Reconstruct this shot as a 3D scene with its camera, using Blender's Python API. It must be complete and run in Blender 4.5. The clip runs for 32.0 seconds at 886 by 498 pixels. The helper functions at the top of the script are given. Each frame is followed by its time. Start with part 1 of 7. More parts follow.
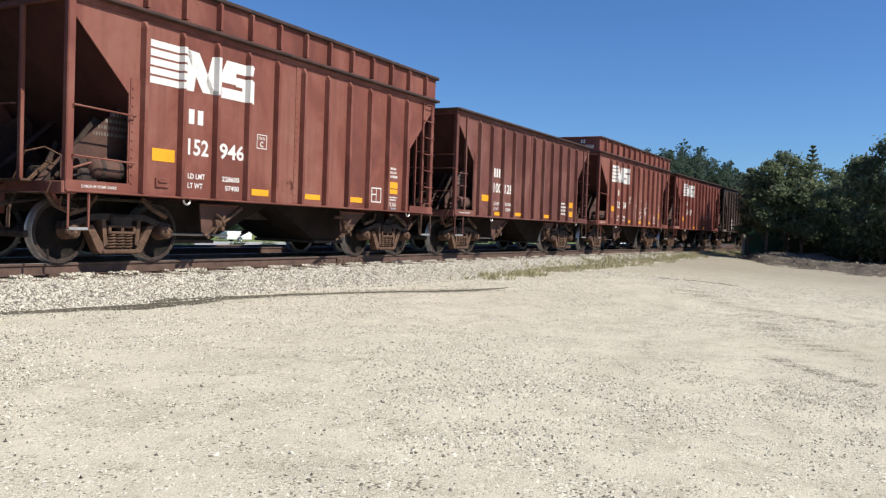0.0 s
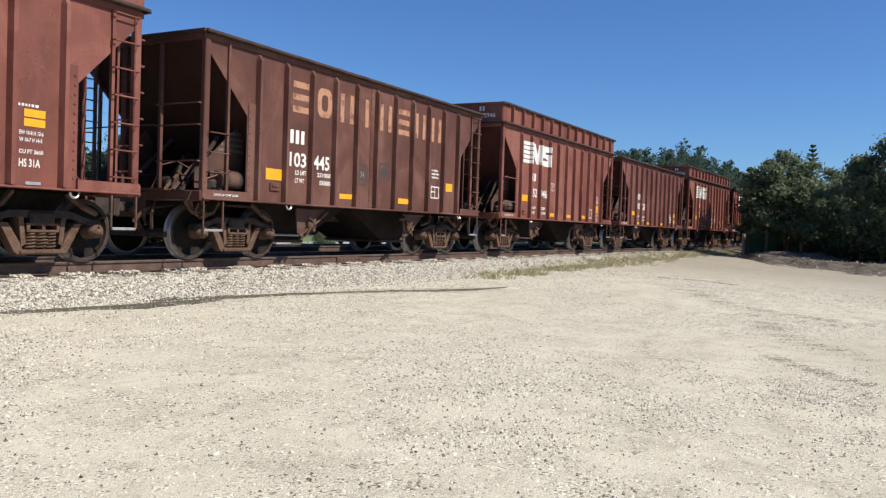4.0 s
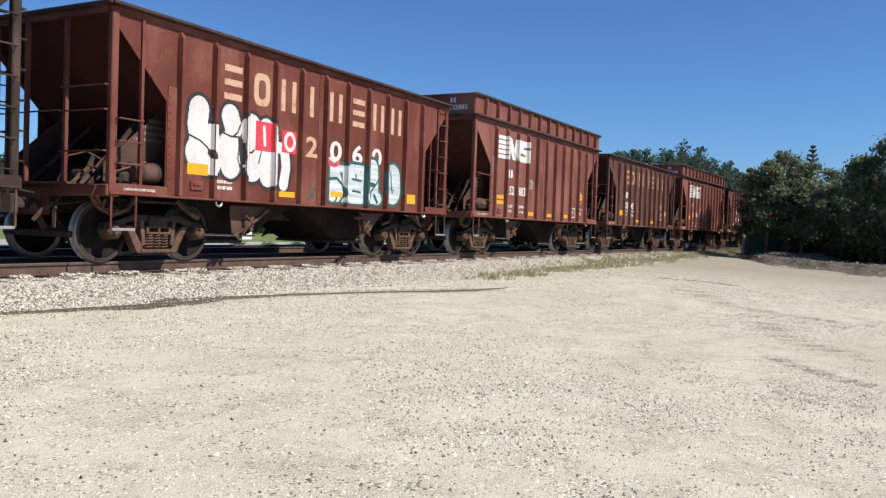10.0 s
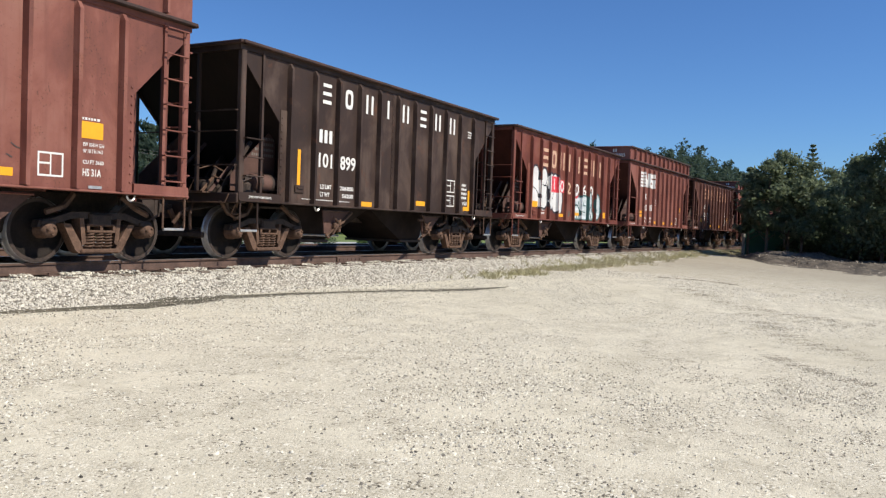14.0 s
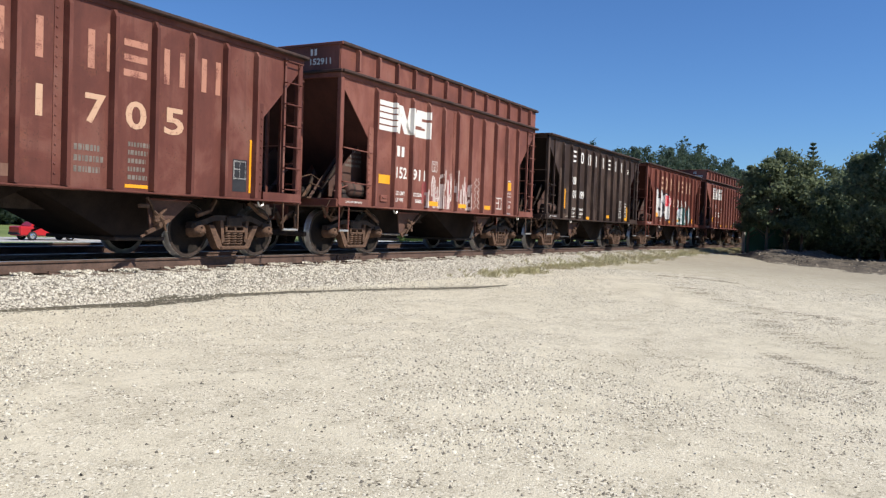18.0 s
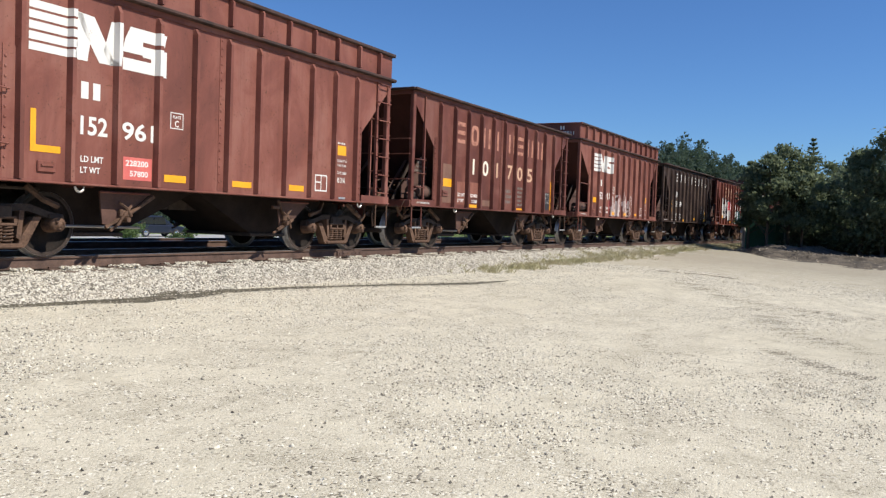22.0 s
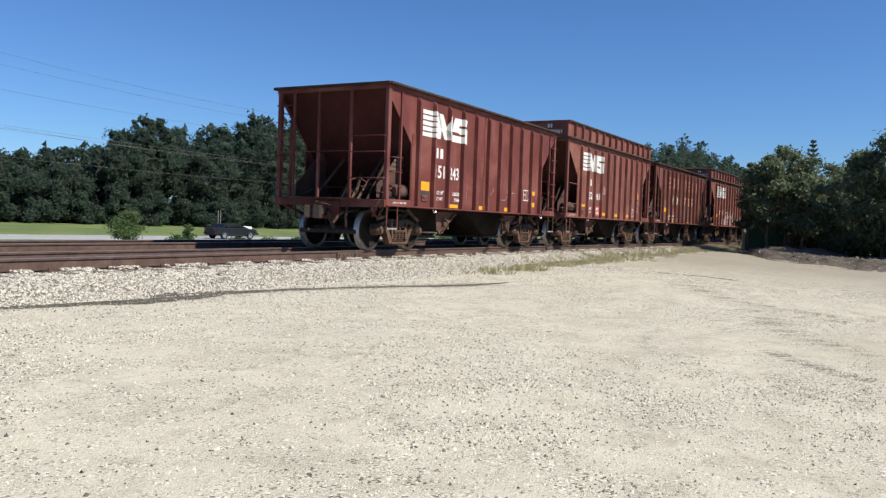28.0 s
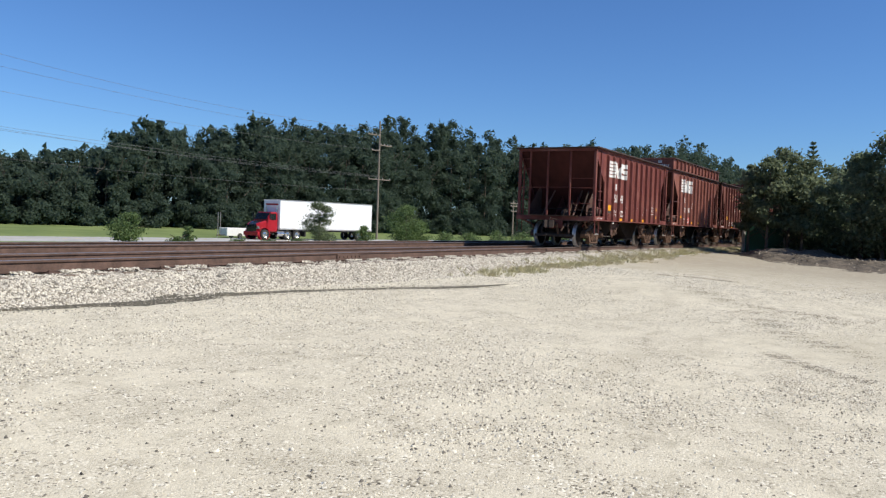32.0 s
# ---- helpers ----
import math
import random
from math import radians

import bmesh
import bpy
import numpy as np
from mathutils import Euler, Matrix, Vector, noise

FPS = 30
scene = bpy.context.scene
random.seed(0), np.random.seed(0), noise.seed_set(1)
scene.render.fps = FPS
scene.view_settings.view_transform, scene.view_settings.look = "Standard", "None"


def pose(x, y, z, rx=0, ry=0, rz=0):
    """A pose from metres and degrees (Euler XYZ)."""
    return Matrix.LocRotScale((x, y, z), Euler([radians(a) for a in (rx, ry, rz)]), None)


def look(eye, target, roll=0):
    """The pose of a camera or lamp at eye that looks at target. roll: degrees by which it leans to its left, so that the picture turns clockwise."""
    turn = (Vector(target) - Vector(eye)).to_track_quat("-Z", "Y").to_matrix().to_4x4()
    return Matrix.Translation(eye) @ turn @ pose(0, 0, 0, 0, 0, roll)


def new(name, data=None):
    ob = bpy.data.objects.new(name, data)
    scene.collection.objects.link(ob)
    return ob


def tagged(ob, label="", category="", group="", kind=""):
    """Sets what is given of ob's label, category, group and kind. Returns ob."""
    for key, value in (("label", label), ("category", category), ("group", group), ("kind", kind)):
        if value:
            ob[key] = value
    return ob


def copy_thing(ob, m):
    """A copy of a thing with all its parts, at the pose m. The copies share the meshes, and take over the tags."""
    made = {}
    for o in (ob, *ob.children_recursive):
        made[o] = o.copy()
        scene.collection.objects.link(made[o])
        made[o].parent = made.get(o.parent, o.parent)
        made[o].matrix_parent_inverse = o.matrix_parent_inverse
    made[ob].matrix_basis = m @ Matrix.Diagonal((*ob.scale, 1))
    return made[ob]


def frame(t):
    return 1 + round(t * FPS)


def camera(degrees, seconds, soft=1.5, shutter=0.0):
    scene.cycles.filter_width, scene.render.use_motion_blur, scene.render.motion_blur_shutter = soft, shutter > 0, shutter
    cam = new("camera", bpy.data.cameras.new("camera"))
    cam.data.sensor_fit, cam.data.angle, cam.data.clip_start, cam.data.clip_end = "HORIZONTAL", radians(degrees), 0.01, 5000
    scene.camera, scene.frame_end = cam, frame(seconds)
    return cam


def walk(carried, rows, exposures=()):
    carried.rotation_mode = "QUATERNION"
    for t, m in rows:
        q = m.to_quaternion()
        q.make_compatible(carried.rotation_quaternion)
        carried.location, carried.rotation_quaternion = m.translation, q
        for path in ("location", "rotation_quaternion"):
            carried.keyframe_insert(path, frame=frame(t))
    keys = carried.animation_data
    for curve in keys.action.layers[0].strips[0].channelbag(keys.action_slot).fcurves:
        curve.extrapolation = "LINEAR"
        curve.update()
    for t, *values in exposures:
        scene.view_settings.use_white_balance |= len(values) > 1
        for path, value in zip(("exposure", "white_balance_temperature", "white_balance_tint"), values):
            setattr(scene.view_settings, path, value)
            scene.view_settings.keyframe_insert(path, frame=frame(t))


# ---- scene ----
# Plan: x runs along the railway the way the train goes, y away from the camera across it, z up.
# The lot under the camera is z = 0, the camera stands over the origin, the rails' top is at z = 0.79.
EYE_Z = 1.5
RAIL_Z = 0.79
R_SIDE = 1.0 / 0.00096            # radius of the curve
SIDE_Y = 9.66                     # the cars' near side at s = 0
HALF = 1.53                       # half the width over the side sheets
CENTRE_Y = SIDE_Y - R_SIDE        # centre of the curve lies at (0, CENTRE_Y)

cam = camera(56.8, 32.0, soft=1.3)
TILT = [(0, 0), (.5, 1.5), (1, -1), (1.5, 0), (2, 1.5), (2.5, -1.5), (3, -3), (3.5, -2.3), (4.5, 0), (5.5, 1.5), (6, 0), (6.5, -3), (7, -3),
        (7.5, -1.5), (8, 0), (9, 0), (10, 0), (10.5, 1.5), (11, 1.8), (11.5, 3.1), (12, 2.8), (12.5, 0), (13, 0), (13.5, -1.3), (14, -1.5),
        (14.5, -1.5), (15.5, -1), (16.5, 0), (17, 1.5), (17.5, 0), (18, -4.6), (18.5, -6.1), (19, -3.1), (19.5, -7.6), (20, -21.4), (20.5, -15.3),
        (21, -12.2), (22, -12.2), (23, -12.2), (24, -11.8), (25, -12.2), (26.5, -12.2), (27.5, -12.2), (28, -9.2), (28.5, -10.6), (29, -10.7),
        (30, -10.7), (30.5, -7.6), (31, -3.1), (31.5, -3.1), (32, -6.1)]


def camera_pose(nudge):
    psi, pit = radians(62.07), radians(-1.55 + 0.0395 * nudge)
    way = Vector((math.sin(psi) * math.cos(pit), math.cos(psi) * math.cos(pit), math.sin(pit)))
    eye = Vector((0, 0, EYE_Z))
    return look(eye, eye + way * 10, 2.01)


walk(cam, [(t, camera_pose(n)) for t, n in TILT], exposures=[(0, 0.45), (32, 0.45)])

# ---- light ----
SUN_AZ, SUN_EL = radians(-83), radians(44.5)     # azimuth from +x towards +y, elevation
world = bpy.data.worlds.new("world")
scene.world = world
world.use_nodes = True
wn = world.node_tree.nodes
sky = wn.new("ShaderNodeTexSky")
sky.sky_type, sky.sun_disc, sky.sun_elevation = "NISHITA", False, SUN_EL
sky.sun_rotation = math.pi / 2 - SUN_AZ
sky.air_density, sky.dust_density, sky.ozone_density, sky.altitude = 1.0, 0.0, 6.0, 200
wn["Background"].inputs["Strength"].default_value = 0.067
deep = wn.new("ShaderNodeMix")
deep.data_type, deep.blend_type = "RGBA", "MULTIPLY"
deep.inputs[0].default_value, deep.inputs[7].default_value = 1.0, (0.73, 0.985, 1.30, 1.0)      # the clear deep blue of a dry day
world.node_tree.links.new(sky.outputs[0], deep.inputs[6])
world.node_tree.links.new(deep.outputs[2], wn["Background"].inputs["Color"])
sun = new("sun", bpy.data.lights.new("sun", "SUN"))
sun.data.energy, sun.data.angle, sun.data.color = 4.2, radians(0.53), (1.0, 0.945, 0.845)
sun.matrix_world = look((0, 0, 60), Vector((0, 0, 60)) - Vector((math.cos(SUN_AZ) * math.cos(SUN_EL), math.sin(SUN_AZ) * math.cos(SUN_EL), math.sin(SUN_EL))))


# ---- materials ----
def shader(name, rough=0.6, metal=0.0, spec=0.4):
    m = bpy.data.materials.new(name)
    m.use_nodes = True
    n, l = m.node_tree.nodes, m.node_tree.links
    b = n["Principled BSDF"]
    b.inputs["Roughness"].default_value, b.inputs["Metallic"].default_value = rough, metal
    b.inputs["Specular IOR Level"].default_value = spec
    return m, n, l, b


def coords(n, l, scale=(1, 1, 1), world_space=False):
    mp = n.new("ShaderNodeMapping")
    mp.inputs["Scale"].default_value = scale
    if world_space:
        l.new(n.new("ShaderNodeNewGeometry").outputs["Position"], mp.inputs["Vector"])
    else:
        l.new(n.new("ShaderNodeTexCoord").outputs["Object"], mp.inputs["Vector"])
    return mp.outputs["Vector"]


def noise_of(n, l, vec, scale, detail=4, rough=0.6, distort=0.0):
    t = n.new("ShaderNodeTexNoise")
    t.inputs["Scale"].default_value, t.inputs["Detail"].default_value = scale, detail
    t.inputs["Roughness"].default_value, t.inputs["Distortion"].default_value = rough, distort
    l.new(vec, t.inputs["Vector"])
    return t.outputs["Fac"]


def ramp_of(n, l, fac, stops):
    r = n.new("ShaderNodeValToRGB")
    while len(r.color_ramp.elements) < len(stops):
        r.color_ramp.elements.new(0.5)
    for e, (p, c) in zip(r.color_ramp.elements, stops):
        e.position, e.color = p, (*c, 1) if len(c) == 3 else c
    l.new(fac, r.inputs["Fac"])
    return r.outputs["Color"]


def mix_of(n, l, fac, a, b, mode="MIX"):
    x = n.new("ShaderNodeMix")
    x.data_type, x.blend_type = "RGBA", mode
    for sock, v in ((x.inputs[0], fac), (x.inputs[6], a), (x.inputs[7], b)):
        if isinstance(v, (int, float)):
            sock.default_value = v
        elif isinstance(v, tuple):
            sock.default_value = (*v, 1)
        else:
            l.new(v, sock)
    return x.outputs[2]


def math_of(n, l, op, a, b=0.0, clamp=False):
    x = n.new("ShaderNodeMath")
    x.operation, x.use_clamp = op, clamp
    for sock, v in ((x.inputs[0], a), (x.inputs[1], b)):
        if isinstance(v, (int, float)):
            sock.default_value = v
        else:
            l.new(v, sock)
    return x.outputs[0]


def bump_of(n, l, b, height, strength=0.3, dist=0.02):
    x = n.new("ShaderNodeBump")
    x.inputs["Strength"].default_value, x.inputs["Distance"].default_value = strength, dist
    l.new(height, x.inputs["Height"])
    l.new(x.outputs[0], b.inputs["Normal"])


def mottled(name, c1, c2, scale=3.0, rough=0.6, metal=0.0, bump=0.2, stretch=(1, 1, 1), fine=40.0, spec=0.4, world_space=False, dist=0.01):
    """Two-scale mottling between two colours with fine grain and relief."""
    m, n, l, b = shader(name, rough, metal, spec)
    v = coords(n, l, stretch, world_space)
    big, small = noise_of(n, l, v, scale, 5), noise_of(n, l, v, fine, 3)
    f = math_of(n, l, "ADD", math_of(n, l, "MULTIPLY", big, 0.7), math_of(n, l, "MULTIPLY", small, 0.3))
    l.new(ramp_of(n, l, f, [(0.36, c1), (0.64, c2)]), b.inputs["Base Color"])
    if bump:
        bump_of(n, l, b, f, bump, dist)
    return m


def car_paint():
    """Weathered mineral-red car paint, tinted by each car's own colour: broad chalky and greasy patches, faint runs, rust blooms and specks."""
    m, n, l, b = shader("car_paint", 0.6, 0.0, 0.22)
    tint = n.new("ShaderNodeObjectInfo")
    shift = n.new("ShaderNodeVectorMath")
    shift.operation = "MULTIPLY_ADD"
    shift.inputs[1].default_value = (37.0, 11.0, 23.0)
    l.new(tint.outputs["Random"], shift.inputs[0])
    l.new(n.new("ShaderNodeTexCoord").outputs["Object"], shift.inputs[2])
    v = shift.outputs[0]

    def stretched(scale):
        mp = n.new("ShaderNodeMapping")
        mp.inputs["Scale"].default_value = scale
        l.new(v, mp.inputs["Vector"])
        return mp.outputs["Vector"]
    runs = noise_of(n, l, stretched((4.0, 4.0, 0.22)), 2.2, 6, 0.6, 0.3)
    patch = noise_of(n, l, stretched((1.0, 1.0, 0.75)), 0.75, 7, 0.62, 0.6)
    bloom = noise_of(n, l, v, 2.4, 9, 0.72, 0.4)
    fine = noise_of(n, l, v, 34, 4)
    base = tint.outputs["Color"]
    grime = mix_of(n, l, 1.0, base, (0.60, 0.62, 0.64), "MULTIPLY")
    chalky = mix_of(n, l, 0.13, base, (0.62, 0.46, 0.36))
    c = mix_of(n, l, ramp_of(n, l, patch, [(0.36, (0.9, 0.9, 0.9)), (0.56, (0, 0, 0))]), base, grime)
    c = mix_of(n, l, ramp_of(n, l, patch, [(0.50, (0, 0, 0)), (0.74, (0.9, 0.9, 0.9))]), c, chalky)
    c = mix_of(n, l, ramp_of(n, l, runs, [(0.50, (0, 0, 0)), (0.78, (0.6, 0.6, 0.6))]), c, grime)
    c = mix_of(n, l, ramp_of(n, l, bloom, [(0.58, (0, 0, 0)), (0.70, (0.5, 0.5, 0.5))]), c, mix_of(n, l, 0.5, base, (0.23, 0.085, 0.040)))
    specks = ramp_of(n, l, math_of(n, l, "MULTIPLY", fine, math_of(n, l, "ADD", bloom, 0.5)), [(0.62, (0, 0, 0)), (0.74, (0.7, 0.7, 0.7))])
    c = mix_of(n, l, specks, c, (0.050, 0.026, 0.018))
    l.new(c, b.inputs["Base Color"])
    l.new(math_of(n, l, "ADD", 0.44, math_of(n, l, "MULTIPLY", bloom, 0.3)), b.inputs["Roughness"])
    bump_of(n, l, b, math_of(n, l, "ADD", patch, math_of(n, l, "MULTIPLY", fine, 0.10)), 0.3, 0.035)
    return m


def sooty_shaded_sheet():
    """The car's own sooty paint with shade painted in, on the sheets below hoppers."""
    m, n, l, b = shader("sooty_shaded_slope", 0.8, 0.0, 0.2)
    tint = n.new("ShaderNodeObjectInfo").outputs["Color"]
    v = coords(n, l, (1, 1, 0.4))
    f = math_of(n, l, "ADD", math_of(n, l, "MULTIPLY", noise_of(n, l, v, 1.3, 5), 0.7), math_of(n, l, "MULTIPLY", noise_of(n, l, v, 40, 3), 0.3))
    # two darkened copies of the tint carry the shade of the car-end recesses
    soot_shade = mix_of(n, l, 1.0, tint, (0.24, 0.26, 0.30), "MULTIPLY")
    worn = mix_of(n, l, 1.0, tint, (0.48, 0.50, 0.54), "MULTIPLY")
    l.new(mix_of(n, l, ramp_of(n, l, f, [(0.36, (0, 0, 0)), (0.64, (1, 1, 1))]), soot_shade, worn), b.inputs["Base Color"])
    bump_of(n, l, b, f, 0.2, 0.01)
    return m


def worn_paint(name, col, wear=0.56, under=(0.2, 0.07, 0.045)):
    """Lettering paint that has flaked here and there down to the paint below."""
    m, n, l, b = shader(name, 0.6)
    v = coords(n, l, world_space=False)
    f = math_of(n, l, "ADD", math_of(n, l, "MULTIPLY", noise_of(n, l, v, 5.0, 6, 0.7), 0.6), math_of(n, l, "MULTIPLY", noise_of(n, l, v, 60, 3), 0.4))
    l.new(ramp_of(n, l, f, [(wear, col), (wear + 0.07, under)]), b.inputs["Base Color"])
    return m


def leaf_mat(name, c1, c2, c3, through_light=0.25):
    m, n, l, b = shader(name, 0.65, 0.0, 0.2)
    g = n.new("ShaderNodeNewGeometry")
    big = noise_of(n, l, coords(n, l, world_space=True), 0.35, 3)
    c = mix_of(n, l, ramp_of(n, l, big, [(0.35, (0, 0, 0)), (0.65, (1, 1, 1))]), ramp_of(n, l, g.outputs["Random Per Island"], [(0, c1), (1, c2)]), c3)
    l.new(c, b.inputs["Base Color"])
    tr = n.new("ShaderNodeBsdfTranslucent")
    l.new(c, tr.inputs["Color"])
    mx = n.new("ShaderNodeMixShader")
    mx.inputs[0].default_value = through_light
    l.new(b.outputs[0], mx.inputs[1])
    l.new(tr.outputs[0], mx.inputs[2])
    l.new(mx.outputs[0], n["Material Output"].inputs["Surface"])
    return m


def lot_gravel():
    """Pale crushed limestone: smooth packed dust between swathes of loose grit, worn arcs, dirt carried out from the bank."""
    m, n, l, b = shader("lot_gravel", 0.92, 0.0, 0.15)
    v = coords(n, l, world_space=True)

    def grit(scale, stops):
        vor = n.new("ShaderNodeTexVoronoi")
        vor.inputs["Scale"].default_value = scale
        l.new(v, vor.inputs["Vector"])
        bw = n.new("ShaderNodeSeparateColor")
        l.new(vor.outputs["Color"], bw.inputs[0])
        return ramp_of(n, l, bw.outputs[0], stops), vor.outputs["Distance"]
    coarse, d1 = grit(62, [(0.0, (0.08, 0.07, 0.055)), (0.09, (0.20, 0.175, 0.135)), (0.18, (0.42, 0.375, 0.29)), (0.55, (0.55, 0.495, 0.39)), (0.88, (0.64, 0.585, 0.475)), (1.0, (0.84, 0.80, 0.71))])
    small, d2 = grit(150, [(0.0, (0.20, 0.175, 0.135)), (0.10, (0.42, 0.375, 0.29)), (0.5, (0.54, 0.485, 0.38)), (0.9, (0.63, 0.575, 0.465)), (1.0, (0.78, 0.74, 0.64))])
    mid = noise_of(n, l, v, 1.1, 5, 0.6, 0.5)
    big = noise_of(n, l, coords(n, l, (0.45, 1.0, 1), True), 0.30, 4, 0.55, 0.7)
    fine = noise_of(n, l, v, 170, 2)
    dust = ramp_of(n, l, fine, [(0.3, (0.57, 0.515, 0.40)), (0.7, (0.70, 0.64, 0.515))])
    loose = math_of(n, l, "ADD", math_of(n, l, "MULTIPLY", mid, 0.65), math_of(n, l, "MULTIPLY", big, 0.35))
    c = mix_of(n, l, ramp_of(n, l, noise_of(n, l, v, 7.0, 3), [(0.42, (0, 0, 0)), (0.58, (1, 1, 1))]), small, coarse)
    c = mix_of(n, l, ramp_of(n, l, loose, [(0.45, (0.0, 0.0, 0.0)), (0.62, (0.80, 0.80, 0.80))]), c, dust)
    # greyer swathes where the fines have washed out
    wash = noise_of(n, l, coords(n, l, (0.8, 1.25, 1), True), 1.9, 7, 0.68, 0.8)
    c = mix_of(n, l, ramp_of(n, l, wash, [(0.50, (0, 0, 0)), (0.68, (0.75, 0.75, 0.75))]), c, mix_of(n, l, 1.0, c, (0.72, 0.71, 0.69), "MULTIPLY"))
    c = mix_of(n, l, ramp_of(n, l, big, [(0.50, (0, 0, 0)), (0.68, (0.6, 0.6, 0.6))]), c, (0.43, 0.385, 0.295))
    # broad turning ways, a little darker, swept round by tyres
    d = n.new("ShaderNodeVectorMath")
    d.operation = "DISTANCE"
    l.new(v, d.inputs[0])
    d.inputs[1].default_value = (14.5, 13.0, 0)
    wob = math_of(n, l, "ADD", d.outputs["Value"], math_of(n, l, "MULTIPLY", noise_of(n, l, v, 0.15, 3), 1.6))
    cmb = n.new("ShaderNodeCombineXYZ")
    l.new(math_of(n, l, "MULTIPLY", wob, 2.6), cmb.inputs[0])
    l.new(math_of(n, l, "MULTIPLY", big, 1.5), cmb.inputs[1])
    bands = ramp_of(n, l, noise_of(n, l, cmb.outputs[0], 1.0, 4, 0.65), [(0.50, (0, 0, 0)), (0.66, (1, 1, 1))])
    sep = n.new("ShaderNodeSeparateXYZ")
    l.new(v, sep.inputs[0])
    east = math_of(n, l, "MULTIPLY", math_of(n, l, "SUBTRACT", sep.outputs[0], 8.0), 0.2, True)
    south = math_of(n, l, "MULTIPLY", math_of(n, l, "SUBTRACT", 7.0, sep.outputs[1]), 0.4, True)
    mask = math_of(n, l, "MULTIPLY", math_of(n, l, "MULTIPLY", bands, math_of(n, l, "MULTIPLY", east, south)), 0.22)
    c = mix_of(n, l, mask, c, (0.33, 0.285, 0.215))
    # dirt carried out on to the lot's far side
    out = math_of(n, l, "MULTIPLY", math_of(n, l, "SUBTRACT", math_of(n, l, "ADD", sep.outputs[0], math_of(n, l, "MULTIPLY", big, 8.0)), 24.0), 0.07, True)
    c = mix_of(n, l, math_of(n, l, "MULTIPLY", out, math_of(n, l, "ADD", 0.35, math_of(n, l, "MULTIPLY", mid, 0.7))), c, (0.27, 0.235, 0.18))
    c = mix_of(n, l, 1.0, c, (1.04, 1.045, 1.015), "MULTIPLY")      # iron-yellow cast of the limestone
    l.new(c, b.inputs["Base Color"])
    h = math_of(n, l, "SUBTRACT", math_of(n, l, "ADD", math_of(n, l, "MULTIPLY", mid, 0.8), math_of(n, l, "MULTIPLY", fine, 0.25)), math_of(n, l, "ADD", math_of(n, l, "MULTIPLY", d1, 0.5), math_of(n, l, "MULTIPLY", d2, 0.25)))
    bump_of(n, l, b, h, 0.55, 0.012)
    return m


def stone_mat(name, lo, hi):
    m, n, l, b = shader(name, 0.85, 0.0, 0.25)
    g = n.new("ShaderNodeNewGeometry")
    l.new(ramp_of(n, l, g.outputs["Random Per Island"], [(0, lo), (0.16, lo), (0.3, tuple((a + c) / 2 for a, c in zip(lo, hi))), (1, hi)]), b.inputs["Base Color"])
    return m


PAINT = car_paint()
# Near-black for bays and end platforms: the shade under the cars put into the colour.
INSIDE = mottled("shaded_inside", (0.014, 0.010, 0.009), (0.032, 0.023, 0.019), 2, 0.9, spec=0.1)
WEB_RUST = mottled("rusty_web_plate", (0.054, 0.026, 0.019), (0.115, 0.058, 0.042), 2.2, 0.8, 0, 0.3)
# Top chords and extension rims, darker than the sides' paint.
TOP_DARK = mottled("dark_top_chord", (0.022, 0.014, 0.012), (0.070, 0.034, 0.026), 3, 0.8, stretch=(1, 1, 0.5))
SLOPE = sooty_shaded_sheet()
STEEL_DARK = mottled("grimy_shaded_cast_steel", (0.028, 0.021, 0.018), (0.070, 0.050, 0.040), 6, 0.75, 0.0, 0.35, spec=0.2)
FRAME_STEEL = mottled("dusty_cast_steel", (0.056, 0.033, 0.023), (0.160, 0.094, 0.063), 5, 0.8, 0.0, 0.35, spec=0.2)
# Plate and hub nearly black, standing in for deep shade behind the side frames.
WHEEL_STEEL = mottled("shaded_wheel_plate", (0.008, 0.007, 0.006), (0.022, 0.016, 0.013), 5, 0.8, 0.0, 0.2, spec=0.15)
RIM_STEEL = mottled("polished_tread", (0.26, 0.25, 0.24), (0.50, 0.48, 0.46), 9, 0.34, 0.6, 0.05)
BARE_STEEL = mottled("worn_bare_steel", (0.40, 0.38, 0.36), (0.58, 0.56, 0.53), 9, 0.4, 0.7, 0.1)
RAIL_HEAD = mottled("shiny_rail_head", (0.30, 0.27, 0.25), (0.42, 0.39, 0.36), 4, 0.35, 0.8, 0.05, world_space=True)
RAIL_RUST = mottled("rusty_rail", (0.070, 0.043, 0.032), (0.145, 0.088, 0.066), 5, 0.8, 0.1, 0.3, world_space=True)
TIE_WOOD = mottled("weathered_tie", (0.085, 0.065, 0.05), (0.20, 0.155, 0.12), 4, 0.9, 0, 0.5, (0.4, 3, 3))
WHITE_PAINT = worn_paint("white_lettering", (0.66, 0.64, 0.60), 0.62)
FADED_ORANGE = worn_paint("faded_orange_lettering", (0.40, 0.205, 0.12), 0.52, (0.13, 0.05, 0.036))
YELLOW = mottled("reflective_yellow", (0.74, 0.31, 0.010), (0.82, 0.37, 0.016), 3, 0.4, 0, 0.0)
LOT = lot_gravel()
STONE_W = stone_mat("limestone_ballast", (0.19, 0.17, 0.14), (0.71, 0.66, 0.55))
STONE_L = stone_mat("lot_stones", (0.15, 0.135, 0.11), (0.78, 0.73, 0.60))
BALLAST = mottled("ballast_bed", (0.15, 0.13, 0.10), (0.48, 0.43, 0.345), 22, 0.95, 0, 0.8, fine=45, world_space=True, dist=0.04)
GRASS = mottled("mown_field", (0.10, 0.145, 0.038), (0.20, 0.245, 0.080), 0.15, 0.9, 0, 0.3, fine=9, world_space=True)
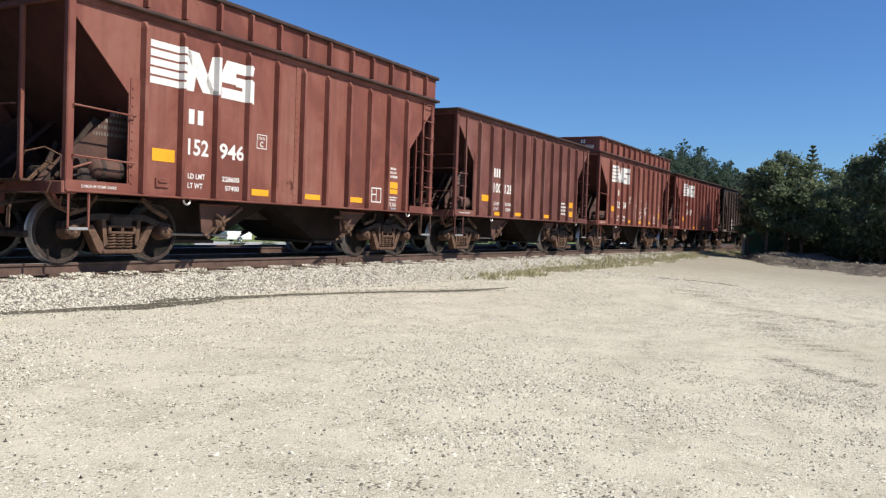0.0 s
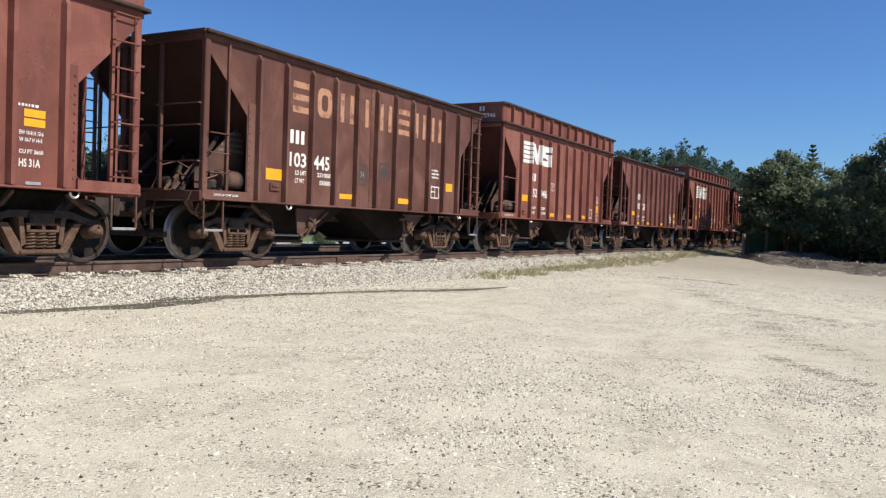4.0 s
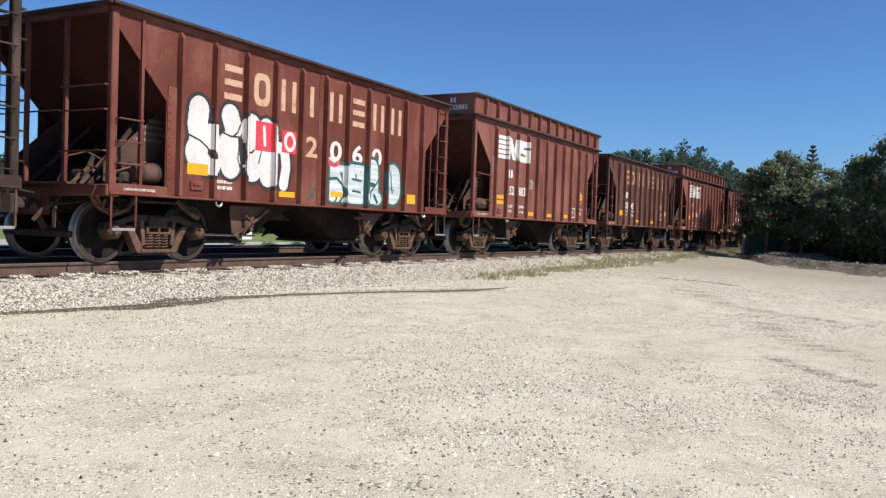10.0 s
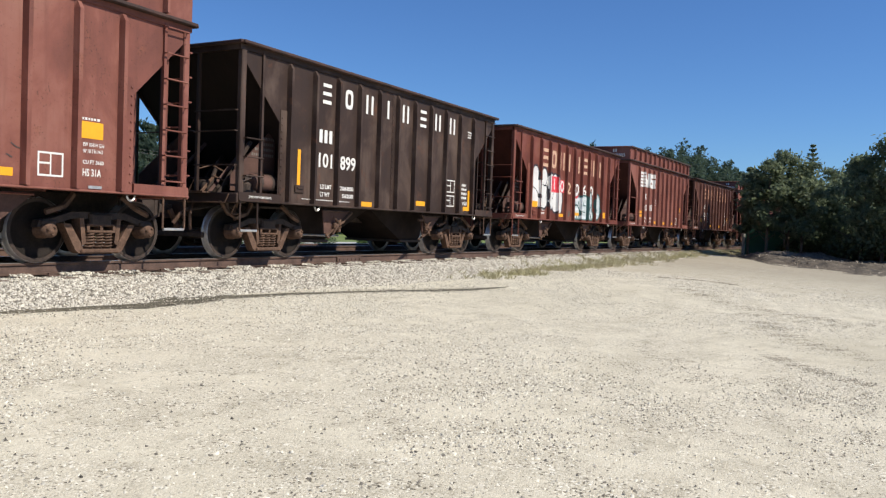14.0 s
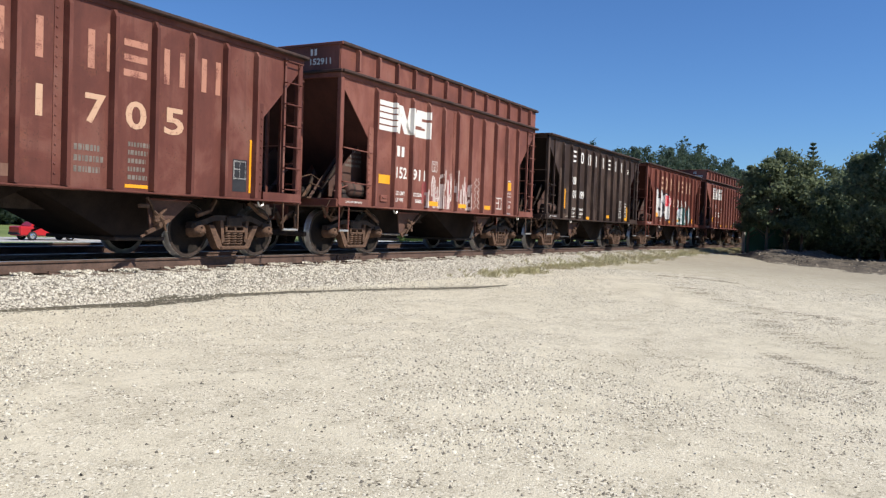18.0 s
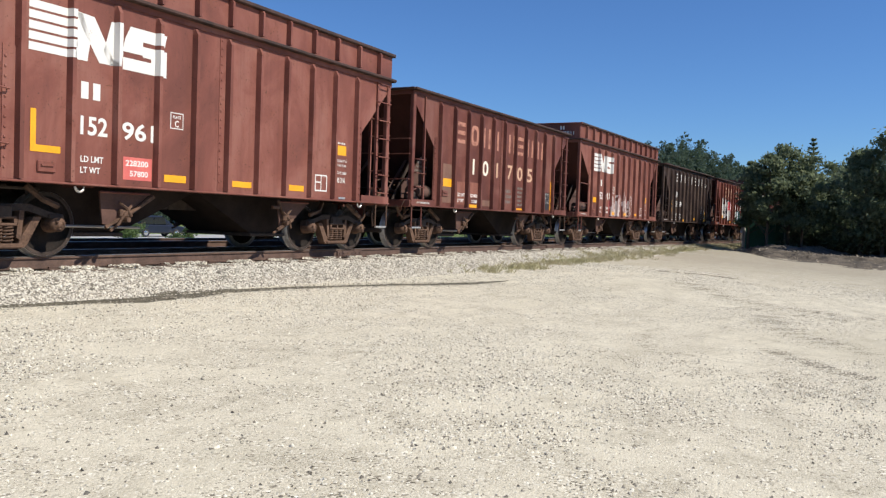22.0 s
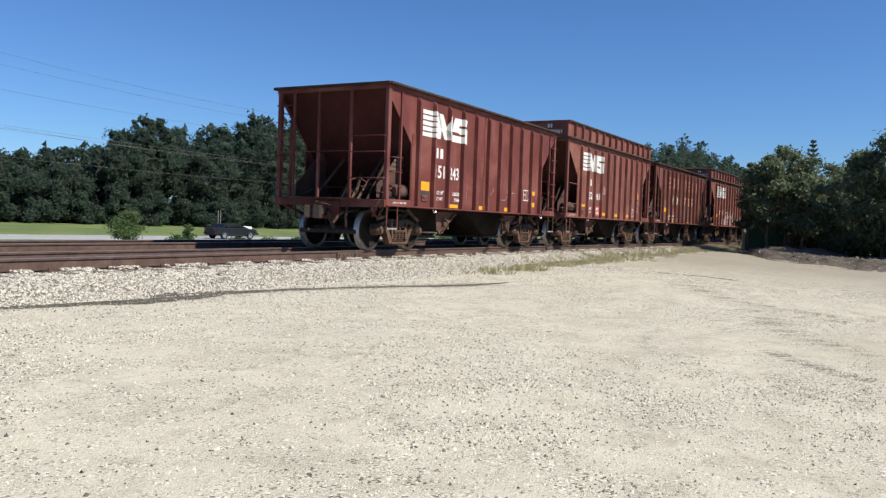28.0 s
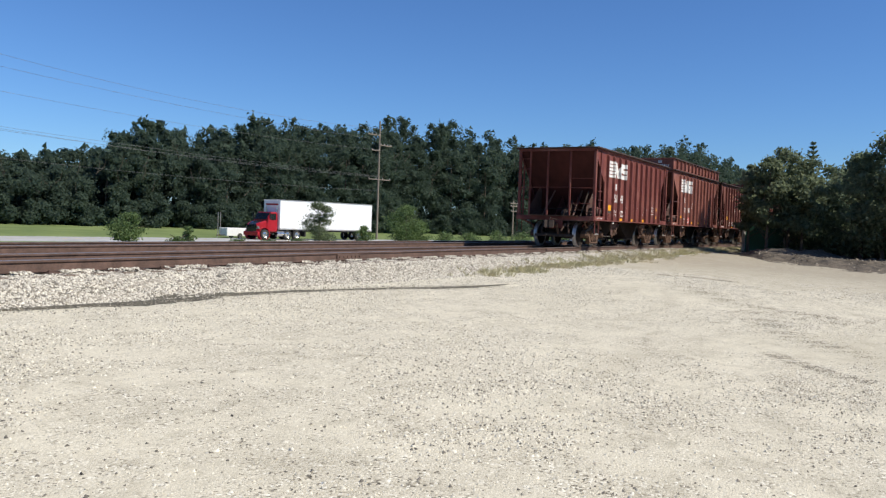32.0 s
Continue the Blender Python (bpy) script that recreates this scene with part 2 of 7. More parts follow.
DIRT = mottled("dark_dirt", (0.040, 0.033, 0.026), (0.165, 0.135, 0.10), 2.2, 0.95, 0, 0.9, fine=16, world_space=True, dist=0.06)
DAMP = mottled("damp_silt", (0.038, 0.034, 0.022), (0.150, 0.130, 0.088), 14, 0.85, 0, 0.6, fine=45, world_space=True)
ASPHALT = mottled("pale_road", (0.36, 0.355, 0.34), (0.48, 0.47, 0.45), 0.3, 0.85, 0, 0.2, fine=20, world_space=True)
BARK = mottled("bark", (0.05, 0.04, 0.03), (0.13, 0.105, 0.08), 4, 0.9, 0, 0.6, (3, 3, 0.6))
# The woods' green holds extra blue that stands for haze over the distance.
LEAF_WOODS = leaf_mat("woods_leaves", (0.064, 0.098, 0.070), (0.112, 0.154, 0.102), (0.078, 0.113, 0.082), 0.62)
LEAF_OAK = leaf_mat("oak_leaves", (0.085, 0.120, 0.068), (0.28, 0.315, 0.185), (0.15, 0.185, 0.108), 0.58)
LEAF_BUSH = leaf_mat("bush_leaves", (0.10, 0.155, 0.060), (0.20, 0.27, 0.11), (0.14, 0.20, 0.08), 0.45)
BLADE = leaf_mat("dry_grass_blades", (0.33, 0.285, 0.165), (0.56, 0.50, 0.34), (0.40, 0.375, 0.20))


# ---- mesh helpers ----
class Geo:
    """Gathers vertices and faces for one mesh."""

    def __init__(self):
        self.v, self.f, self.m = [], [], []

    def add(self, verts, faces, mat=0):
        o = len(self.v)
        self.v += [tuple(p) for p in verts]
        self.f += [tuple(i + o for i in f) for f in faces]
        self.m += [mat] * len(faces)
        return self

    def box(self, x0, x1, y0, y1, z0, z1, bevel=0.0, mat=0):
        if bevel <= 0:
            vs = [(x, y, z) for x in (x0, x1) for y in (y0, y1) for z in (z0, z1)]
            return self.add(vs, [(0, 1, 3, 2), (4, 6, 7, 5), (0, 4, 5, 1), (2, 3, 7, 6), (0, 2, 6, 4), (1, 5, 7, 3)], mat)
        bm = bmesh.new()
        bmesh.ops.create_cube(bm, size=1)
        for w in bm.verts:
            w.co = Vector(((x0 + x1) / 2 + w.co.x * (x1 - x0), (y0 + y1) / 2 + w.co.y * (y1 - y0), (z0 + z1) / 2 + w.co.z * (z1 - z0)))
        bmesh.ops.bevel(bm, geom=bm.edges[:], offset=bevel, segments=1, affect="EDGES")
        bm.verts.index_update()
        self.add([w.co[:] for w in bm.verts], [[w.index for w in f.verts] for f in bm.faces], mat)
        bm.free()
        return self

    def prism(self, poly, a, b, axis="y", mat=0):
        """A polygon in (u, w) drawn out from a to b along an axis: y takes (x, z), x takes (y, z), z takes (x, y)."""
        put = {"y": lambda p, d: (p[0], d, p[1]), "x": lambda p, d: (d, p[0], p[1]), "z": lambda p, d: (p[0], p[1], d)}[axis]
        n = len(poly)
        vs = [put(p, a) for p in poly] + [put(p, b) for p in poly]
        area = sum(poly[i][0] * poly[(i + 1) % n][1] - poly[(i + 1) % n][0] * poly[i][1] for i in range(n))
        flip = (area > 0) == (b > a)
        if axis == "y":
            flip = not flip
        fs = [tuple(range(n)), tuple(range(2 * n - 1, n - 1, -1))] + [(i + n, (i + 1) % n + n, (i + 1) % n, i) for i in range(n)]
        if not flip:
            fs = [f[::-1] for f in fs]
        return self.add(vs, fs, mat)

    def tube(self, pts, r, sides=6, mat=0, r_end=None):
        """A round bar along a line of points."""
        pts = [Vector(p) for p in pts]
        o, n = len(self.v), len(pts)
        for i, p in enumerate(pts):
            d = (pts[min(i + 1, n - 1)] - pts[max(i - 1, 0)]).normalized()
            side = d.cross(Vector((0, 0, 1)) if abs(d.z) < 0.9 else Vector((1, 0, 0))).normalized()
            up = side.cross(d)
            rr = r if r_end is None else r + (r_end - r) * i / max(1, n - 1)
            for j in range(sides):
                a = 2 * math.pi * j / sides
                self.v.append(tuple(p + (side * math.cos(a) + up * math.sin(a)) * rr))
        for i in range(n - 1):
            for j in range(sides):
                k = (j + 1) % sides
                self.f.append((o + i * sides + j, o + i * sides + k, o + (i + 1) * sides + k, o + (i + 1) * sides + j))
                self.m.append(mat)
        self.f += [tuple(o + j for j in range(sides))[::-1], tuple(o + (n - 1) * sides + j for j in range(sides))]
        self.m += [mat, mat]
        return self

    def lathe(self, profile, centre, sides=32, mat=0, axis="y"):
        """A profile of (distance along the axis, radius) turned round the axis."""
        o, n = len(self.v), len(profile)
        for d, r in profile:
            for j in range(sides):
                a = 2 * math.pi * j / sides
                p = (r * math.cos(a), d, r * math.sin(a)) if axis == "y" else (d, r * math.cos(a), r * math.sin(a)) if axis == "x" else (r * math.cos(a), r * math.sin(a), d)
                self.v.append((centre[0] + p[0], centre[1] + p[1], centre[2] + p[2]))
        for i in range(n - 1):
            for j in range(sides):
                k = (j + 1) % sides
                self.f.append((o + i * sides + j, o + (i + 1) * sides + j, o + (i + 1) * sides + k, o + i * sides + k))
                self.m.append(mat)
        return self

    def mesh(self, name, mats, smooth=False):
        me = bpy.data.meshes.new(name)
        me.from_pydata(self.v, [], self.f)
        for m in mats:
            me.materials.append(m)
        if len(mats) > 1:
            me.polygons.foreach_set("material_index", self.m)
        me.update()
        if smooth:
            me.shade_smooth()
        return me


def part(name, geo, mat, parent, label="", smooth=False, at=None):
    """One mesh object under a thing or a part. geo may be a mesh that is shared."""
    me = geo if isinstance(geo, bpy.types.Mesh) else geo.mesh(name, mat if isinstance(mat, (list, tuple)) else [mat], smooth)
    ob = new(name, me)
    ob.parent = parent
    if at is not None:
        ob.matrix_basis = at
    if label:
        ob["label"] = label
    return ob


def quads_mesh(name, verts, nper, mat):
    """A mesh of separate polygons with nper corners each, from an array."""
    n = len(verts) // nper
    me = bpy.data.meshes.new(name)
    me.vertices.add(n * nper)
    me.vertices.foreach_set("co", np.asarray(verts, np.float32).ravel())
    me.loops.add(n * nper)
    me.loops.foreach_set("vertex_index", np.arange(n * nper, dtype=np.int32))
    me.polygons.add(n)
    me.polygons.foreach_set("loop_start", np.arange(0, n * nper, nper, dtype=np.int32))
    me.materials.append(mat)
    me.update(calc_edges=True)
    return me


def leaf_quads(rng, centres, size, flat=0.35, out=None, lean=1.2, three=False):
    """A pointed leaf clump (four corners) at each centre, turned at random and leaning outwards."""
    n = len(centres)
    nrm = rng.normal(size=(n, 3)) + (0 if out is None else out * lean)
    nrm[:, 2] += flat
    nrm /= np.linalg.norm(nrm, axis=1)[:, None]
    t = np.cross(nrm, rng.normal(size=(n, 3)))
    t /= np.linalg.norm(t, axis=1)[:, None] + 1e-9
    b = np.cross(nrm, t)
    s = (size * rng.uniform(0.6, 1.4, n))[:, None]
    if three:
        return np.stack([centres - t * s, centres + b * s * 0.9, centres + t * s * 0.9 - b * s * 0.35], 1).reshape(-1, 3)
    v = np.stack([centres - t * s, centres + b * s * 0.55 + nrm * s * 0.15, centres + t * s, centres - b * s * 0.55 + nrm * s * 0.15], 1)
    return v.reshape(-1, 3)


def track_pos(s, o):
    """World x, y of a place s metres along the railway and o metres beyond its centre line."""
    a, r = s / R_SIDE, R_SIDE + HALF + o
    return r * np.sin(a), CENTRE_Y + r * np.cos(a)


def track_pose(s, z=RAIL_Z):
    x, y = track_pos(s, 0.0)
    return pose(float(x), float(y), z, 0, 0, -math.degrees(s / R_SIDE))


def offset_of(x, y):
    return np.hypot(x, y - CENTRE_Y) - R_SIDE - HALF


def ground_z(x, y):
    """Height of the bare ground: the lot rises gently to the railway, beyond which the field lies a little lower."""
    o = offset_of(x, y)
    z = np.interp(o, [-11.3, -2.3, -1.0, 0, 5.8, 7.2, 10.5, 52, 90, 4000], [0.0, 0.31, 0.40, 0.42, 0.42, 0.25, -0.65, -0.82, 0.10, 0.2])
    far = np.clip((x - 28) / 18, 0, 1) * np.clip((o + 30) / 26, 0, 1) * (o < -2)
    return z + far * 0.10 + 0.03 * np.sin(x * 0.31 + 1) * np.sin(y * 0.27) * (o < -2.3)


# ---- ground ----
def build_ground():
    xs = np.concatenate([[-3000, -1200, -500, -250, -140], np.arange(-90, -12, 6), np.arange(-12, 70, 0.8), np.arange(70, 160, 5), [180, 240, 340, 600, 1300, 3500]])
    ys = np.concatenate([[-3000, -1200, -500, -200, -100, -60, -40, -28], np.arange(-20, 24, 0.5), np.arange(24, 150, 5), [170, 220, 340, 600, 1300, 3500]])
    X, Y = np.meshgrid(xs, ys)
    Z = ground_z(X, Y)
    n, w = X.size, len(xs)
    me = bpy.data.meshes.new("ground")
    idx = np.arange(n).reshape(X.shape)
    f = np.stack([idx[:-1, :-1], idx[:-1, 1:], idx[1:, 1:], idx[1:, :-1]], -1).reshape(-1, 4)
    me.from_pydata(np.stack([X, Y, Z], -1).reshape(-1, 3).tolist(), [], f.tolist())
    me.materials.append(LOT)
    me.materials.append(GRASS)
    cx, cy = X.ravel()[f].mean(1), Y.ravel()[f].mean(1)
    me.polygons.foreach_set("material_index", ((offset_of(cx, cy) > 7.5) | (np.hypot(cx, cy) > 150)).astype(np.int32))
    me.shade_smooth()
    tagged(new("ground", me), "pale crushed limestone lot, green mown field beyond the railway", "ground", kind="structure")


PROFILE = [(-3.3, -0.15), (-2.6, 0.16), (-2.3, 0.30), (-2.0, 0.39), (-1.55, 0.545), (-1.2, 0.585), (-0.8, 0.582), (0.0, 0.575), (0.8, 0.59), (2.1, 0.55), (3.4, 0.59), (4.2, 0.575), (5.0, 0.59), (5.7, 0.56), (7.4, 0.0), (8.4, -0.5)]


def ballast_z(o):
    return np.interp(o, [p[0] for p in PROFILE], [p[1] for p in PROFILE])


TOE = [(-20, -2.2), (2.0, -2.2), (5.96, -2.22), (6.7, -2.28), (7.4, -2.36), (8.9, -2.40), (9.6, -2.26), (10.9, -2.3), (12.6, -2.5), (16.0, -2.6), (60.0, -2.4)]


def toe(s):
    """Where the ballast's foot meets the lot, by the place along the railway."""
    return np.interp(s, [p[0] for p in TOE], [p[1] for p in TOE])


def build_ballast():
    ss = np.concatenate([np.arange(-140, -4, 4), np.arange(-4, 60, 0.4), np.arange(60, 420, 5)])
    os_ = np.concatenate([np.arange(-3.3, -0.6, 0.15), np.arange(-0.6, 8.5, 0.4)])
    S, O = np.meshgrid(ss, os_)
    rng = np.random.default_rng(4)
    X, Y = track_pos(S, O)
    Z = ballast_z(O) + rng.normal(0, 0.012, O.shape)
    idx = np.arange(X.size).reshape(X.shape)
    f = np.stack([idx[:-1, :-1], idx[:-1, 1:], idx[1:, 1:], idx[1:, :-1]], -1).reshape(-1, 4)
    me = bpy.data.meshes.new("ballast_bed")
    me.from_pydata(np.stack([X, Y, Z], -1).reshape(-1, 3).tolist(), [], f.tolist())
    me.materials.append(BALLAST)
    me.shade_smooth()
    tagged(new("ballast_bed", me), "pale limestone ballast bed under two tracks", "ballast", kind="structure")


def stones(name, places, sizes, rng, mat, label):
    """Loose angular stones, half sunk: four corners and an uneven peak, set down at random turns."""
    n = len(places)
    a = rng.uniform(0, 6.28, (n, 1)) + np.array((0, 1.57, 3.14, 4.71)) + rng.uniform(-0.5, 0.5, (n, 4))
    r = rng.uniform(0.6, 1.3, (n, 4)) * rng.uniform(0.75, 1.2, (n, 1))
    low = np.stack([r * np.cos(a), r * np.sin(a) * rng.uniform(0.65, 1.0, (n, 1)), rng.uniform(-0.5, 0.15, (n, 4))], -1)
    peak = np.stack([rng.normal(0, 0.35, n), rng.normal(0, 0.35, n), rng.uniform(0.45, 0.95, n)], -1)[:, None]
    v = np.concatenate([low, peak], 1) * sizes[:, None, None] + places[:, None]
    tri = np.array([(0, 1, 4), (1, 2, 4), (2, 3, 4), (3, 0, 4)])
    f = (tri[None] + (np.arange(n) * 5)[:, None, None]).reshape(-1, 3)
    me = bpy.data.meshes.new(name)
    me.vertices.add(n * 5)
    me.vertices.foreach_set("co", v.astype(np.float32).ravel())
    me.loops.add(len(f) * 3)
    me.loops.foreach_set("vertex_index", f.astype(np.int32).ravel())
    me.polygons.add(len(f))
    me.polygons.foreach_set("loop_start", np.arange(0, len(f) * 3, 3, dtype=np.int32))
    me.materials.append(mat)
    me.update(calc_edges=True)
    return tagged(new(name, me), label, "stones", kind="stuff")


def build_stones():
    rng = np.random.default_rng(7)
    n = 120000
    s = 3.5 + 46 * rng.uniform(0, 1, n) ** 1.7
    o = rng.uniform(-2.9, -0.72, n)
    # tie ends lie bare here and there along the rail
    bare = np.sin(s * 12.1 + 1.2 * np.sin(s * 1.7)) + 0.7 * np.sin(s * 5.3) + 0.5 * np.sin(s * 31) > 0.25
    keep = (o > toe(s) - 0.05) & ~(bare & (o > -1.12 + 0.12 * np.sin(s * 7)))
    s, o = s[keep], o[keep]
    n = len(s)
    x, y = track_pos(s, o)
    z = np.maximum(ballast_z(o), ground_z(x, y)) + 0.008
    stones("ballast_stones", np.stack([x, y, z], -1), rng.uniform(0.009, 0.021, n) + 0.016 * rng.uniform(0, 1, n) ** 3, rng, STONE_W, "loose pale limestone ballast stones beside the rails")
    n = 9000
    s = 3.5 + 40 * rng.uniform(0, 1, n) ** 1.5
    o = -0.84 - rng.exponential(0.07, n)
    heap = np.sin(s * 6.3 + 2 * np.sin(s * 0.9)) + 0.6 * np.sin(s * 17) > 0.2
    s, o = s[heap], o[heap]
    x, y = track_pos(s, o)
    stones("rail_foot_stones", np.stack([x, y, 0.605 + rng.uniform(0, 0.035, len(s))], -1), rng.uniform(0.012, 0.032, len(s)), rng, STONE_W, "pale stones heaped against the rail's foot")
    n = 15000
    s = 3 + 60 * rng.uniform(0, 1, n) ** 1.5
    o = np.where(rng.random(n) < 0.6, rng.uniform(-0.6, 0.6, n), rng.uniform(0.9, 3.2, n))
    x, y = track_pos(s, o)
    stones("crib_stones", np.stack([x, y, ballast_z(o) + 0.01], -1), rng.uniform(0.02, 0.045, n), rng, STONE_W, "limestone stones lying between the ties")
    n = 640000
    r = 2.6 + 24 * rng.uniform(0, 1, n) ** 2.0
    a = radians(62) + rng.uniform(-0.72, 0.72, n)
    soft_edge = rng.random(n) < np.clip((r - 3.0) / 1.3, 0, 1) * np.clip((0.72 - np.abs(a - radians(62))) / 0.16, 0, 1)
    r, a = r[soft_edge], a[soft_edge]
    x, y = r * np.sin(a), r * np.cos(a)
    keep = offset_of(x, y) < -2.3
    x, y = x[keep], y[keep]
    # stones gather in loose swathes between the packed wheel ways
    swathe = np.sin(x * 0.9 + 1.5 * np.sin(y * 0.6)) + 0.6 * np.sin(y * 1.7 - x * 0.5) + 0.5 * np.sin(x * 3.1 + 2 * np.sin(y * 2.3)) + 0.4 * np.sin(y * 5.3 + x * 1.9)
    near_foot = np.clip(1.6 + (offset_of(x, y) + 2.2) * 0.5, 0, 1)
    keep = rng.random(len(x)) < np.clip(0.24 + 0.30 * swathe + 0.45 * near_foot, 0.05, 1)
    x, y = x[keep], y[keep]
    sz = 0.0032 + 0.014 * rng.uniform(0, 1, len(x)) ** 3.2
    sz = np.maximum(sz, 0.0007 * np.hypot(x, y))
    stones("lot_stones", np.stack([x, y, ground_z(x, y) + sz * 0.15], -1), sz, rng, STONE_L, "small pale stones strewn over the packed lot")
    n = 2000
    r, a = 2.8 + 16 * rng.uniform(0, 1, n) ** 1.6, radians(62) + rng.uniform(-0.6, 0.6, n)
    x, y = r * np.sin(a), r * np.cos(a)
    keep = (offset_of(x, y) < -2.4) & (rng.random(n) < 0.25 + 0.5 * np.clip(np.sin(x * 1.1 + 2 * np.sin(y * 0.8)) + np.sin(y * 1.9 + x * 0.4), 0, 1))
    x, y = x[keep], y[keep]
    sz = 0.004 + 0.013 * rng.uniform(0, 1, len(x)) ** 3.5
    stones("dark_stones", np.stack([x, y, ground_z(x, y) + sz * 0.1], -1), sz, rng, stone_mat("dark_stones", (0.05, 0.045, 0.038), (0.36, 0.32, 0.26)), "larger dark grey stones lying loose on the lot")
    # stones washed into the damp streak
    n = 3600
    s = 4.5 + 11 * rng.uniform(0, 1, n)
    o = np.interp(s, [2.0, 5.9, 7.4, 8.3, 10.0, 10.9, 11.94, 13.16, 15.0, 17.5], [-2.2, -2.3, -2.45, -2.5, -2.44, -2.55, -2.88, -3.22, -3.95, -4.3]) + rng.normal(0, 0.20, n)
    x, y = track_pos(s, o)
    stones("streak_stones", np.stack([x, y, np.maximum(ballast_z(o), ground_z(x, y)) + 0.012], -1), rng.uniform(0.006, 0.016, n), rng, stone_mat("streak_stones", (0.06, 0.054, 0.04), (0.46, 0.42, 0.335)), "small muddy stones along the damp streak")
    # tyre tracks: broken lines of dark pressed grit
    p = []
    for dense, wide, line in ((1500, 0.03, ((23.9, 5.6), (24.3, 4.5), (23.7, 3.4))), (1500, 0.035, ((10.84, 1.2), (10.29, 0.83), (10.01, 0.57), (9.58, 0.22), (9.48, -0.14), (9.4, -0.5))), (600, 0.06, ((9.06, 0.99), (8.79, 0.8), (8.5, 0.47), (8.38, 0.18), (8.13, -0.01))),
                              (420, 0.06, ((10.22, 2.67), (9.72, 2.33), (9.0, 1.85), (8.56, 1.47))), (500, 0.20, ((20.4, 4.0), (18.4, 3.2), (17.2, 2.4), (16.7, 1.4), (16.4, 1.0), (16.3, -0.5))),
                              (800, 0.16, ((15.0, 1.7), (14.08, 1.49), (12.89, 1.05), (12.29, 0.64), (11.84, 0.22), (11.41, -0.15), (11.2, -0.6))), (600, 0.05, ((6.86, 0.17), (6.83, -0.12), (6.8, -0.3))), (350, 0.08, ((9.0, 2.73), (8.49, 2.33), (8.39, 1.83), (8.2, 1.2))),
                              (500, 0.22, ((16.0, 2.4), (15.65, 1.11), (15.4, 0.0))), (320, 0.10, ((9.3, 0.6), (8.9, 0.1), (8.7, -0.5)))):
        for (x0, y0), (x1, y1) in zip(line, line[1:]):
            k = int((1.3 if wide < 0.1 else 1.5) * dense * math.hypot(x1 - x0, y1 - y0))
            t = rng.uniform(0, 1, k)
            side = rng.choice((-0.05, 0.0, 0.06, 0.16), k) + rng.normal(0, wide, k)
            gap = np.sin(t * 9 + x0 * 5) + np.sin(t * 31 + y0) + 0.6 * rng.normal(size=k) > 0.3
            w = np.hypot(x1 - x0, y1 - y0)
            p.append(np.stack([x0 + (x1 - x0) * t - (y1 - y0) / w * side, y0 + (y1 - y0) * t + (x1 - x0) / w * side], -1)[gap])
    p = np.concatenate(p)
    sz = np.maximum(rng.uniform(0.004, 0.010, len(p)), 0.0006 * np.hypot(p[:, 0], p[:, 1]))
    stones("tyre_tracks", np.column_stack([p, ground_z(p[:, 0], p[:, 1]) + sz * 0.1]), sz, rng, stone_mat("pressed_grit", (0.09, 0.08, 0.06), (0.36, 0.32, 0.25)), "broken dark tyre tracks turning across the lot")


# ---- tracks ----
RAIL_SECTION = [(-0.075, -0.172), (0.075, -0.172), (0.075, -0.160), (0.012, -0.145), (0.009, -0.045), (0.034, -0.036), (0.036, -0.006), (0.030, 0.0),
                (-0.030, 0.0), (-0.036, -0.006), (-0.034, -0.036), (-0.009, -0.045), (-0.012, -0.145), (-0.075, -0.160)]


def build_track(centre):
    thing = tagged(new("railway_track"), "rusty steel rails with shiny heads on weathered wooden ties", "railway track", group="tracks", kind="structure")
    ss = np.arange(-140, 421, 4.0)
    for o in (centre - 0.7535, centre + 0.7535):
        g, n = Geo(), len(RAIL_SECTION)
        for s in ss:
            for w, h in RAIL_SECTION:
                x, y = track_pos(s, o + w)
                g.v.append((float(x), float(y), RAIL_Z + h))
        for i in range(len(ss) - 1):
            for j in range(n):
                k = (j + 1) % n
                g.f.append((i * n + k, i * n + j, (i + 1) * n + j, (i + 1) * n + k))
                g.m.append(1 if j in (6, 7, 8) else 0)
        part("rail", g, [RAIL_RUST, RAIL_HEAD], thing)
    rng = random.Random(int(centre * 10) + 3)
    tie = Geo().box(-0.115, 0.115, -1.3, 1.3, -0.17, 0.0, 0.012).mesh("tie", [TIE_WOOD])
    plate = Geo().box(-0.09, 0.09, -0.18, 0.18, 0.0, 0.012).box(-0.05, -0.03, -0.11, -0.085, 0.012, 0.04).box(0.03, 0.05, 0.085, 0.11, 0.012, 0.04).mesh("tie_plate", [RAIL_RUST])
    s = -8.0
    while s < 96:
        x, y = track_pos(s, centre)
        t = part("tie", tie, None, thing, at=pose(float(x), float(y), RAIL_Z - 0.186 + rng.uniform(-0.008, 0.004), 0, rng.uniform(-1, 1), -math.degrees(s / R_SIDE) + rng.uniform(-1.2, 1.2)))
        if s < 40:
            for o in (-0.7535, 0.7535):
                part("tie_plate", plate, None, t, at=pose(0, o, 0.001))
        s += 0.52 + rng.uniform(-0.02, 0.02)


def build_joints(centre):
    """Joint bars bolted to the near rail."""
    bar = Geo().box(-0.45, 0.45, -0.012, 0.012, -0.055, 0.055, 0.006)
    for i in range(6):
        bar.lathe([(-0.03, 0), (-0.03, 0.018), (-0.012, 0.018)], (-0.375 + 0.15 * i, 0, 0), 6)
    me = bar.mesh("joint_bar", [RAIL_RUST])
    for s in (3.0, 15.0, 27.0):
        x, y = track_pos(s, centre - 0.7535 - 0.035)
        tagged(new("joint_bar", me), "rusty bolted rail joint bar", "joint bar", group="joint bars", kind="structure").matrix_basis = pose(float(x), float(y), RAIL_Z - 0.095, 0, 0, -math.degrees(s / R_SIDE))


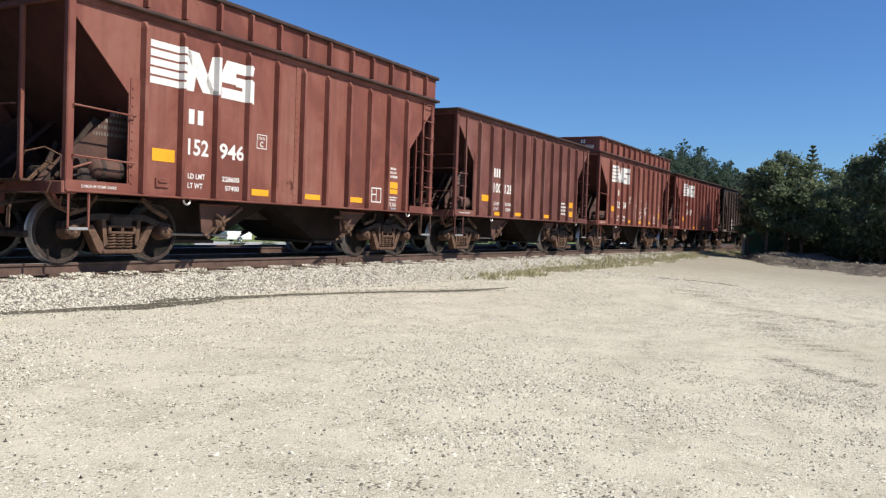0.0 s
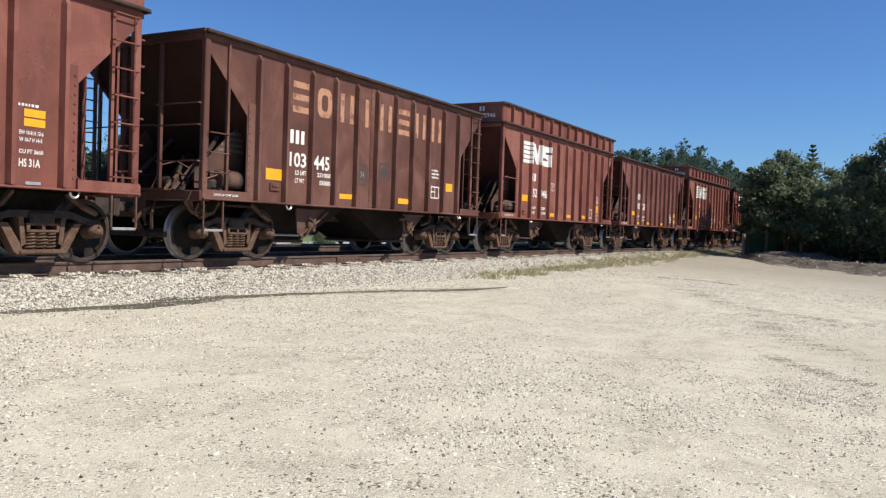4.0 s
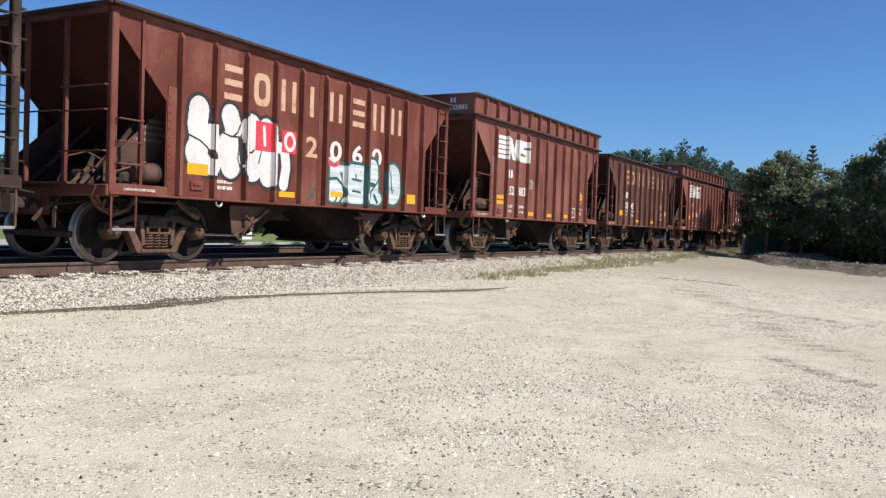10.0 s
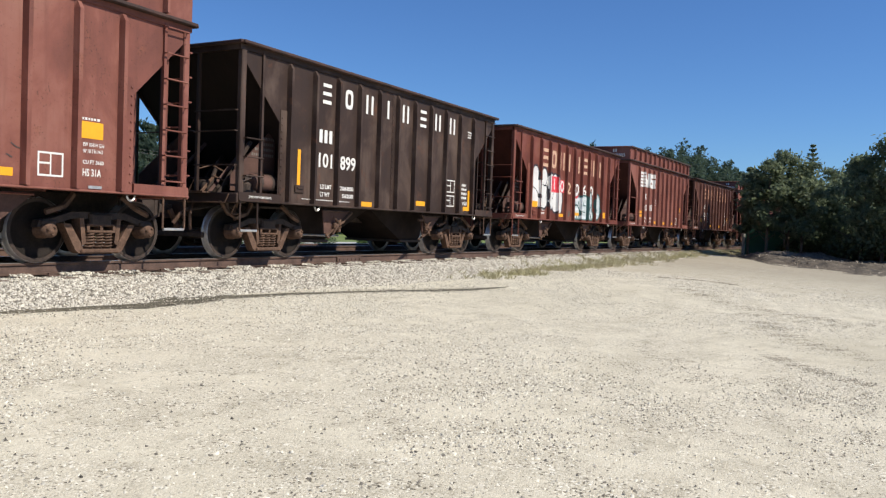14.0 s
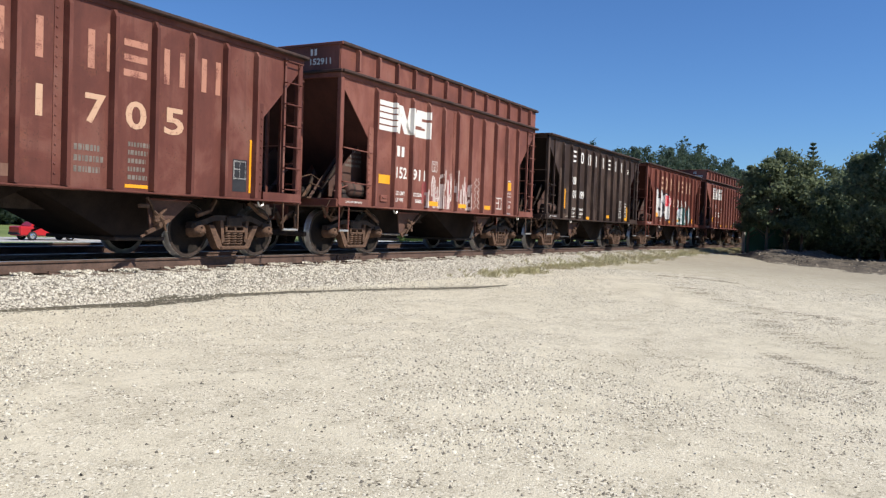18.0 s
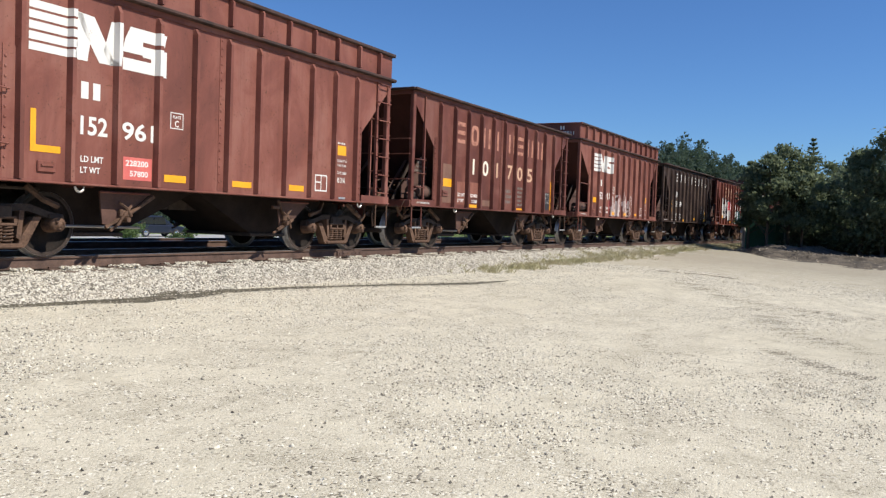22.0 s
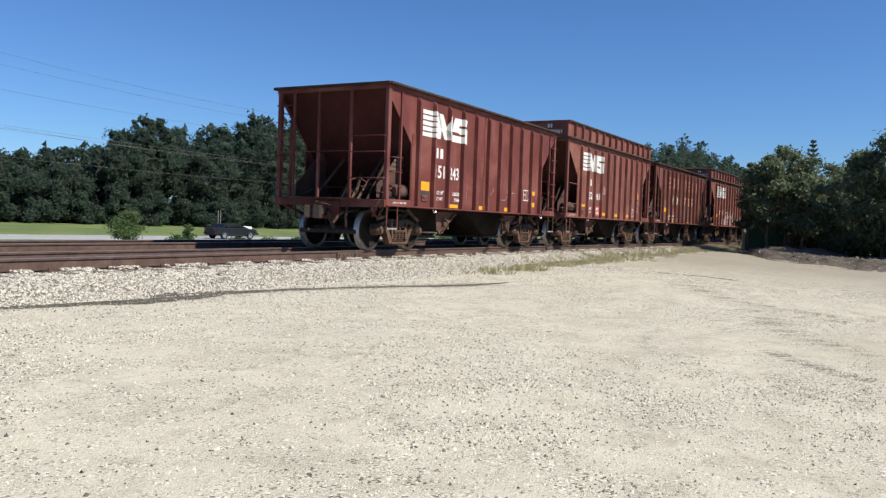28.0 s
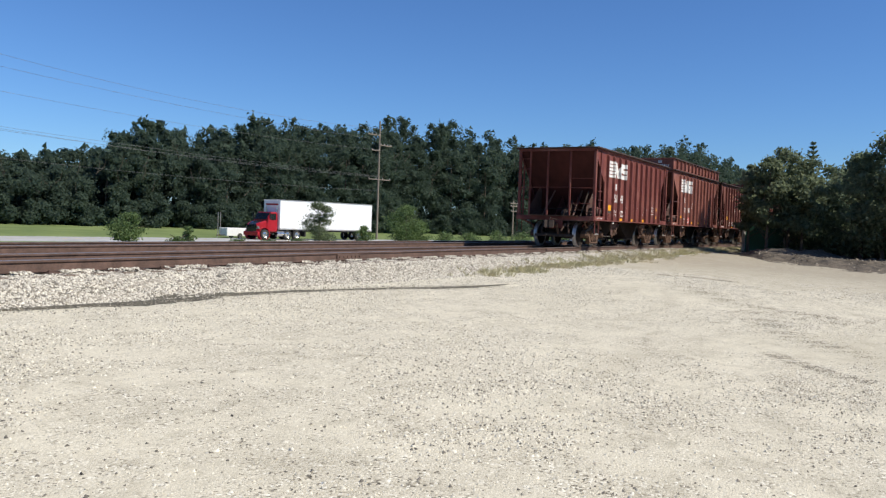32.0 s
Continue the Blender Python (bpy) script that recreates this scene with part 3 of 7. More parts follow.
# ---- hopper cars ----
RIBS = [-3.70 + 0.74 * i for i in range(11)]
CAPS = {}


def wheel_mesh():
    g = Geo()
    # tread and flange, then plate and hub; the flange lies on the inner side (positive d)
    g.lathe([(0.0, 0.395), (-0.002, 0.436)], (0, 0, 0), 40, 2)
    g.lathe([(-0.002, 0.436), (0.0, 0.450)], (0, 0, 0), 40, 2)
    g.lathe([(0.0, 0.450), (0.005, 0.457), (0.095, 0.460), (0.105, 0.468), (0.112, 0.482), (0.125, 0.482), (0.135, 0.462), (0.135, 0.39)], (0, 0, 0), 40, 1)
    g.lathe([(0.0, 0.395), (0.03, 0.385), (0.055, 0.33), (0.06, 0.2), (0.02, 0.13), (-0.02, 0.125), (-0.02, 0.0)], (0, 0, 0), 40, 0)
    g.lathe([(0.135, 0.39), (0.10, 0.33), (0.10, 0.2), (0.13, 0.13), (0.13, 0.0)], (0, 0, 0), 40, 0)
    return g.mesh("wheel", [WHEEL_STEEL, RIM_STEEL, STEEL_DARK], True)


def side_frame_mesh():
    """Cast side frame: a bowed top member over the boxes, and a deep U that carries the springs."""
    g = Geo()
    # Top member and pedestals in darker steel, the body's shadow painted as colour.
    top = [(-1.0, 0.50), (-0.97, 0.60), (-0.76, 0.63), (-0.46, 0.73), (0.46, 0.73), (0.76, 0.63), (0.97, 0.60), (1.0, 0.50), (0.93, 0.50), (0.89, 0.55), (0.76, 0.54), (0.46, 0.63), (-0.46, 0.63), (-0.76, 0.54), (-0.89, 0.55), (-0.93, 0.50)]
    g.prism(top, -0.06, 0.08, mat=1)
    for k in (-1, 1):
        g.prism([(k * 0.62, 0.56), (k * 0.50, 0.56), (k * 0.30, 0.25), (k * 0.27, 0.14), (k * 0.36, 0.14), (k * 0.41, 0.18)], -0.09, 0.07)
        g.prism([(k * 0.36, 0.64), (k * 0.29, 0.64), (k * 0.245, 0.28), (k * 0.31, 0.24)], -0.10, 0.09)
        g.box(k * 0.84 - 0.11, k * 0.84 + 0.11, -0.10, 0.06, 0.53, 0.60, 0.015, 1)
    g.box(-0.33, 0.33, -0.13, 0.13, 0.13, 0.20, 0.02)
    # bolster end over the spring nest
    g.box(-0.25, 0.25, -0.125, 0.10, 0.43, 0.47, 0.01)
    g.box(-0.25, 0.25, -0.125, 0.10, 0.53, 0.56, 0.01)
    for x in (-0.225, 0.0, 0.225):
        g.box(x - 0.025, x + 0.025, -0.12, 0.10, 0.47, 0.53)
    return g.mesh("side_frame", [FRAME_STEEL, STEEL_DARK])


def spring_mesh():
    g = Geo()
    for c in (-0.155, 0.0, 0.155):
        pts = [(c + 0.07 * math.cos(a), 0.065 * math.sin(a) - 0.04, 0.205 + 0.22 * a / (10 * math.pi)) for a in [i * math.pi / 5 for i in range(51)]]
        g.tube(pts, 0.015, 5)
    return g.mesh("spring", [FRAME_STEEL], True)


def bearing_mesh():
    g = Geo()
    g.lathe([(-0.17, 0.0), (-0.17, 0.045), (-0.155, 0.05), (-0.15, 0.098), (-0.05, 0.10), (0.0, 0.115), (0.1, 0.115)], (0, 0, 0), 18)
    for i in range(3):
        a = i * 2.0944
        g.lathe([(-0.185, 0.0), (-0.185, 0.018), (-0.15, 0.018)], (0.062 * math.cos(a), 0, 0.062 * math.sin(a)), 6)
    return g.mesh("bearing_cap", [FRAME_STEEL], True)


def rung(p, q, stand=0.07, d=(0, -1, 0)):
    """A round grab bar between two points, standing off its post."""
    p, q, d = Vector(p), Vector(q), Vector(d) * stand
    return Geo().tube([p, p + d, q + d, q], 0.013, 5)


def build_car(tall):
    """One open two-bay coal hopper; the origin lies on the rails' top under its middle."""
    car = new("hopper_car")
    Y, top = HALF, (4.27 if tall else 3.72)
    sheet_top = 3.66
    side_poly = [(-4.95, sheet_top), (-4.95, 3.48), (-3.94, 2.47), (-3.94, 1.03), (3.94, 1.03), (3.94, 2.47), (4.95, 3.48), (4.95, sheet_top)]
    rib_poly = lambda z0, z1: [(-0.055, 0), (-0.03, -0.095), (0.03, -0.095), (0.055, 0)]
    rib = Geo()
    zb, zt = 1.05, 3.56
    for z, k in ((zb, 1.0), (zt - 0.10, 1.0), (zt, 0.35)):
        for u, w in rib_poly(0, 0):
            rib.v.append((u, w * k, z))
    for i in (0, 4):
        for j in range(3):
            rib.f.append((i + j, i + j + 1, i + j + 5, i + j + 4))
    rib.f += [(3, 2, 1, 0), (8, 9, 10, 11)]
    rib.m = [0] * len(rib.f)
    rib_me = rib.mesh("rib", [PAINT])
    ext = Geo()
    for z, k in ((3.76, 1.0), (4.16, 1.0), (4.22, 0.4)):
        for u, w in rib_poly(0, 0):
            ext.v.append((u * 0.8, w * k, z))
    ext.f, ext.m = list(rib.f), list(rib.m)
    ext_me = ext.mesh("extension_rib", [PAINT])
    for sgn in (-1, 1):
        turn = pose(0, 0, 0) if sgn < 0 else pose(0, 0, 0, 0, 0, 180)
        part("side_sheet", Geo().prism(side_poly, -Y, -Y + 0.02), PAINT, car, at=turn)
        for u in RIBS:
            part("rib", rib_me, None, car, at=turn @ pose(u, -Y, 0))
        # gusset strip with rivets beside the first and last rib
        for e in (-1, 1):
            m = e * 3.82
            st = Geo().box(m - 0.10, m + 0.10, -Y - 0.012, -Y - 0.001, 1.04, 2.70)
            for i in range(12):
                st.lathe([(-0.016, 0), (-0.012, 0.016), (0, 0.022)], (m + e * 0.06, -Y - 0.012, 1.18 + 0.125 * i), 5)
            tagged(part("rivet_strip", st, PAINT, car, at=turn), kind="stuff")
        seam = Geo().box(-0.19, -0.06, -Y - 0.008, -Y - 0.001, 1.06, 3.60)
        for i in range(19):
            seam.lathe([(-0.014, 0), (-0.010, 0.015), (0, 0.020)], (-0.15, -Y - 0.008, 1.2 + 0.128 * i), 6)
        tagged(part("rivet_seam", seam, PAINT, car, at=turn), kind="stuff")
        sill = Geo().box(-4.98, 4.98, -Y - 0.075, -Y + 0.10, 1.005, 1.035, 0.008).box(-4.98, -3.93, -Y - 0.045, -Y - 0.005, 1.035, 1.17).box(3.93, 4.98, -Y - 0.045, -Y - 0.005, 1.035, 1.17)
        part("side_sill", sill, PAINT, car, at=turn)
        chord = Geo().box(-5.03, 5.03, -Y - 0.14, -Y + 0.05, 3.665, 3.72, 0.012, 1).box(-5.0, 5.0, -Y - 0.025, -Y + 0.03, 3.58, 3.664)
        part("top_chord", chord, [PAINT, TOP_DARK], car, at=turn)
        if tall:
            part("extension_sheet", Geo().box(-5.0, 5.0, -Y - 0.015, -Y + 0.005, 3.72, 4.22), PAINT, car, at=turn)
            for u in [-4.45] + RIBS + [4.45]:
                part("extension_rib", ext_me, None, car, at=turn @ pose(u, -Y - 0.012, 0))
            part("extension_rim", Geo().box(-5.03, 5.03, -Y - 0.10, -Y + 0.03, 4.20, 4.27, 0.015), TOP_DARK, car, at=turn)
    for e in (-1, 1):
        turn = pose(0, 0, 0) if e < 0 else pose(0, 0, 0, 0, 0, 180)
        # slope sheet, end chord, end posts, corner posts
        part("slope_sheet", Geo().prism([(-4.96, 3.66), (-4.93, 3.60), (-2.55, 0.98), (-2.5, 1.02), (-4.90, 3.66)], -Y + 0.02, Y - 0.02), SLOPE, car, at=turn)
        part("end_chord", Geo().box(-5.08, -4.90, -Y - 0.10, Y + 0.10, 3.665, 3.719, 0.012, 1).box(-5.0, -4.92, -Y - 0.02, Y + 0.02, 3.58, 3.664), [PAINT, TOP_DARK], car, at=turn)
        if tall:
            part("end_extension", Geo().box(-5.02, -4.99, -Y, Y, 3.72, 4.22).box(-5.05, -4.97, -Y - 0.09, Y + 0.09, 4.20, 4.265, 0.012), PAINT, car, at=turn)
        for y in (-Y + 0.02, Y - 0.02):
            part("corner_post", Geo().box(-4.97, -4.85, y - 0.052, y + 0.052, 1.10, 3.62, 0.015), PAINT, car, at=turn)
        for y in (-0.55, 0.35):
            part("end_post", Geo().box(-4.98, -4.91, y - 0.032, y + 0.032, 1.15, 3.61, 0.01), PAINT, car, at=turn)
        part("end_sill", Geo().box(-5.02, -4.78, -Y - 0.03, Y + 0.03, 0.98, 1.15, 0.015).box(-5.06, -5.02, -0.35, 0.35, 0.68, 1.10, 0.01), PAINT, car, at=turn)
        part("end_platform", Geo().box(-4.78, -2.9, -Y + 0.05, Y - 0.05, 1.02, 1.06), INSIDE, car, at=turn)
        part("centre_sill", Geo().box(-5.0, 0.0, -0.22, 0.22, 0.72, 1.02, 0.015), STEEL_DARK, car, at=turn)
        # web plates under the slope sheet
        for y in (-0.32, 0.32):
            part("slope_web", Geo().prism([(-4.30, 1.06), (-3.35, 1.06), (-2.75, 1.20), (-3.45, 1.95)], y - 0.01, y + 0.01), PAINT, car, at=turn)
        for y in (-0.62, 0.62):
            part("slope_strut", Geo().tube([(-4.75, y, 1.12), (-3.65, y * 0.9, 2.15)], 0.042, 4), WEB_RUST, car, at=turn)
        # a plate between side sill and slope sheet
        if e < 0:
            for y in (-1.144, 1.144):
                part("bolster_web", Geo().prism([(-4.75, 1.20), (-3.60, 1.20), (-3.60, 2.36), (-3.72, 2.36), (-4.75, 1.48)], y - 0.01, y + 0.01), WEB_RUST, car, "rusty stencilled web plate", at=turn)
        cp = Geo().box(-5.42, -5.0, -0.09, 0.09, 0.76, 0.93, 0.02)
        cp.prism([(-5.40, -0.16), (-5.40, 0.10), (-5.62, 0.17), (-5.70, 0.10), (-5.60, 0.02), (-5.60, -0.05), (-5.52, -0.17)], 0.70, 0.98, "z")
        cp.tube([(-5.46, 0, 0.98), (-5.46, 0, 1.06), (-5.36, 0, 1.06)], 0.02, 5)
        part("coupler", cp, STEEL_DARK, car, at=turn)
        part("uncoupling_lever", Geo().tube([(-5.13, -1.48, 1.12), (-5.13, -1.40, 0.98), (-5.13, -0.35, 0.98), (-5.36, -0.06, 1.04)], 0.013, 5), FRAME_STEEL, car, at=turn)
        part("brake_hose", Geo().tube([(-5.05, 0.42, 0.80), (-5.25, 0.40, 0.66), (-5.40, 0.32, 0.46), (-5.52, 0.20, 0.40), (-5.60, 0.05, 0.44)], 0.028, 6), STEEL_DARK, car, at=turn)
        # stirrup steps
        for y in (-Y - 0.03, Y + 0.03):
            a, b = (-4.92, -4.60) if tall and e < 0 else (-4.93, -4.50)
            step = part("stirrup_step", Geo().tube([(a, y, 1.04), (a, y, 0.53), (a + 0.02, y, 0.51), (b - 0.02, y, 0.51), (b, y, 0.53), (b, y, 1.04)], 0.017, 5), PAINT if e < 0 else FRAME_STEEL, car, at=turn)
            part("tread", Geo().box(a + 0.01, b - 0.01, y - 0.024, y + 0.024, 0.49, 0.531, 0.008), BARE_STEEL, step, "worn bright step tread")
    # ladders: at the leading end a full ladder on both sides of the corner; at the trailing end grab bars
    for sgn in (-1, 1):
        for e in (1, -1):
            turn = pose(0, 0, 0) if sgn < 0 else pose(0, 0, 0, 0, 0, 180)
            full = e > 0
            x0, x1 = (e * 4.88, e * 4.45)
            if full or not tall:
                lad = part("ladder", Geo().box(min(x1, x1 + 0.05), max(x1, x1 + 0.05), -Y - 0.035, -Y + 0.02, 1.12, 3.62), PAINT, car, at=turn)
                steps = 7 if full else 3
                for i in range(steps):
                    z = 1.24 + i * 0.385 if full else 1.45 + i * 0.32
                    part("rung", rung((x0, -Y - 0.03, z), (x1, -Y - 0.03, z)), PAINT, lad)
                if full:
                    for i in range(6):
                        z = 1.36 + i * 0.385
                        part("end_rung", rung((e * 4.99, -Y + 0.02, z), (e * 4.99, -Y + 0.45, z), 0.07, (e, 0, 0)), PAINT, lad)
                    part("ladder_rail", Geo().box(e * 4.95 - 0.02, e * 4.95 + 0.02, -Y + 0.43, -Y + 0.49, 1.12, 3.62), PAINT, lad)
                else:
                    for z in (1.62, 2.2, 2.55):
                        part("end_rung", rung((e * 4.99, -Y + 0.02, z), (e * 4.99, -Y + 0.98, z), 0.05, (e, 0, 0)), PAINT, lad)
            else:
                for z in (1.50, 2.18):
                    part("grab_bar", rung((x0, -Y - 0.02, z), (e * 3.86, -Y - 0.02, z - 0.03), 0.05), PAINT, car, at=turn)
    part("end_handrail", rung((-4.99, -0.5, 2.22), (-4.99, 1.45, 2.20), 0.06, (-1, 0, 0)), PAINT, car)
    part("cross_step", Geo().box(-5.20, -4.98, -0.95, 0.95, 1.14, 1.17), FRAME_STEEL, car)
    # hopper bays with their discharge gates
    for c in (-1, 1):
        turn = pose(0, 0, 0) if c < 0 else pose(0, 0, 0, 0, 0, 180)
        g = Geo()
        t = [(-3.0, -0.86, 1.02), (-0.05, -0.86, 1.02), (-0.05, 0.86, 1.02), (-3.0, 0.86, 1.02)]
        bt = [(-2.35, -0.76, 0.33), (-1.50, -0.76, 0.33), (-1.50, 0.76, 0.33), (-2.35, 0.76, 0.33)]
        g.add(t + bt, [(3, 2, 1, 0), (4, 5, 6, 7), (0, 1, 5, 4), (1, 2, 6, 5), (2, 3, 7, 6), (3, 0, 4, 7)])
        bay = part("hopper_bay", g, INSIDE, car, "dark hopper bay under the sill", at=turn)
        part("bay_frame", Geo().box(-2.42, -1.44, -0.82, 0.82, 0.28, 0.34, 0.01), STEEL_DARK, bay)
        for k in (-1, 1):
            y = k * 1.27
            # seen from either side, the plate leans the same way at both bays
            lean = c > 0
            f = lambda u: u if not lean else -3.90 - u
            part("gusset_plate", Geo().prism([(f(-2.26), 0.94), (f(-1.36), 0.94), (f(-1.86), 0.56), (f(-2.05), 0.46), (f(-2.20), 0.48)], y - 0.012, y + 0.012), WEB_RUST, bay)
            part("plate_flange", Geo().tube([(f(-2.26), y + k * 0.02, 0.94), (f(-1.36), y + k * 0.02, 0.94)], 0.016, 4), PAINT, bay)
            w = y + k * 0.05
            if lean:
                bar = Geo().tube([(f(-2.30), w, 0.96), (f(-2.22), w, 0.86), (f(-2.06), w, 0.56)], 0.028, 5).box(min(f(-2.46), f(-2.26)), max(f(-2.46), f(-2.26)), w - 0.03, w + 0.03, 0.80, 0.86, 0.012)
                bar.tube([(f(-1.86), w, 0.62), (f(-2.08), w, 0.50), (f(-2.30), w, 0.42)], 0.032, 5).tube([(f(-1.94), w - k * 0.03, 0.64), (f(-2.16), w - k * 0.03, 0.44), (f(-2.38), w - k * 0.03, 0.36)], 0.022, 5)
            else:
                bar = Geo().tube([(f(-1.32), w, 0.92), (f(-1.62), w, 0.72), (f(-2.18), w, 0.43)], 0.026, 5).tube([(f(-1.26), w - k * 0.04, 0.90), (f(-1.70), w - k * 0.04, 0.64), (f(-2.06), w - k * 0.04, 0.38)], 0.022, 5)
            part("gate_lever", bar, FRAME_STEEL, bay)
            m = f(-1.86) if not lean else f(-2.08)
            lock = Geo().box(m - 0.09, m + 0.09, w - 0.05, w + 0.05, 0.58, 0.70, 0.02).tube([(m - 0.12, w + k * 0.04, 0.80), (m, w + k * 0.06, 0.72), (m + 0.10, w + k * 0.05, 0.60)], 0.022, 5).tube([(m + 0.11, w + k * 0.03, 0.76), (m - 0.04, w + k * 0.06, 0.62), (m - 0.14, w + k * 0.03, 0.46)], 0.022, 5)
            lock.lathe([(-0.07, 0.0), (-0.07, 0.04), (0.07, 0.04), (0.07, 0.0)], (m + 0.02, w + k * 0.02, 0.55), 8)
            part("gate_lock", lock, FRAME_STEEL, bay)
    for u, k in ((-2.80, -1), (3.90, -1), (2.80, 1), (-3.90, 1)):
        part("jacking_hook", Geo().tube([(u + 0.07 * math.cos(a), k * (Y + 0.02), 0.99 + 0.075 * math.sin(a)) for a in [math.pi + i * math.pi / 6 for i in range(7)]], 0.017, 5), BARE_STEEL, car)
    part("brake_rod", Geo().tube([(-2.9, -0.9, 0.44), (-1.2, -0.9, 0.42)], 0.02, 5), BARE_STEEL, car)
    # brake reservoir and cylinder on the trailing platform, brake wheel at the leading end
    part("air_reservoir", Geo().lathe([(-0.35, 0), (-0.33, 0.12), (-0.28, 0.165), (0.28, 0.165), (0.33, 0.12), (0.35, 0)], (-4.12, -1.30, 1.36), 16, axis="x"), WEB_RUST, car, "rusty air reservoir", smooth=True)
    part("brake_cylinder", Geo().lathe([(-0.22, 0), (-0.22, 0.14), (0.0, 0.16), (0.2, 0.14), (0.22, 0.05), (0.5, 0.04)], (-4.3, -0.2, 1.26), 16, axis="x"), STEEL_DARK, car, smooth=True)
    part("brake_pipe", Geo().tube([(-4.75, -1.3, 1.22), (-4.3, -1.35, 1.30), (-3.95, -1.2, 1.16), (-3.5, -1.2, 1.12)], 0.022, 5), STEEL_DARK, car)
    part("brake_lever", Geo().prism([(-4.62, 1.10), (-4.52, 1.08), (-4.25, 1.75), (-4.30, 1.78)], -0.42, -0.39), STEEL_DARK, car)
    part("brake_lever", Geo().prism([(-4.90, 1.12), (-4.84, 1.10), (-4.02, 2.10), (-4.08, 2.14)], -0.98, -0.95), STEEL_DARK, car)
    part("brake_valve", Geo().box(-4.62, -4.30, -1.38, -1.12, 1.10, 1.36, 0.04).lathe([(-0.12, 0.0), (-0.12, 0.09), (0.12, 0.09), (0.12, 0.0)], (-4.46, -1.25, 1.40), 10, axis="x"), STEEL_DARK, car)
    part("air_pipe", Geo().tube([(-4.85, -1.36, 1.30), (-4.2, -1.40, 1.52), (-3.98, -1.38, 1.30), (-3.96, -1.3, 1.08)], 0.016, 5), PAINT, car)
    part("air_pipe", Geo().tube([(-4.9, 0.9, 1.2), (-4.6, 0.6, 1.42), (-4.2, -0.1, 1.45), (-4.0, -0.5, 1.3)], 0.016, 5), STEEL_DARK, car)
    part("brake_rod", Geo().tube([(-4.35, -0.4, 1.5), (-5.0, -0.55, 1.0), (-5.15, -0.62, 0.75), (-5.18, -0.66, 0.5)], 0.028, 5), FRAME_STEEL, car)
    part("reservoir_strap", Geo().lathe([(-0.03, 0.172), (0.03, 0.172)], (-4.27, -1.30, 1.36), 16, axis="x").lathe([(-0.03, 0.172), (0.03, 0.172)], (-3.97, -1.30, 1.36), 16, axis="x"), STEEL_DARK, car)
    part("branch_pipe", Geo().tube([(-4.60, -0.62, 1.45), (-4.50, -0.80, 1.38), (-4.46, -1.05, 1.40), (-4.46, -1.20, 1.42)], 0.017, 5), FRAME_STEEL, car)
    part("branch_pipe", Geo().tube([(-4.88, -0.30, 1.18), (-4.80, -0.45, 1.58), (-4.55, -0.52, 1.66), (-4.20, -0.62, 1.50), (-4.05, -0.80, 1.40)], 0.014, 5), FRAME_STEEL, car)
    part("angle_cock", Geo().tube([(-5.05, -0.5, 0.86), (-5.24, -0.48, 0.76), (-5.34, -0.42, 0.60)], 0.035, 6), FRAME_STEEL, car)
    # rigging hung under both ends: train pipe, brake beams, release rods and chains
    for e in (-1, 1):
        turn = pose(0, 0, 0) if e < 0 else pose(0, 0, 0, 0, 0, 180)
        part("train_pipe", Geo().tube([(-5.10, -0.55, 0.84), (-4.70, -0.62, 0.90), (-4.20, -0.95, 0.94), (-3.0, -0.98, 0.94)], 0.024, 6), STEEL_DARK, car, at=turn)
        part("brake_beam", Geo().box(-5.02, -4.94, -0.78, 0.78, 0.36, 0.46, 0.02), STEEL_DARK, car, at=turn)
        part("beam_strut", Geo().prism([(-4.96, 0.38), (-4.90, 0.44), (-5.16, 0.86), (-5.22, 0.82)], -0.20, -0.14), FRAME_STEEL, car, at=turn)
        part("release_rod", Geo().tube([(-4.98, -1.50, 0.94), (-4.86, -1.30, 0.80), (-4.45, -1.15, 0.78), (-4.25, -0.9, 0.95)], 0.014, 5), FRAME_STEEL, car, at=turn)
        part("end_brace", Geo().tube([(-5.02, -1.20, 1.02), (-4.85, -1.18, 0.82), (-4.66, -1.16, 0.74), (-4.55, -1.14, 1.0)], 0.032, 5), FRAME_STEEL, car, at=turn)
        part("brake_chain", Geo().tube([(-4.98, 0.95, 1.0), (-5.0, 0.92, 0.72), (-4.8, 0.85, 0.60)], 0.018, 5), STEEL_DARK, car, at=turn)
    for y in (-1.32, 1.32):
        part("striker_brace", Geo().tube([(-5.0, y, 1.0), (-4.62, y * 0.75, 0.78)], 0.035, 4), PAINT, car)
    wh = Geo().lathe([(0.0, 0.27), (0.03, 0.275), (0.03, 0.24), (0.0, 0.24), (0.0, 0.27)], (5.12, 0.55, 2.35), 24, axis="x")
    for i in range(4):
        a = i * math.pi / 2 + 0.4
        wh.tube([(5.12, 0.55, 2.35), (5.13, 0.55 + 0.26 * math.cos(a), 2.35 + 0.26 * math.sin(a))], 0.015, 4)
    part("brake_wheel", wh, STEEL_DARK, car)
    part("brake_housing", Geo().box(4.96, 5.08, 0.35, 0.75, 2.1, 2.6, 0.03), STEEL_DARK, car)
    # running gear
    if not CAPS:
        CAPS.update(wheel=wheel_mesh(), frame=side_frame_mesh(), spring=spring_mesh(), bearing=bearing_mesh())
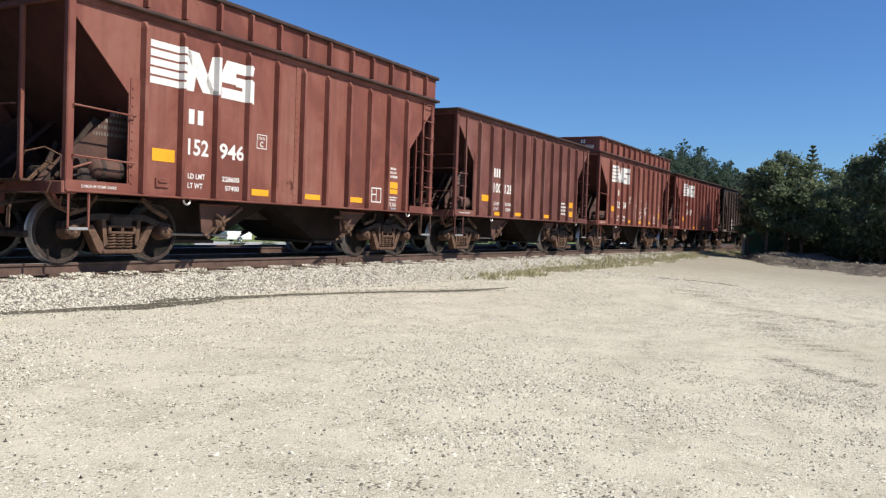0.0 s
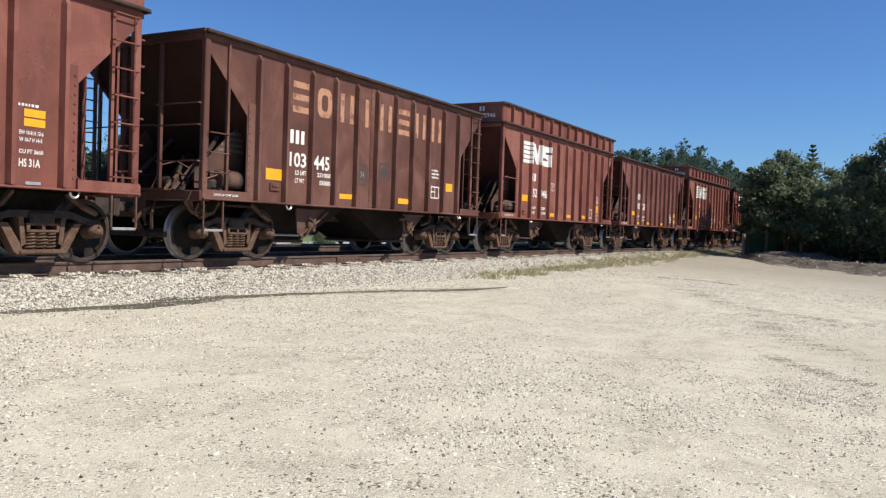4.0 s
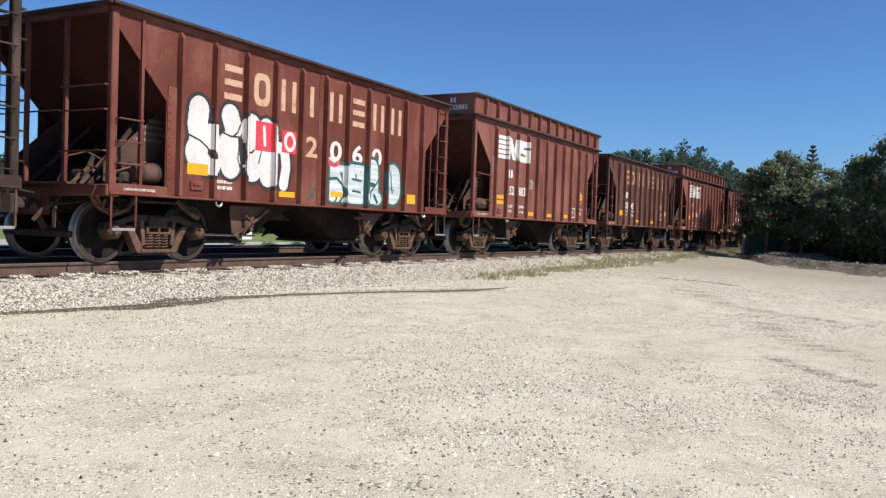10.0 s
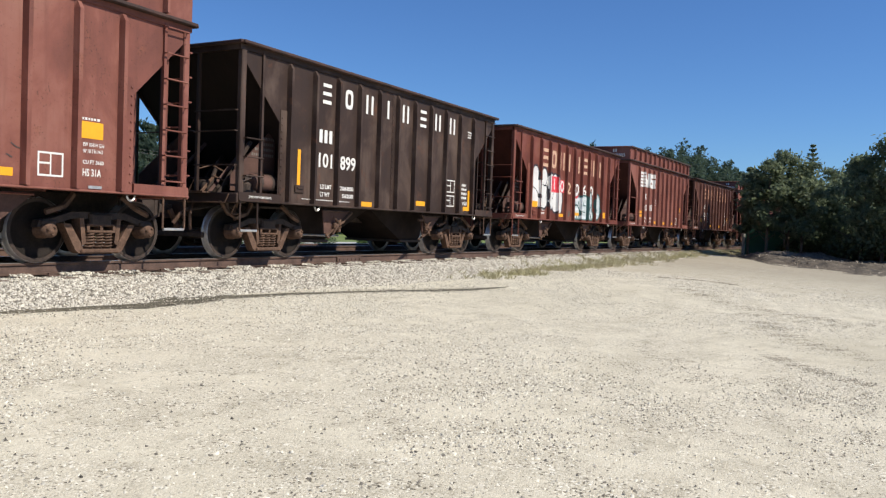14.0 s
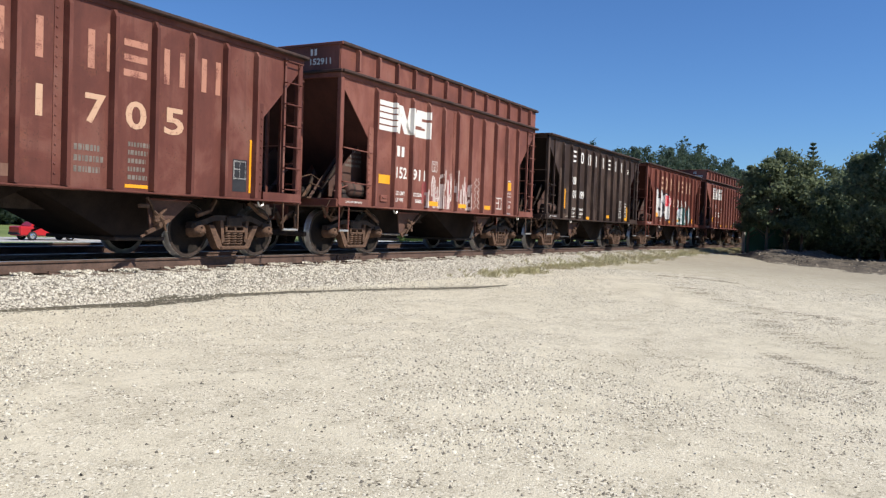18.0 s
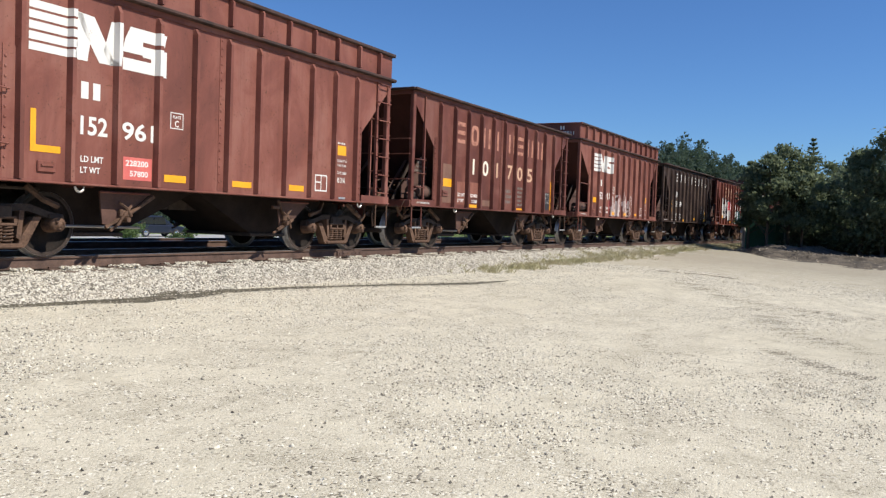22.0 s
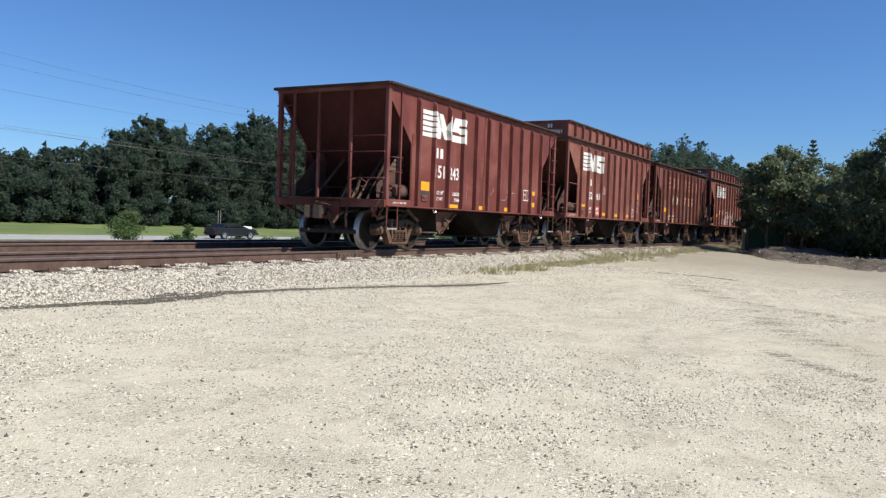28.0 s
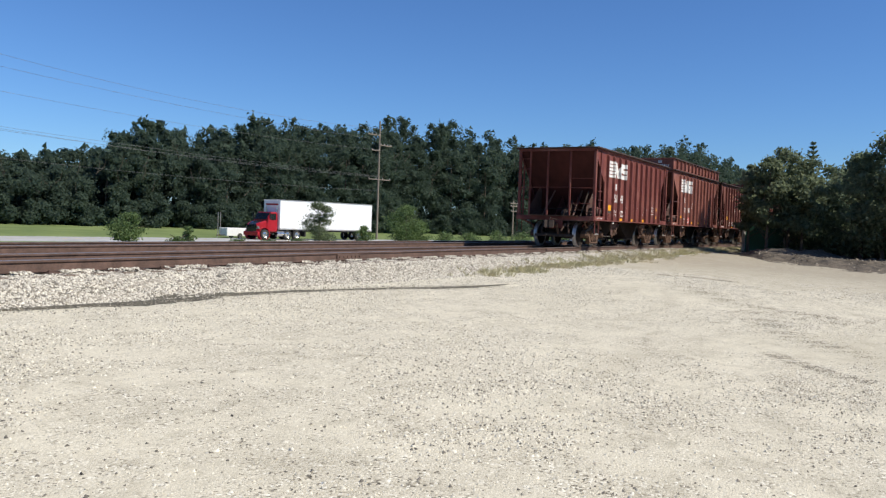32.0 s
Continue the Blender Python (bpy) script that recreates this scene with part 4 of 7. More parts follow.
    for c in (-3.65, 3.76):
        bol = part("bolster", Geo().box(c - 0.19, c + 0.19, -1.12, 1.12, 0.52, 0.72, 0.03).lathe([(0.70, 0.0), (0.70, 0.2), (0.78, 0.2), (0.78, 0)], (c, 0, 0), 16, axis="z"), STEEL_DARK, car)
        for k in (-1, 1):
            turn = pose(c, -1.0, 0) if k < 0 else pose(c, 1.0, 0, 0, 0, 180)
            fr = part("side_frame", CAPS["frame"], None, car, at=turn)
            part("spring", CAPS["spring"], None, fr)
            part("brake_hanger", Geo().tube([(0.62, 0.25, 0.95), (0.66, 0.25, 0.5), (0.6, 0.25, 0.4)], 0.03, 5), STEEL_DARK, fr)
            for q in (-1, 1):
                part("frame_brace", Geo().tube([(q * 0.42, -0.02, 0.98), (q * 0.62, -0.10, 0.80), (q * 0.88, -0.06, 0.71)], 0.045, 5), FRAME_STEEL, fr)
        for d in (-0.85, 0.85):
            ax = part("wheelset", Geo().tube([(0, -0.72, 0), (0, 0.72, 0)], 0.085, 12).tube([(0, -1.0, 0), (0, -0.72, 0)], 0.07, 10).tube([(0, 0.72, 0), (0, 1.0, 0)], 0.07, 10), STEEL_DARK, car, at=pose(c + d, 0, 0.457))
            for k in (-1, 1):
                turn = pose(0, -0.845, 0) if k < 0 else pose(0, 0.845, 0, 0, 0, 180)
                part("wheel", CAPS["wheel"], None, ax, "steel wheel with polished rim", at=turn)
                turn = pose(0, -1.0, 0) if k < 0 else pose(0, 1.0, 0, 0, 0, 180)
                part("bearing_cap", CAPS["bearing"], None, ax, at=turn)
    return car


# ---- lettering and patches on the car sides ----
TEXTS = {}
SKIN = 0.004
NUDGE = {}                          # metres by which a car's lettering stands off its usual place
PATCH_DARK = mottled("dark_overpaint", (0.035, 0.03, 0.028), (0.07, 0.055, 0.05), 4, 0.7)
PATCH_TAN = mottled("tan_primer_patch", (0.13, 0.065, 0.045), (0.20, 0.105, 0.075), 3, 0.75, stretch=(1, 1, 0.4))
PATCH_RUST = mottled("bright_rust_patch", (0.15, 0.050, 0.034), (0.25, 0.095, 0.064), 2.5, 0.8, stretch=(1, 1, 0.4))
STENCIL = mottled("dusty_stencil_paint", (0.11, 0.09, 0.075), (0.22, 0.19, 0.165), 6, 0.8)
PATCH_PINK = mottled("pink_stencil_patch", (0.50, 0.10, 0.09), (0.60, 0.15, 0.12), 4, 0.6)
SPRAY_WHITE = mottled("white_spray_paint", (0.50, 0.48, 0.46), (0.68, 0.66, 0.63), 2.5, 0.6, stretch=(1, 1, 0.5))
SPRAY_SILVER = mottled("silver_spray_paint", (0.36, 0.40, 0.41), (0.72, 0.75, 0.74), 2.2, 0.45, 0.1, 0.1, (0.5, 1, 9))
SPRAY_TEAL = mottled("dark_teal_spray_paint", (0.015, 0.06, 0.06), (0.04, 0.11, 0.10), 3, 0.5)
SPRAY_RED = mottled("red_spray_paint", (0.52, 0.03, 0.045), (0.66, 0.06, 0.08), 3, 0.5)
SPRAY_BLACK = mottled("black_spray_paint", (0.012, 0.012, 0.014), (0.03, 0.028, 0.03), 3, 0.5)
TAN_PAINT = worn_paint("tan_lettering", (0.52, 0.325, 0.215), 0.55)
CREAM_PAINT = worn_paint("cream_lettering", (0.72, 0.64, 0.52), 0.57)


def text_mesh(word, mat):
    """The built-in font's outline of a word as a flat mesh that fills a unit square, standing upright and facing -y."""
    key = (word, mat.name)
    if key not in TEXTS:
        cu = bpy.data.curves.new("word", "FONT")
        cu.body = word
        cu.resolution_u = 3
        cu.offset = 0.022
        ob = new("word", cu)
        me = bpy.data.meshes.new_from_object(ob.evaluated_get(bpy.context.evaluated_depsgraph_get()))
        bpy.data.objects.remove(ob)
        co = np.empty(len(me.vertices) * 3)
        me.vertices.foreach_get("co", co)
        co = co.reshape(-1, 3)
        lo, hi = co.min(0), co.max(0)
        co = (co - lo) / np.maximum(hi - lo, 1e-6)
        me.vertices.foreach_set("co", np.stack([co[:, 0], co[:, 0] * 0, co[:, 1]], -1).ravel())
        me.materials.clear()
        me.materials.append(mat)
        me.update()
        TEXTS[key] = me
    return TEXTS[key]


def write(car, word, u0, u1, z0, z1, mat=None, name="number"):
    ob = part(name, text_mesh(word, mat or WHITE_PAINT), None, car, "white painted number" if name == "number" else "small white stencilled words")
    if name in ("weight_line", "clearance_line"):
        tagged(ob, kind="stuff")
    ob.location, ob.scale = (u0 + NUDGE.get(car.name, 0.0), -HALF - SKIN, z0), (u1 - u0, 1, z1 - z0)
    return ob


def flat(car, name, polys, mat, label="", lift=SKIN):
    g = Geo()
    for p in polys:
        area = sum(p[i][0] * p[(i + 1) % len(p)][1] - p[(i + 1) % len(p)][0] * p[i][1] for i in range(len(p)))
        q = p if area > 0 else p[::-1]
        g.add([(u + NUDGE.get(car.name, 0.0), -HALF - lift, z) for u, z in q], [tuple(range(len(q)))])
    return part(name, g, mat, car, label)


def rect(u0, u1, z0, z1):
    return [(u0, z0), (u1, z0), (u1, z1), (u0, z1)]


def drape_polys(car, name, polys, mat, label):
    """Convex painted shapes that follow the side out over its ribs."""
    g, d = Geo(), NUDGE.get(car.name, 0.0)

    def span(p, u):
        zs = []
        for (ua, za), (ub, zb) in zip(p, p[1:] + p[:1]):
            if min(ua, ub) - 1e-6 <= u <= max(ua, ub) + 1e-6:
                zs += [za, zb] if abs(ub - ua) < 1e-6 else [za + (zb - za) * (u - ua) / (ub - ua)]
        return min(zs), max(zs)
    for p in polys:
        lo, hi = min(q[0] for q in p), max(q[0] for q in p)
        cuts = sorted({lo, hi, *(q[0] for q in p), *(r + k - d for r in RIBS for k in (-0.055, -0.03, 0.03, 0.055) if lo < r + k - d < hi)})
        for a, b in zip(cuts, cuts[1:]):
            if b - a < 1e-4:
                continue
            (z0, z1), (z2, z3) = span(p, a + 1e-5), span(p, b - 1e-5)
            ya, yb = (-HALF - SKIN - rib_depth(w + d) for w in (a + 1e-5, b - 1e-5))
            g.add([(a + d, ya, z0), (b + d, yb, z2), (b + d, yb, z3), (a + d, ya, z1)], [(0, 1, 2, 3)])
    return part(name, g, mat, car, label)


def emblem(car, u0, u1, z0, z1):
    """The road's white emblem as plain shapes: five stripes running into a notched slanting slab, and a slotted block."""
    w, h = u1 - u0, z1 - z0
    put = lambda pts: [(u0 + a * w, z0 + b * h) for a, b in pts]
    for i in range(5):
        zt = 1.0 - i * 0.21
        e = (0.30, 0.31, 0.30, 0.29, 0.28)[i]
        drape_polys(car, "emblem_stripe", [put([(0, zt - 0.16), (e, zt - 0.16), (e, zt), (0, zt)])], WHITE_PAINT, "white emblem stripe")
    slab = [[(0.27, 0.0), (0.385, 0.0), (0.405, 0.46), (0.35, 0.97), (0.30, 1.0)], [(0.30, 1.0), (0.43, 0.97), (0.595, 0.02), (0.47, 0.02), (0.36, 0.60)], [(0.50, 0.30), (0.545, 0.02), (0.60, 0.02), (0.635, 0.97), (0.555, 0.97)]]
    for p in slab:
        drape_polys(car, "emblem_slab", [put(p)], WHITE_PAINT, "white notched emblem slab")
    block = [[(0.66, 0.70), (0.98, 0.70), (1.0, 0.98), (0.70, 0.98)], [(0.64, 0.40), (0.80, 0.40), (0.80, 0.70), (0.66, 0.70)], [(0.80, 0.36), (1.0, 0.36), (1.0, 0.60), (0.80, 0.60)], [(0.87, 0.0), (1.0, 0.0), (1.0, 0.36), (0.87, 0.36)], [(0.62, 0.0), (0.87, 0.0), (0.87, 0.27), (0.64, 0.27)]]
    for p in block:
        drape_polys(car, "emblem_block", [put(p)], WHITE_PAINT, "white slotted emblem block")


def plain_shape(kind, u0, u1, z0, z1, t):
    """A plain painted shape of a letter's size: a stack of bars, a ring, a pair of uprights or one upright."""
    if kind == "stack":
        h = t * 0.9
        return [rect(u0, u1, z, z + h) for z in (z0, (z0 + z1 - h) / 2, z1 - h)]
    if kind == "ring":
        cu, cz, ru, rz = (u0 + u1) / 2, (z0 + z1) / 2, (u1 - u0) / 2, (z1 - z0) / 2
        ring = lambda k, i: (cu + (ru - k) * math.copysign(abs(math.cos(i * math.pi / 10)) ** 0.6, math.cos(i * math.pi / 10)), cz + (rz - k) * math.copysign(abs(math.sin(i * math.pi / 10)) ** 0.6, math.sin(i * math.pi / 10)))
        return [[ring(t, i), ring(0, i), ring(0, i + 1), ring(t, i + 1)] for i in range(20)]
    if kind == "upright":
        m = (u0 + u1) / 2
        return [rect(m - t / 2, m + t / 2, z0, z1)]
    return [rect(u0, u0 + t, z0, z1), rect(u1 - t, u1, z0, z1)]


NAME_SHAPES = ("stack", "ring", "pair", "upright", "pair", "stack", "pair", "pair")


def name_blocks(car, starts, w, z0, z1, mat, thick=0.28):
    """The old road's name as plain shapes of the letters' size."""
    for u, kind in zip(starts, NAME_SHAPES):
        flat(car, "name_block", plain_shape(kind, u, u + w, z0, z1, w * thick), mat, "worn painted shape of a lost name")


def marks(car, n, u0, u1, z0, z1, mat=None):
    """The owner's initials as plain upright blocks."""
    w = (u1 - u0) / n
    for i in range(n):
        flat(car, "initial_block", [rect(u0 + i * w, u0 + (i + 0.62) * w, z0, z1)], mat or WHITE_PAINT)


def fine_print(car, u0, u1, z0, z1, rows, seed=1, mat=None):
    """Stencilled lines too small to read, as rows of short bars."""
    rng, polys = random.Random(seed), []
    h = (z1 - z0) / rows
    for i in range(rows):
        u = u0
        end = u1 - rng.uniform(0, 0.25) * (u1 - u0)
        while u < end:
            w = rng.uniform(0.02, 0.06)
            polys.append(rect(u, min(u + w, end), z0 + i * h, z0 + (i + 0.55) * h))
            u += w + 0.018
    tagged(flat(car, "fine_print", polys, mat or WHITE_PAINT, "rows of small white stencilled print"), kind="stuff")


def outline_box(car, u0, u1, z0, z1, t=0.025, name="label_box", cross=True):
    rs = [rect(u0, u1, z0, z0 + t), rect(u0, u1, z1 - t, z1), rect(u0, u0 + t, z0 + t, z1 - t), rect(u1 - t, u1, z0 + t, z1 - t)]
    if cross:
        m = (u0 + u1) / 2
        rs += [rect(m - t * 0.4, m + t * 0.4, z0 + t, z1 - t), rect(u0 + t, m, (z0 + z1) / 2, (z0 + z1) / 2 + t)]
    flat(car, name, rs, WHITE_PAINT, "white outlined inspection box")


def yellow(car, *rects):
    for r in rects:
        flat(car, "reflector", [rect(*r)], YELLOW, "yellow reflective strip", 0.006)


def jack_box(car, u=-3.30, z=1.22):
    g = Geo().box(u - 0.13, u + 0.13, -HALF - 0.03, -HALF - 0.001, z - 0.07, z + 0.08, 0.01)
    g.box(u - 0.09, u + 0.09, -HALF - 0.05, -HALF - 0.03, z + 0.01, z + 0.035)
    part("card_holder", g, PAINT, car)


def weights(car, u0, u1, z, a, b, w0, w1, size=0.085):
    write(car, "LD LMT", u0, u1, z + 0.15, z + 0.15 + size, name="weight_line")
    write(car, "LT WT", u0, u1 - 0.05, z, z + size, name="weight_line")
    write(car, a, w0, w1, z + 0.15, z + 0.15 + size, name="weight_line")
    write(car, b, w0 + 0.08, w1, z, z + size, name="weight_line")


def blob(cu, cz, ru, rz, rng, lobes=3, n=26, wob=0.16):
    ph = rng.uniform(0, 6.28)
    return [(cu + ru * math.cos(a) * (1 + wob * math.sin(lobes * a + ph)), cz + rz * math.sin(a) * (1 + wob * math.cos(lobes * a + ph))) for a in [i * 2 * math.pi / n for i in range(n)]]


SPRAY_PALE = mottled("faded_white_spray_paint", (0.36, 0.27, 0.24), (0.62, 0.54, 0.50), 3, 0.6, stretch=(2, 1, 0.5))
SPRAY_DULL = mottled("faded_red_spray_paint", (0.24, 0.05, 0.05), (0.34, 0.08, 0.08), 3, 0.6)
SMEARS = ((-1.20, -0.72, 1.25, 2.0, 26), (-0.52, 0.10, 1.25, 2.05, 34), (0.30, 0.80, 1.3, 1.95, 22), (-1.62, -1.46, 1.4, 1.75, 4))
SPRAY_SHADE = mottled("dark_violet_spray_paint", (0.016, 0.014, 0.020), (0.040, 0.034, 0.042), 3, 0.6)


def rib_depth(u):
    """How far the side stands out at a place along the car, over its ribs."""
    d = min(abs(u - r) for r in RIBS)
    return 0.095 if d < 0.03 else 0.095 * max(0.0, 0.055 - d) / 0.025


def drape(car, name, strokes, mats, labels, step=0.014):
    """Spray paint that follows the ribs. Each stroke is (colour, radius, points) or (colour, box, None); later ones cover earlier ones."""
    us = [u for c, r, p in strokes for u in ([r[0], r[1]] if p is None else [q[0] - r for q in p] + [q[0] + r for q in p])]
    zs = np.arange(1.09, 3.0, 0.006)
    geos = [Geo() for m in mats]
    cols = np.arange(min(us), max(us), step)
    for u in cols:
        col = np.full(len(zs), -1)
        for c, r, p in strokes:
            if p is None:
                if r[0] <= u <= r[1]:
                    col[(zs > r[2]) & (zs < r[3])] = c
                continue
            for (ua, za), (ub, zb) in zip(p, p[1:]):
                du, dz = ub - ua, zb - za
                t = np.clip(((u - ua) * du + (zs - za) * dz) / (du * du + dz * dz), 0, 1)
                col[np.hypot(u - ua - t * du, zs - za - t * dz) < r] = c
        cut = np.flatnonzero(np.diff(col)) + 1
        y0, y1 = -HALF - 0.005 - rib_depth(u), -HALF - 0.005 - rib_depth(u + step)
        for a, b in zip(np.r_[0, cut], np.r_[cut, len(zs)]):
            if col[a] >= 0:
                z0, z1 = float(zs[a]), float(zs[min(b, len(zs) - 1)])
                geos[col[a]].add([(u, y0, z0), (u + step, y1, z0), (u + step, y1, z1), (u, y0, z1)], [(0, 1, 2, 3)])
    for g, m, t in zip(geos, mats, labels):
        if g.f:
            part(name, g, m, car, t)


def scrawl(car, u0, u1, z0, z1, mat, n, seed, r=0.02, name="spray_scrawl"):
    """Loose spray-can strokes."""
    rng = random.Random(seed)
    polys = []
    for i in range(n):
        u, z = rng.uniform(u0, u1), rng.uniform(z0, z1)
        a = rng.choice((rng.uniform(1.1, 2.0), rng.uniform(-0.5, 0.5), rng.uniform(0, 3.1)))
        for j in range(rng.randint(5, 10)):
            nu, nz = u + 0.09 * math.cos(a), z + 0.11 * math.sin(a)
            if not (u0 < nu < u1 and z0 < nz < z1):
                break
            d = Vector((nz - z, -(nu - u))).normalized() * r
            polys.append([(u + d.x, z + d.y), (nu + d.x, nz + d.y), (nu - d.x, nz - d.y), (u - d.x, z - d.y)])
            u, z = nu, nz
            a += rng.uniform(-0.5, 0.5)
    flat(car, name, polys, mat, "loose spray-paint strokes", 0.005)


def dress_tall(car, number, variant):
    emblem(car, -3.52, -1.26, 2.70, 3.34)
    marks(car, 2, -2.74, -2.36, 2.19, 2.42)
    write(car, number[:3], -2.74, -2.30, 1.70, 1.96)
    write(car, number[3:], -2.05, -1.47, 1.70, 1.96)
    outline_box(car, -1.16, -0.90, 1.96, 2.21, 0.014, "plate_box", False)
    write(car, "PLATE", -1.11, -0.95, 2.12, 2.165, name="plate_line")
    write(car, "C", -1.07, -0.99, 1.99, 2.09, name="plate_line")
    low = variant.get("weights", ("228600", "57400"))
    if variant.get("pink"):
        flat(car, "stencil_patch", [rect(-2.02, -1.50, 1.13, 1.46)], PATCH_PINK, "fresh pink stencil patch", 0.003)
    weights(car, -2.73, -2.36, 1.18, low[0], low[1], -1.98, -1.57)
    yellow(car, *variant["yel"], (-1.26, -0.82, 1.14, 1.25), (0.21, 0.68, 1.14, 1.24), (1.69, 2.12, 1.15, 1.255), *variant["yr"])
    outline_box(car, 2.46, 2.84, 1.18, 1.50)
    if "words" in variant:
        z = variant["words"]
        for word, u1, dz, h in (("EW 10-8 H 12-6", 3.48, -0.09, 0.055), ("W 10-7 H 14-3", 3.46, -0.18, 0.055), ("CU FT 3660", 3.48, -0.33, 0.055), ("HS 31A", 3.44, -0.50, 0.105)):
            write(car, word, 3.14, u1, z + dz, z + dz + h, name="clearance_line")
        fine_print(car, 3.12, 3.42, z + 0.27, z + 0.33, 1, 4)
    else:
        fine_print(car, 3.12, 3.50, 1.75, 2.02, 3, 4)
        fine_print(car, 3.12, 3.50, 1.25, 1.36, 2, 5)
        write(car, "HS 31A", 3.12, 3.46, 1.12, 1.21, name="clearance_line")
    part("consolidated_plate", Geo().box(3.18, 3.40, -HALF - 0.012, -HALF - 0.001, 1.055, 1.095), BARE_STEEL, car)
    fine_print(car, -3.62, -3.58, 1.3, 1.75, 6, 6)
    jack_box(car)
    # the number again on the extension's end, as seen above the next car
    ob = part("end_number", text_mesh(number, WHITE_PAINT), None, car, "white painted number on the end")
    ob.matrix_basis = pose(-5.026, -0.80, 3.83, 0, 0, -90) @ Matrix.Diagonal((0.52, 1, 0.13, 1))
    initials = Geo()
    for kind, y in (("upright", -0.80), ("upright", -0.90)):
        for p in plain_shape(kind, 0.0, 0.07, 4.02, 4.15, 0.06):
            initials.add([(-5.026, y - q[0], q[1]) for q in p], [(0, 1, 2, 3)])
    part("end_initials", initials, WHITE_PAINT, car)


def dress_cars(cars):
    c = [x[0] for x in cars]
    for i, du in enumerate((0.0, 0.0, -0.05, -0.05, -0.05, -0.07, -0.05, 0.08, 0.25, -0.05, 0.14, -0.05, 0.10)):
        NUDGE[c[i].name] = du
    std = dict(yel=[(-3.45, -3.01, 1.55, 1.74)], yr=[(3.12, 3.50, 1.52, 1.66), (3.12, 3.50, 1.40, 1.50)])
    # brake-test stencils on the web plates under the slope sheets
    for i, car in enumerate(c):
        rng, g = random.Random(i), Geo()
        for row in range(4):
            u, z = -3.98 - 0.09 * (3 - row) + rng.uniform(0, 0.05), 1.86 + 0.10 * row
            while u < -3.66:
                w = rng.uniform(0.02, 0.05)
                g.add([(u, -1.158, z), (u + w, -1.158, z), (u + w, -1.158, z + 0.05), (u, -1.158, z + 0.05)], [(0, 1, 2, 3)])
                u += w + 0.02
        tagged(part("fine_print", g, STENCIL, car, "rows of small stencilled print"), kind="stuff")
        ob = write(car, "2 INCH HF COMP SHOES", -4.74, -4.16, 1.075, 1.115, name="sill_line")
        ob.location = (-4.74, -HALF - 0.049, 1.075)
    # head of the train
    fine_print(c[0], -2.7, -1.5, 1.2, 1.9, 3, 11)
    emblem(c[1], -3.56, -1.31, 2.71, 3.33)
    marks(c[1], 2, -2.8, -2.4, 2.22, 2.46)
    write(c[1], "151", -2.8, -2.3, 1.76, 2.04)
    write(c[1], "187", -2.05, -1.5, 1.76, 2.04)
    yellow(c[1], (-3.5, -3.1, 1.45, 1.64), (-1.2, -0.75, 1.08, 1.18), (1.05, 1.5, 1.1, 1.2))
    scrawl(c[1], 0.5, 3.2, 1.15, 1.9, SPRAY_WHITE, 14, 3, 0.018)
    dress_tall(c[2], "152534", std)
    scrawl(c[2], -0.6, 1.5, 1.2, 2.2, SPRAY_WHITE, 16, 9, 0.014)
    marks(c[3], 3, -2.65, -2.2, 2.14, 2.38)
    write(c[3], "100", -2.65, -2.15, 1.71, 1.98)
    write(c[3], "128", -1.92, -1.4, 1.71, 1.98)
    weights(c[3], -2.6, -2.25, 1.22, "231000", "55000", -1.9, -1.45)
    yellow(c[3], (-3.37, -2.95, 1.45, 1.62), (-2.55, -2.15, 1.08, 1.18), (-1.16, -0.73, 1.10, 1.20), (1.06, 1.5, 1.10, 1.20), (3.2, 3.6, 1.2, 1.38), (3.2, 3.6, 1.5, 1.68))
    fine_print(c[3], 2.5, 3.0, 1.25, 1.7, 4, 12)
    # cars that pass close by
    dress_tall(c[4], "152946", std)
    scrawl(c[4], -0.62, -0.1, 1.12, 1.5, PATCH_RUST, 9, 5, 0.03)
    name_blocks(c[5], [-2.68, -1.95, -1.21, -0.50, 0.23, 0.98, 1.72, 2.47], 0.46, 2.72, 3.29, FADED_ORANGE)
    marks(c[5], 3, -2.73, -2.26, 2.14, 2.39)
    write(c[5], "103", -2.73, -2.25, 1.71, 1.98)
    write(c[5], "445", -2.02, -1.52, 1.71, 1.98)
    weights(c[5], -2.56, -2.24, 1.42, "231000", "55000", -1.90, -1.47)
    yellow(c[5], (-3.37, -2.93, 1.43, 1.63), (-1.16, -0.73, 1.19, 1.29), (1.06, 1.51, 1.18, 1.30), (3.26, 3.60, 1.57, 1.77))
    flat(c[5], "sprayed_ring", plain_shape("ring", -0.60, -0.17, 1.50, 1.95, 0.035), PATCH_DARK, "dark sprayed ring")
    flat(c[5], "overpaint", [blob(-0.385, 1.72, 0.14, 0.12, random.Random(2))], PATCH_DARK, "dark overpainted patch with chalked number")
    write(c[5], "34", -0.46, -0.31, 1.66, 1.79, STENCIL, "chalk_number").location.y = -HALF - 0.007
    flat(c[5], "sprayed_square", [rect(0.27, 0.67, 1.63, 1.665), rect(0.27, 0.67, 1.995, 2.03), rect(0.27, 0.305, 1.665, 1.995), rect(0.635, 0.67, 1.665, 1.995)], PATCH_DARK, "dark sprayed square outline")
    flat(c[5], "overpaint", [blob(0.47, 1.83, 0.14, 0.10, random.Random(4))], PATCH_DARK, "dark overpainted patch")
    outline_box(c[5], 2.53, 2.92, 1.37, 1.66)
    fine_print(c[5], 2.55, 2.9, 1.85, 2.1, 3, 13)
    jack_box(c[5], -3.2, 1.3)
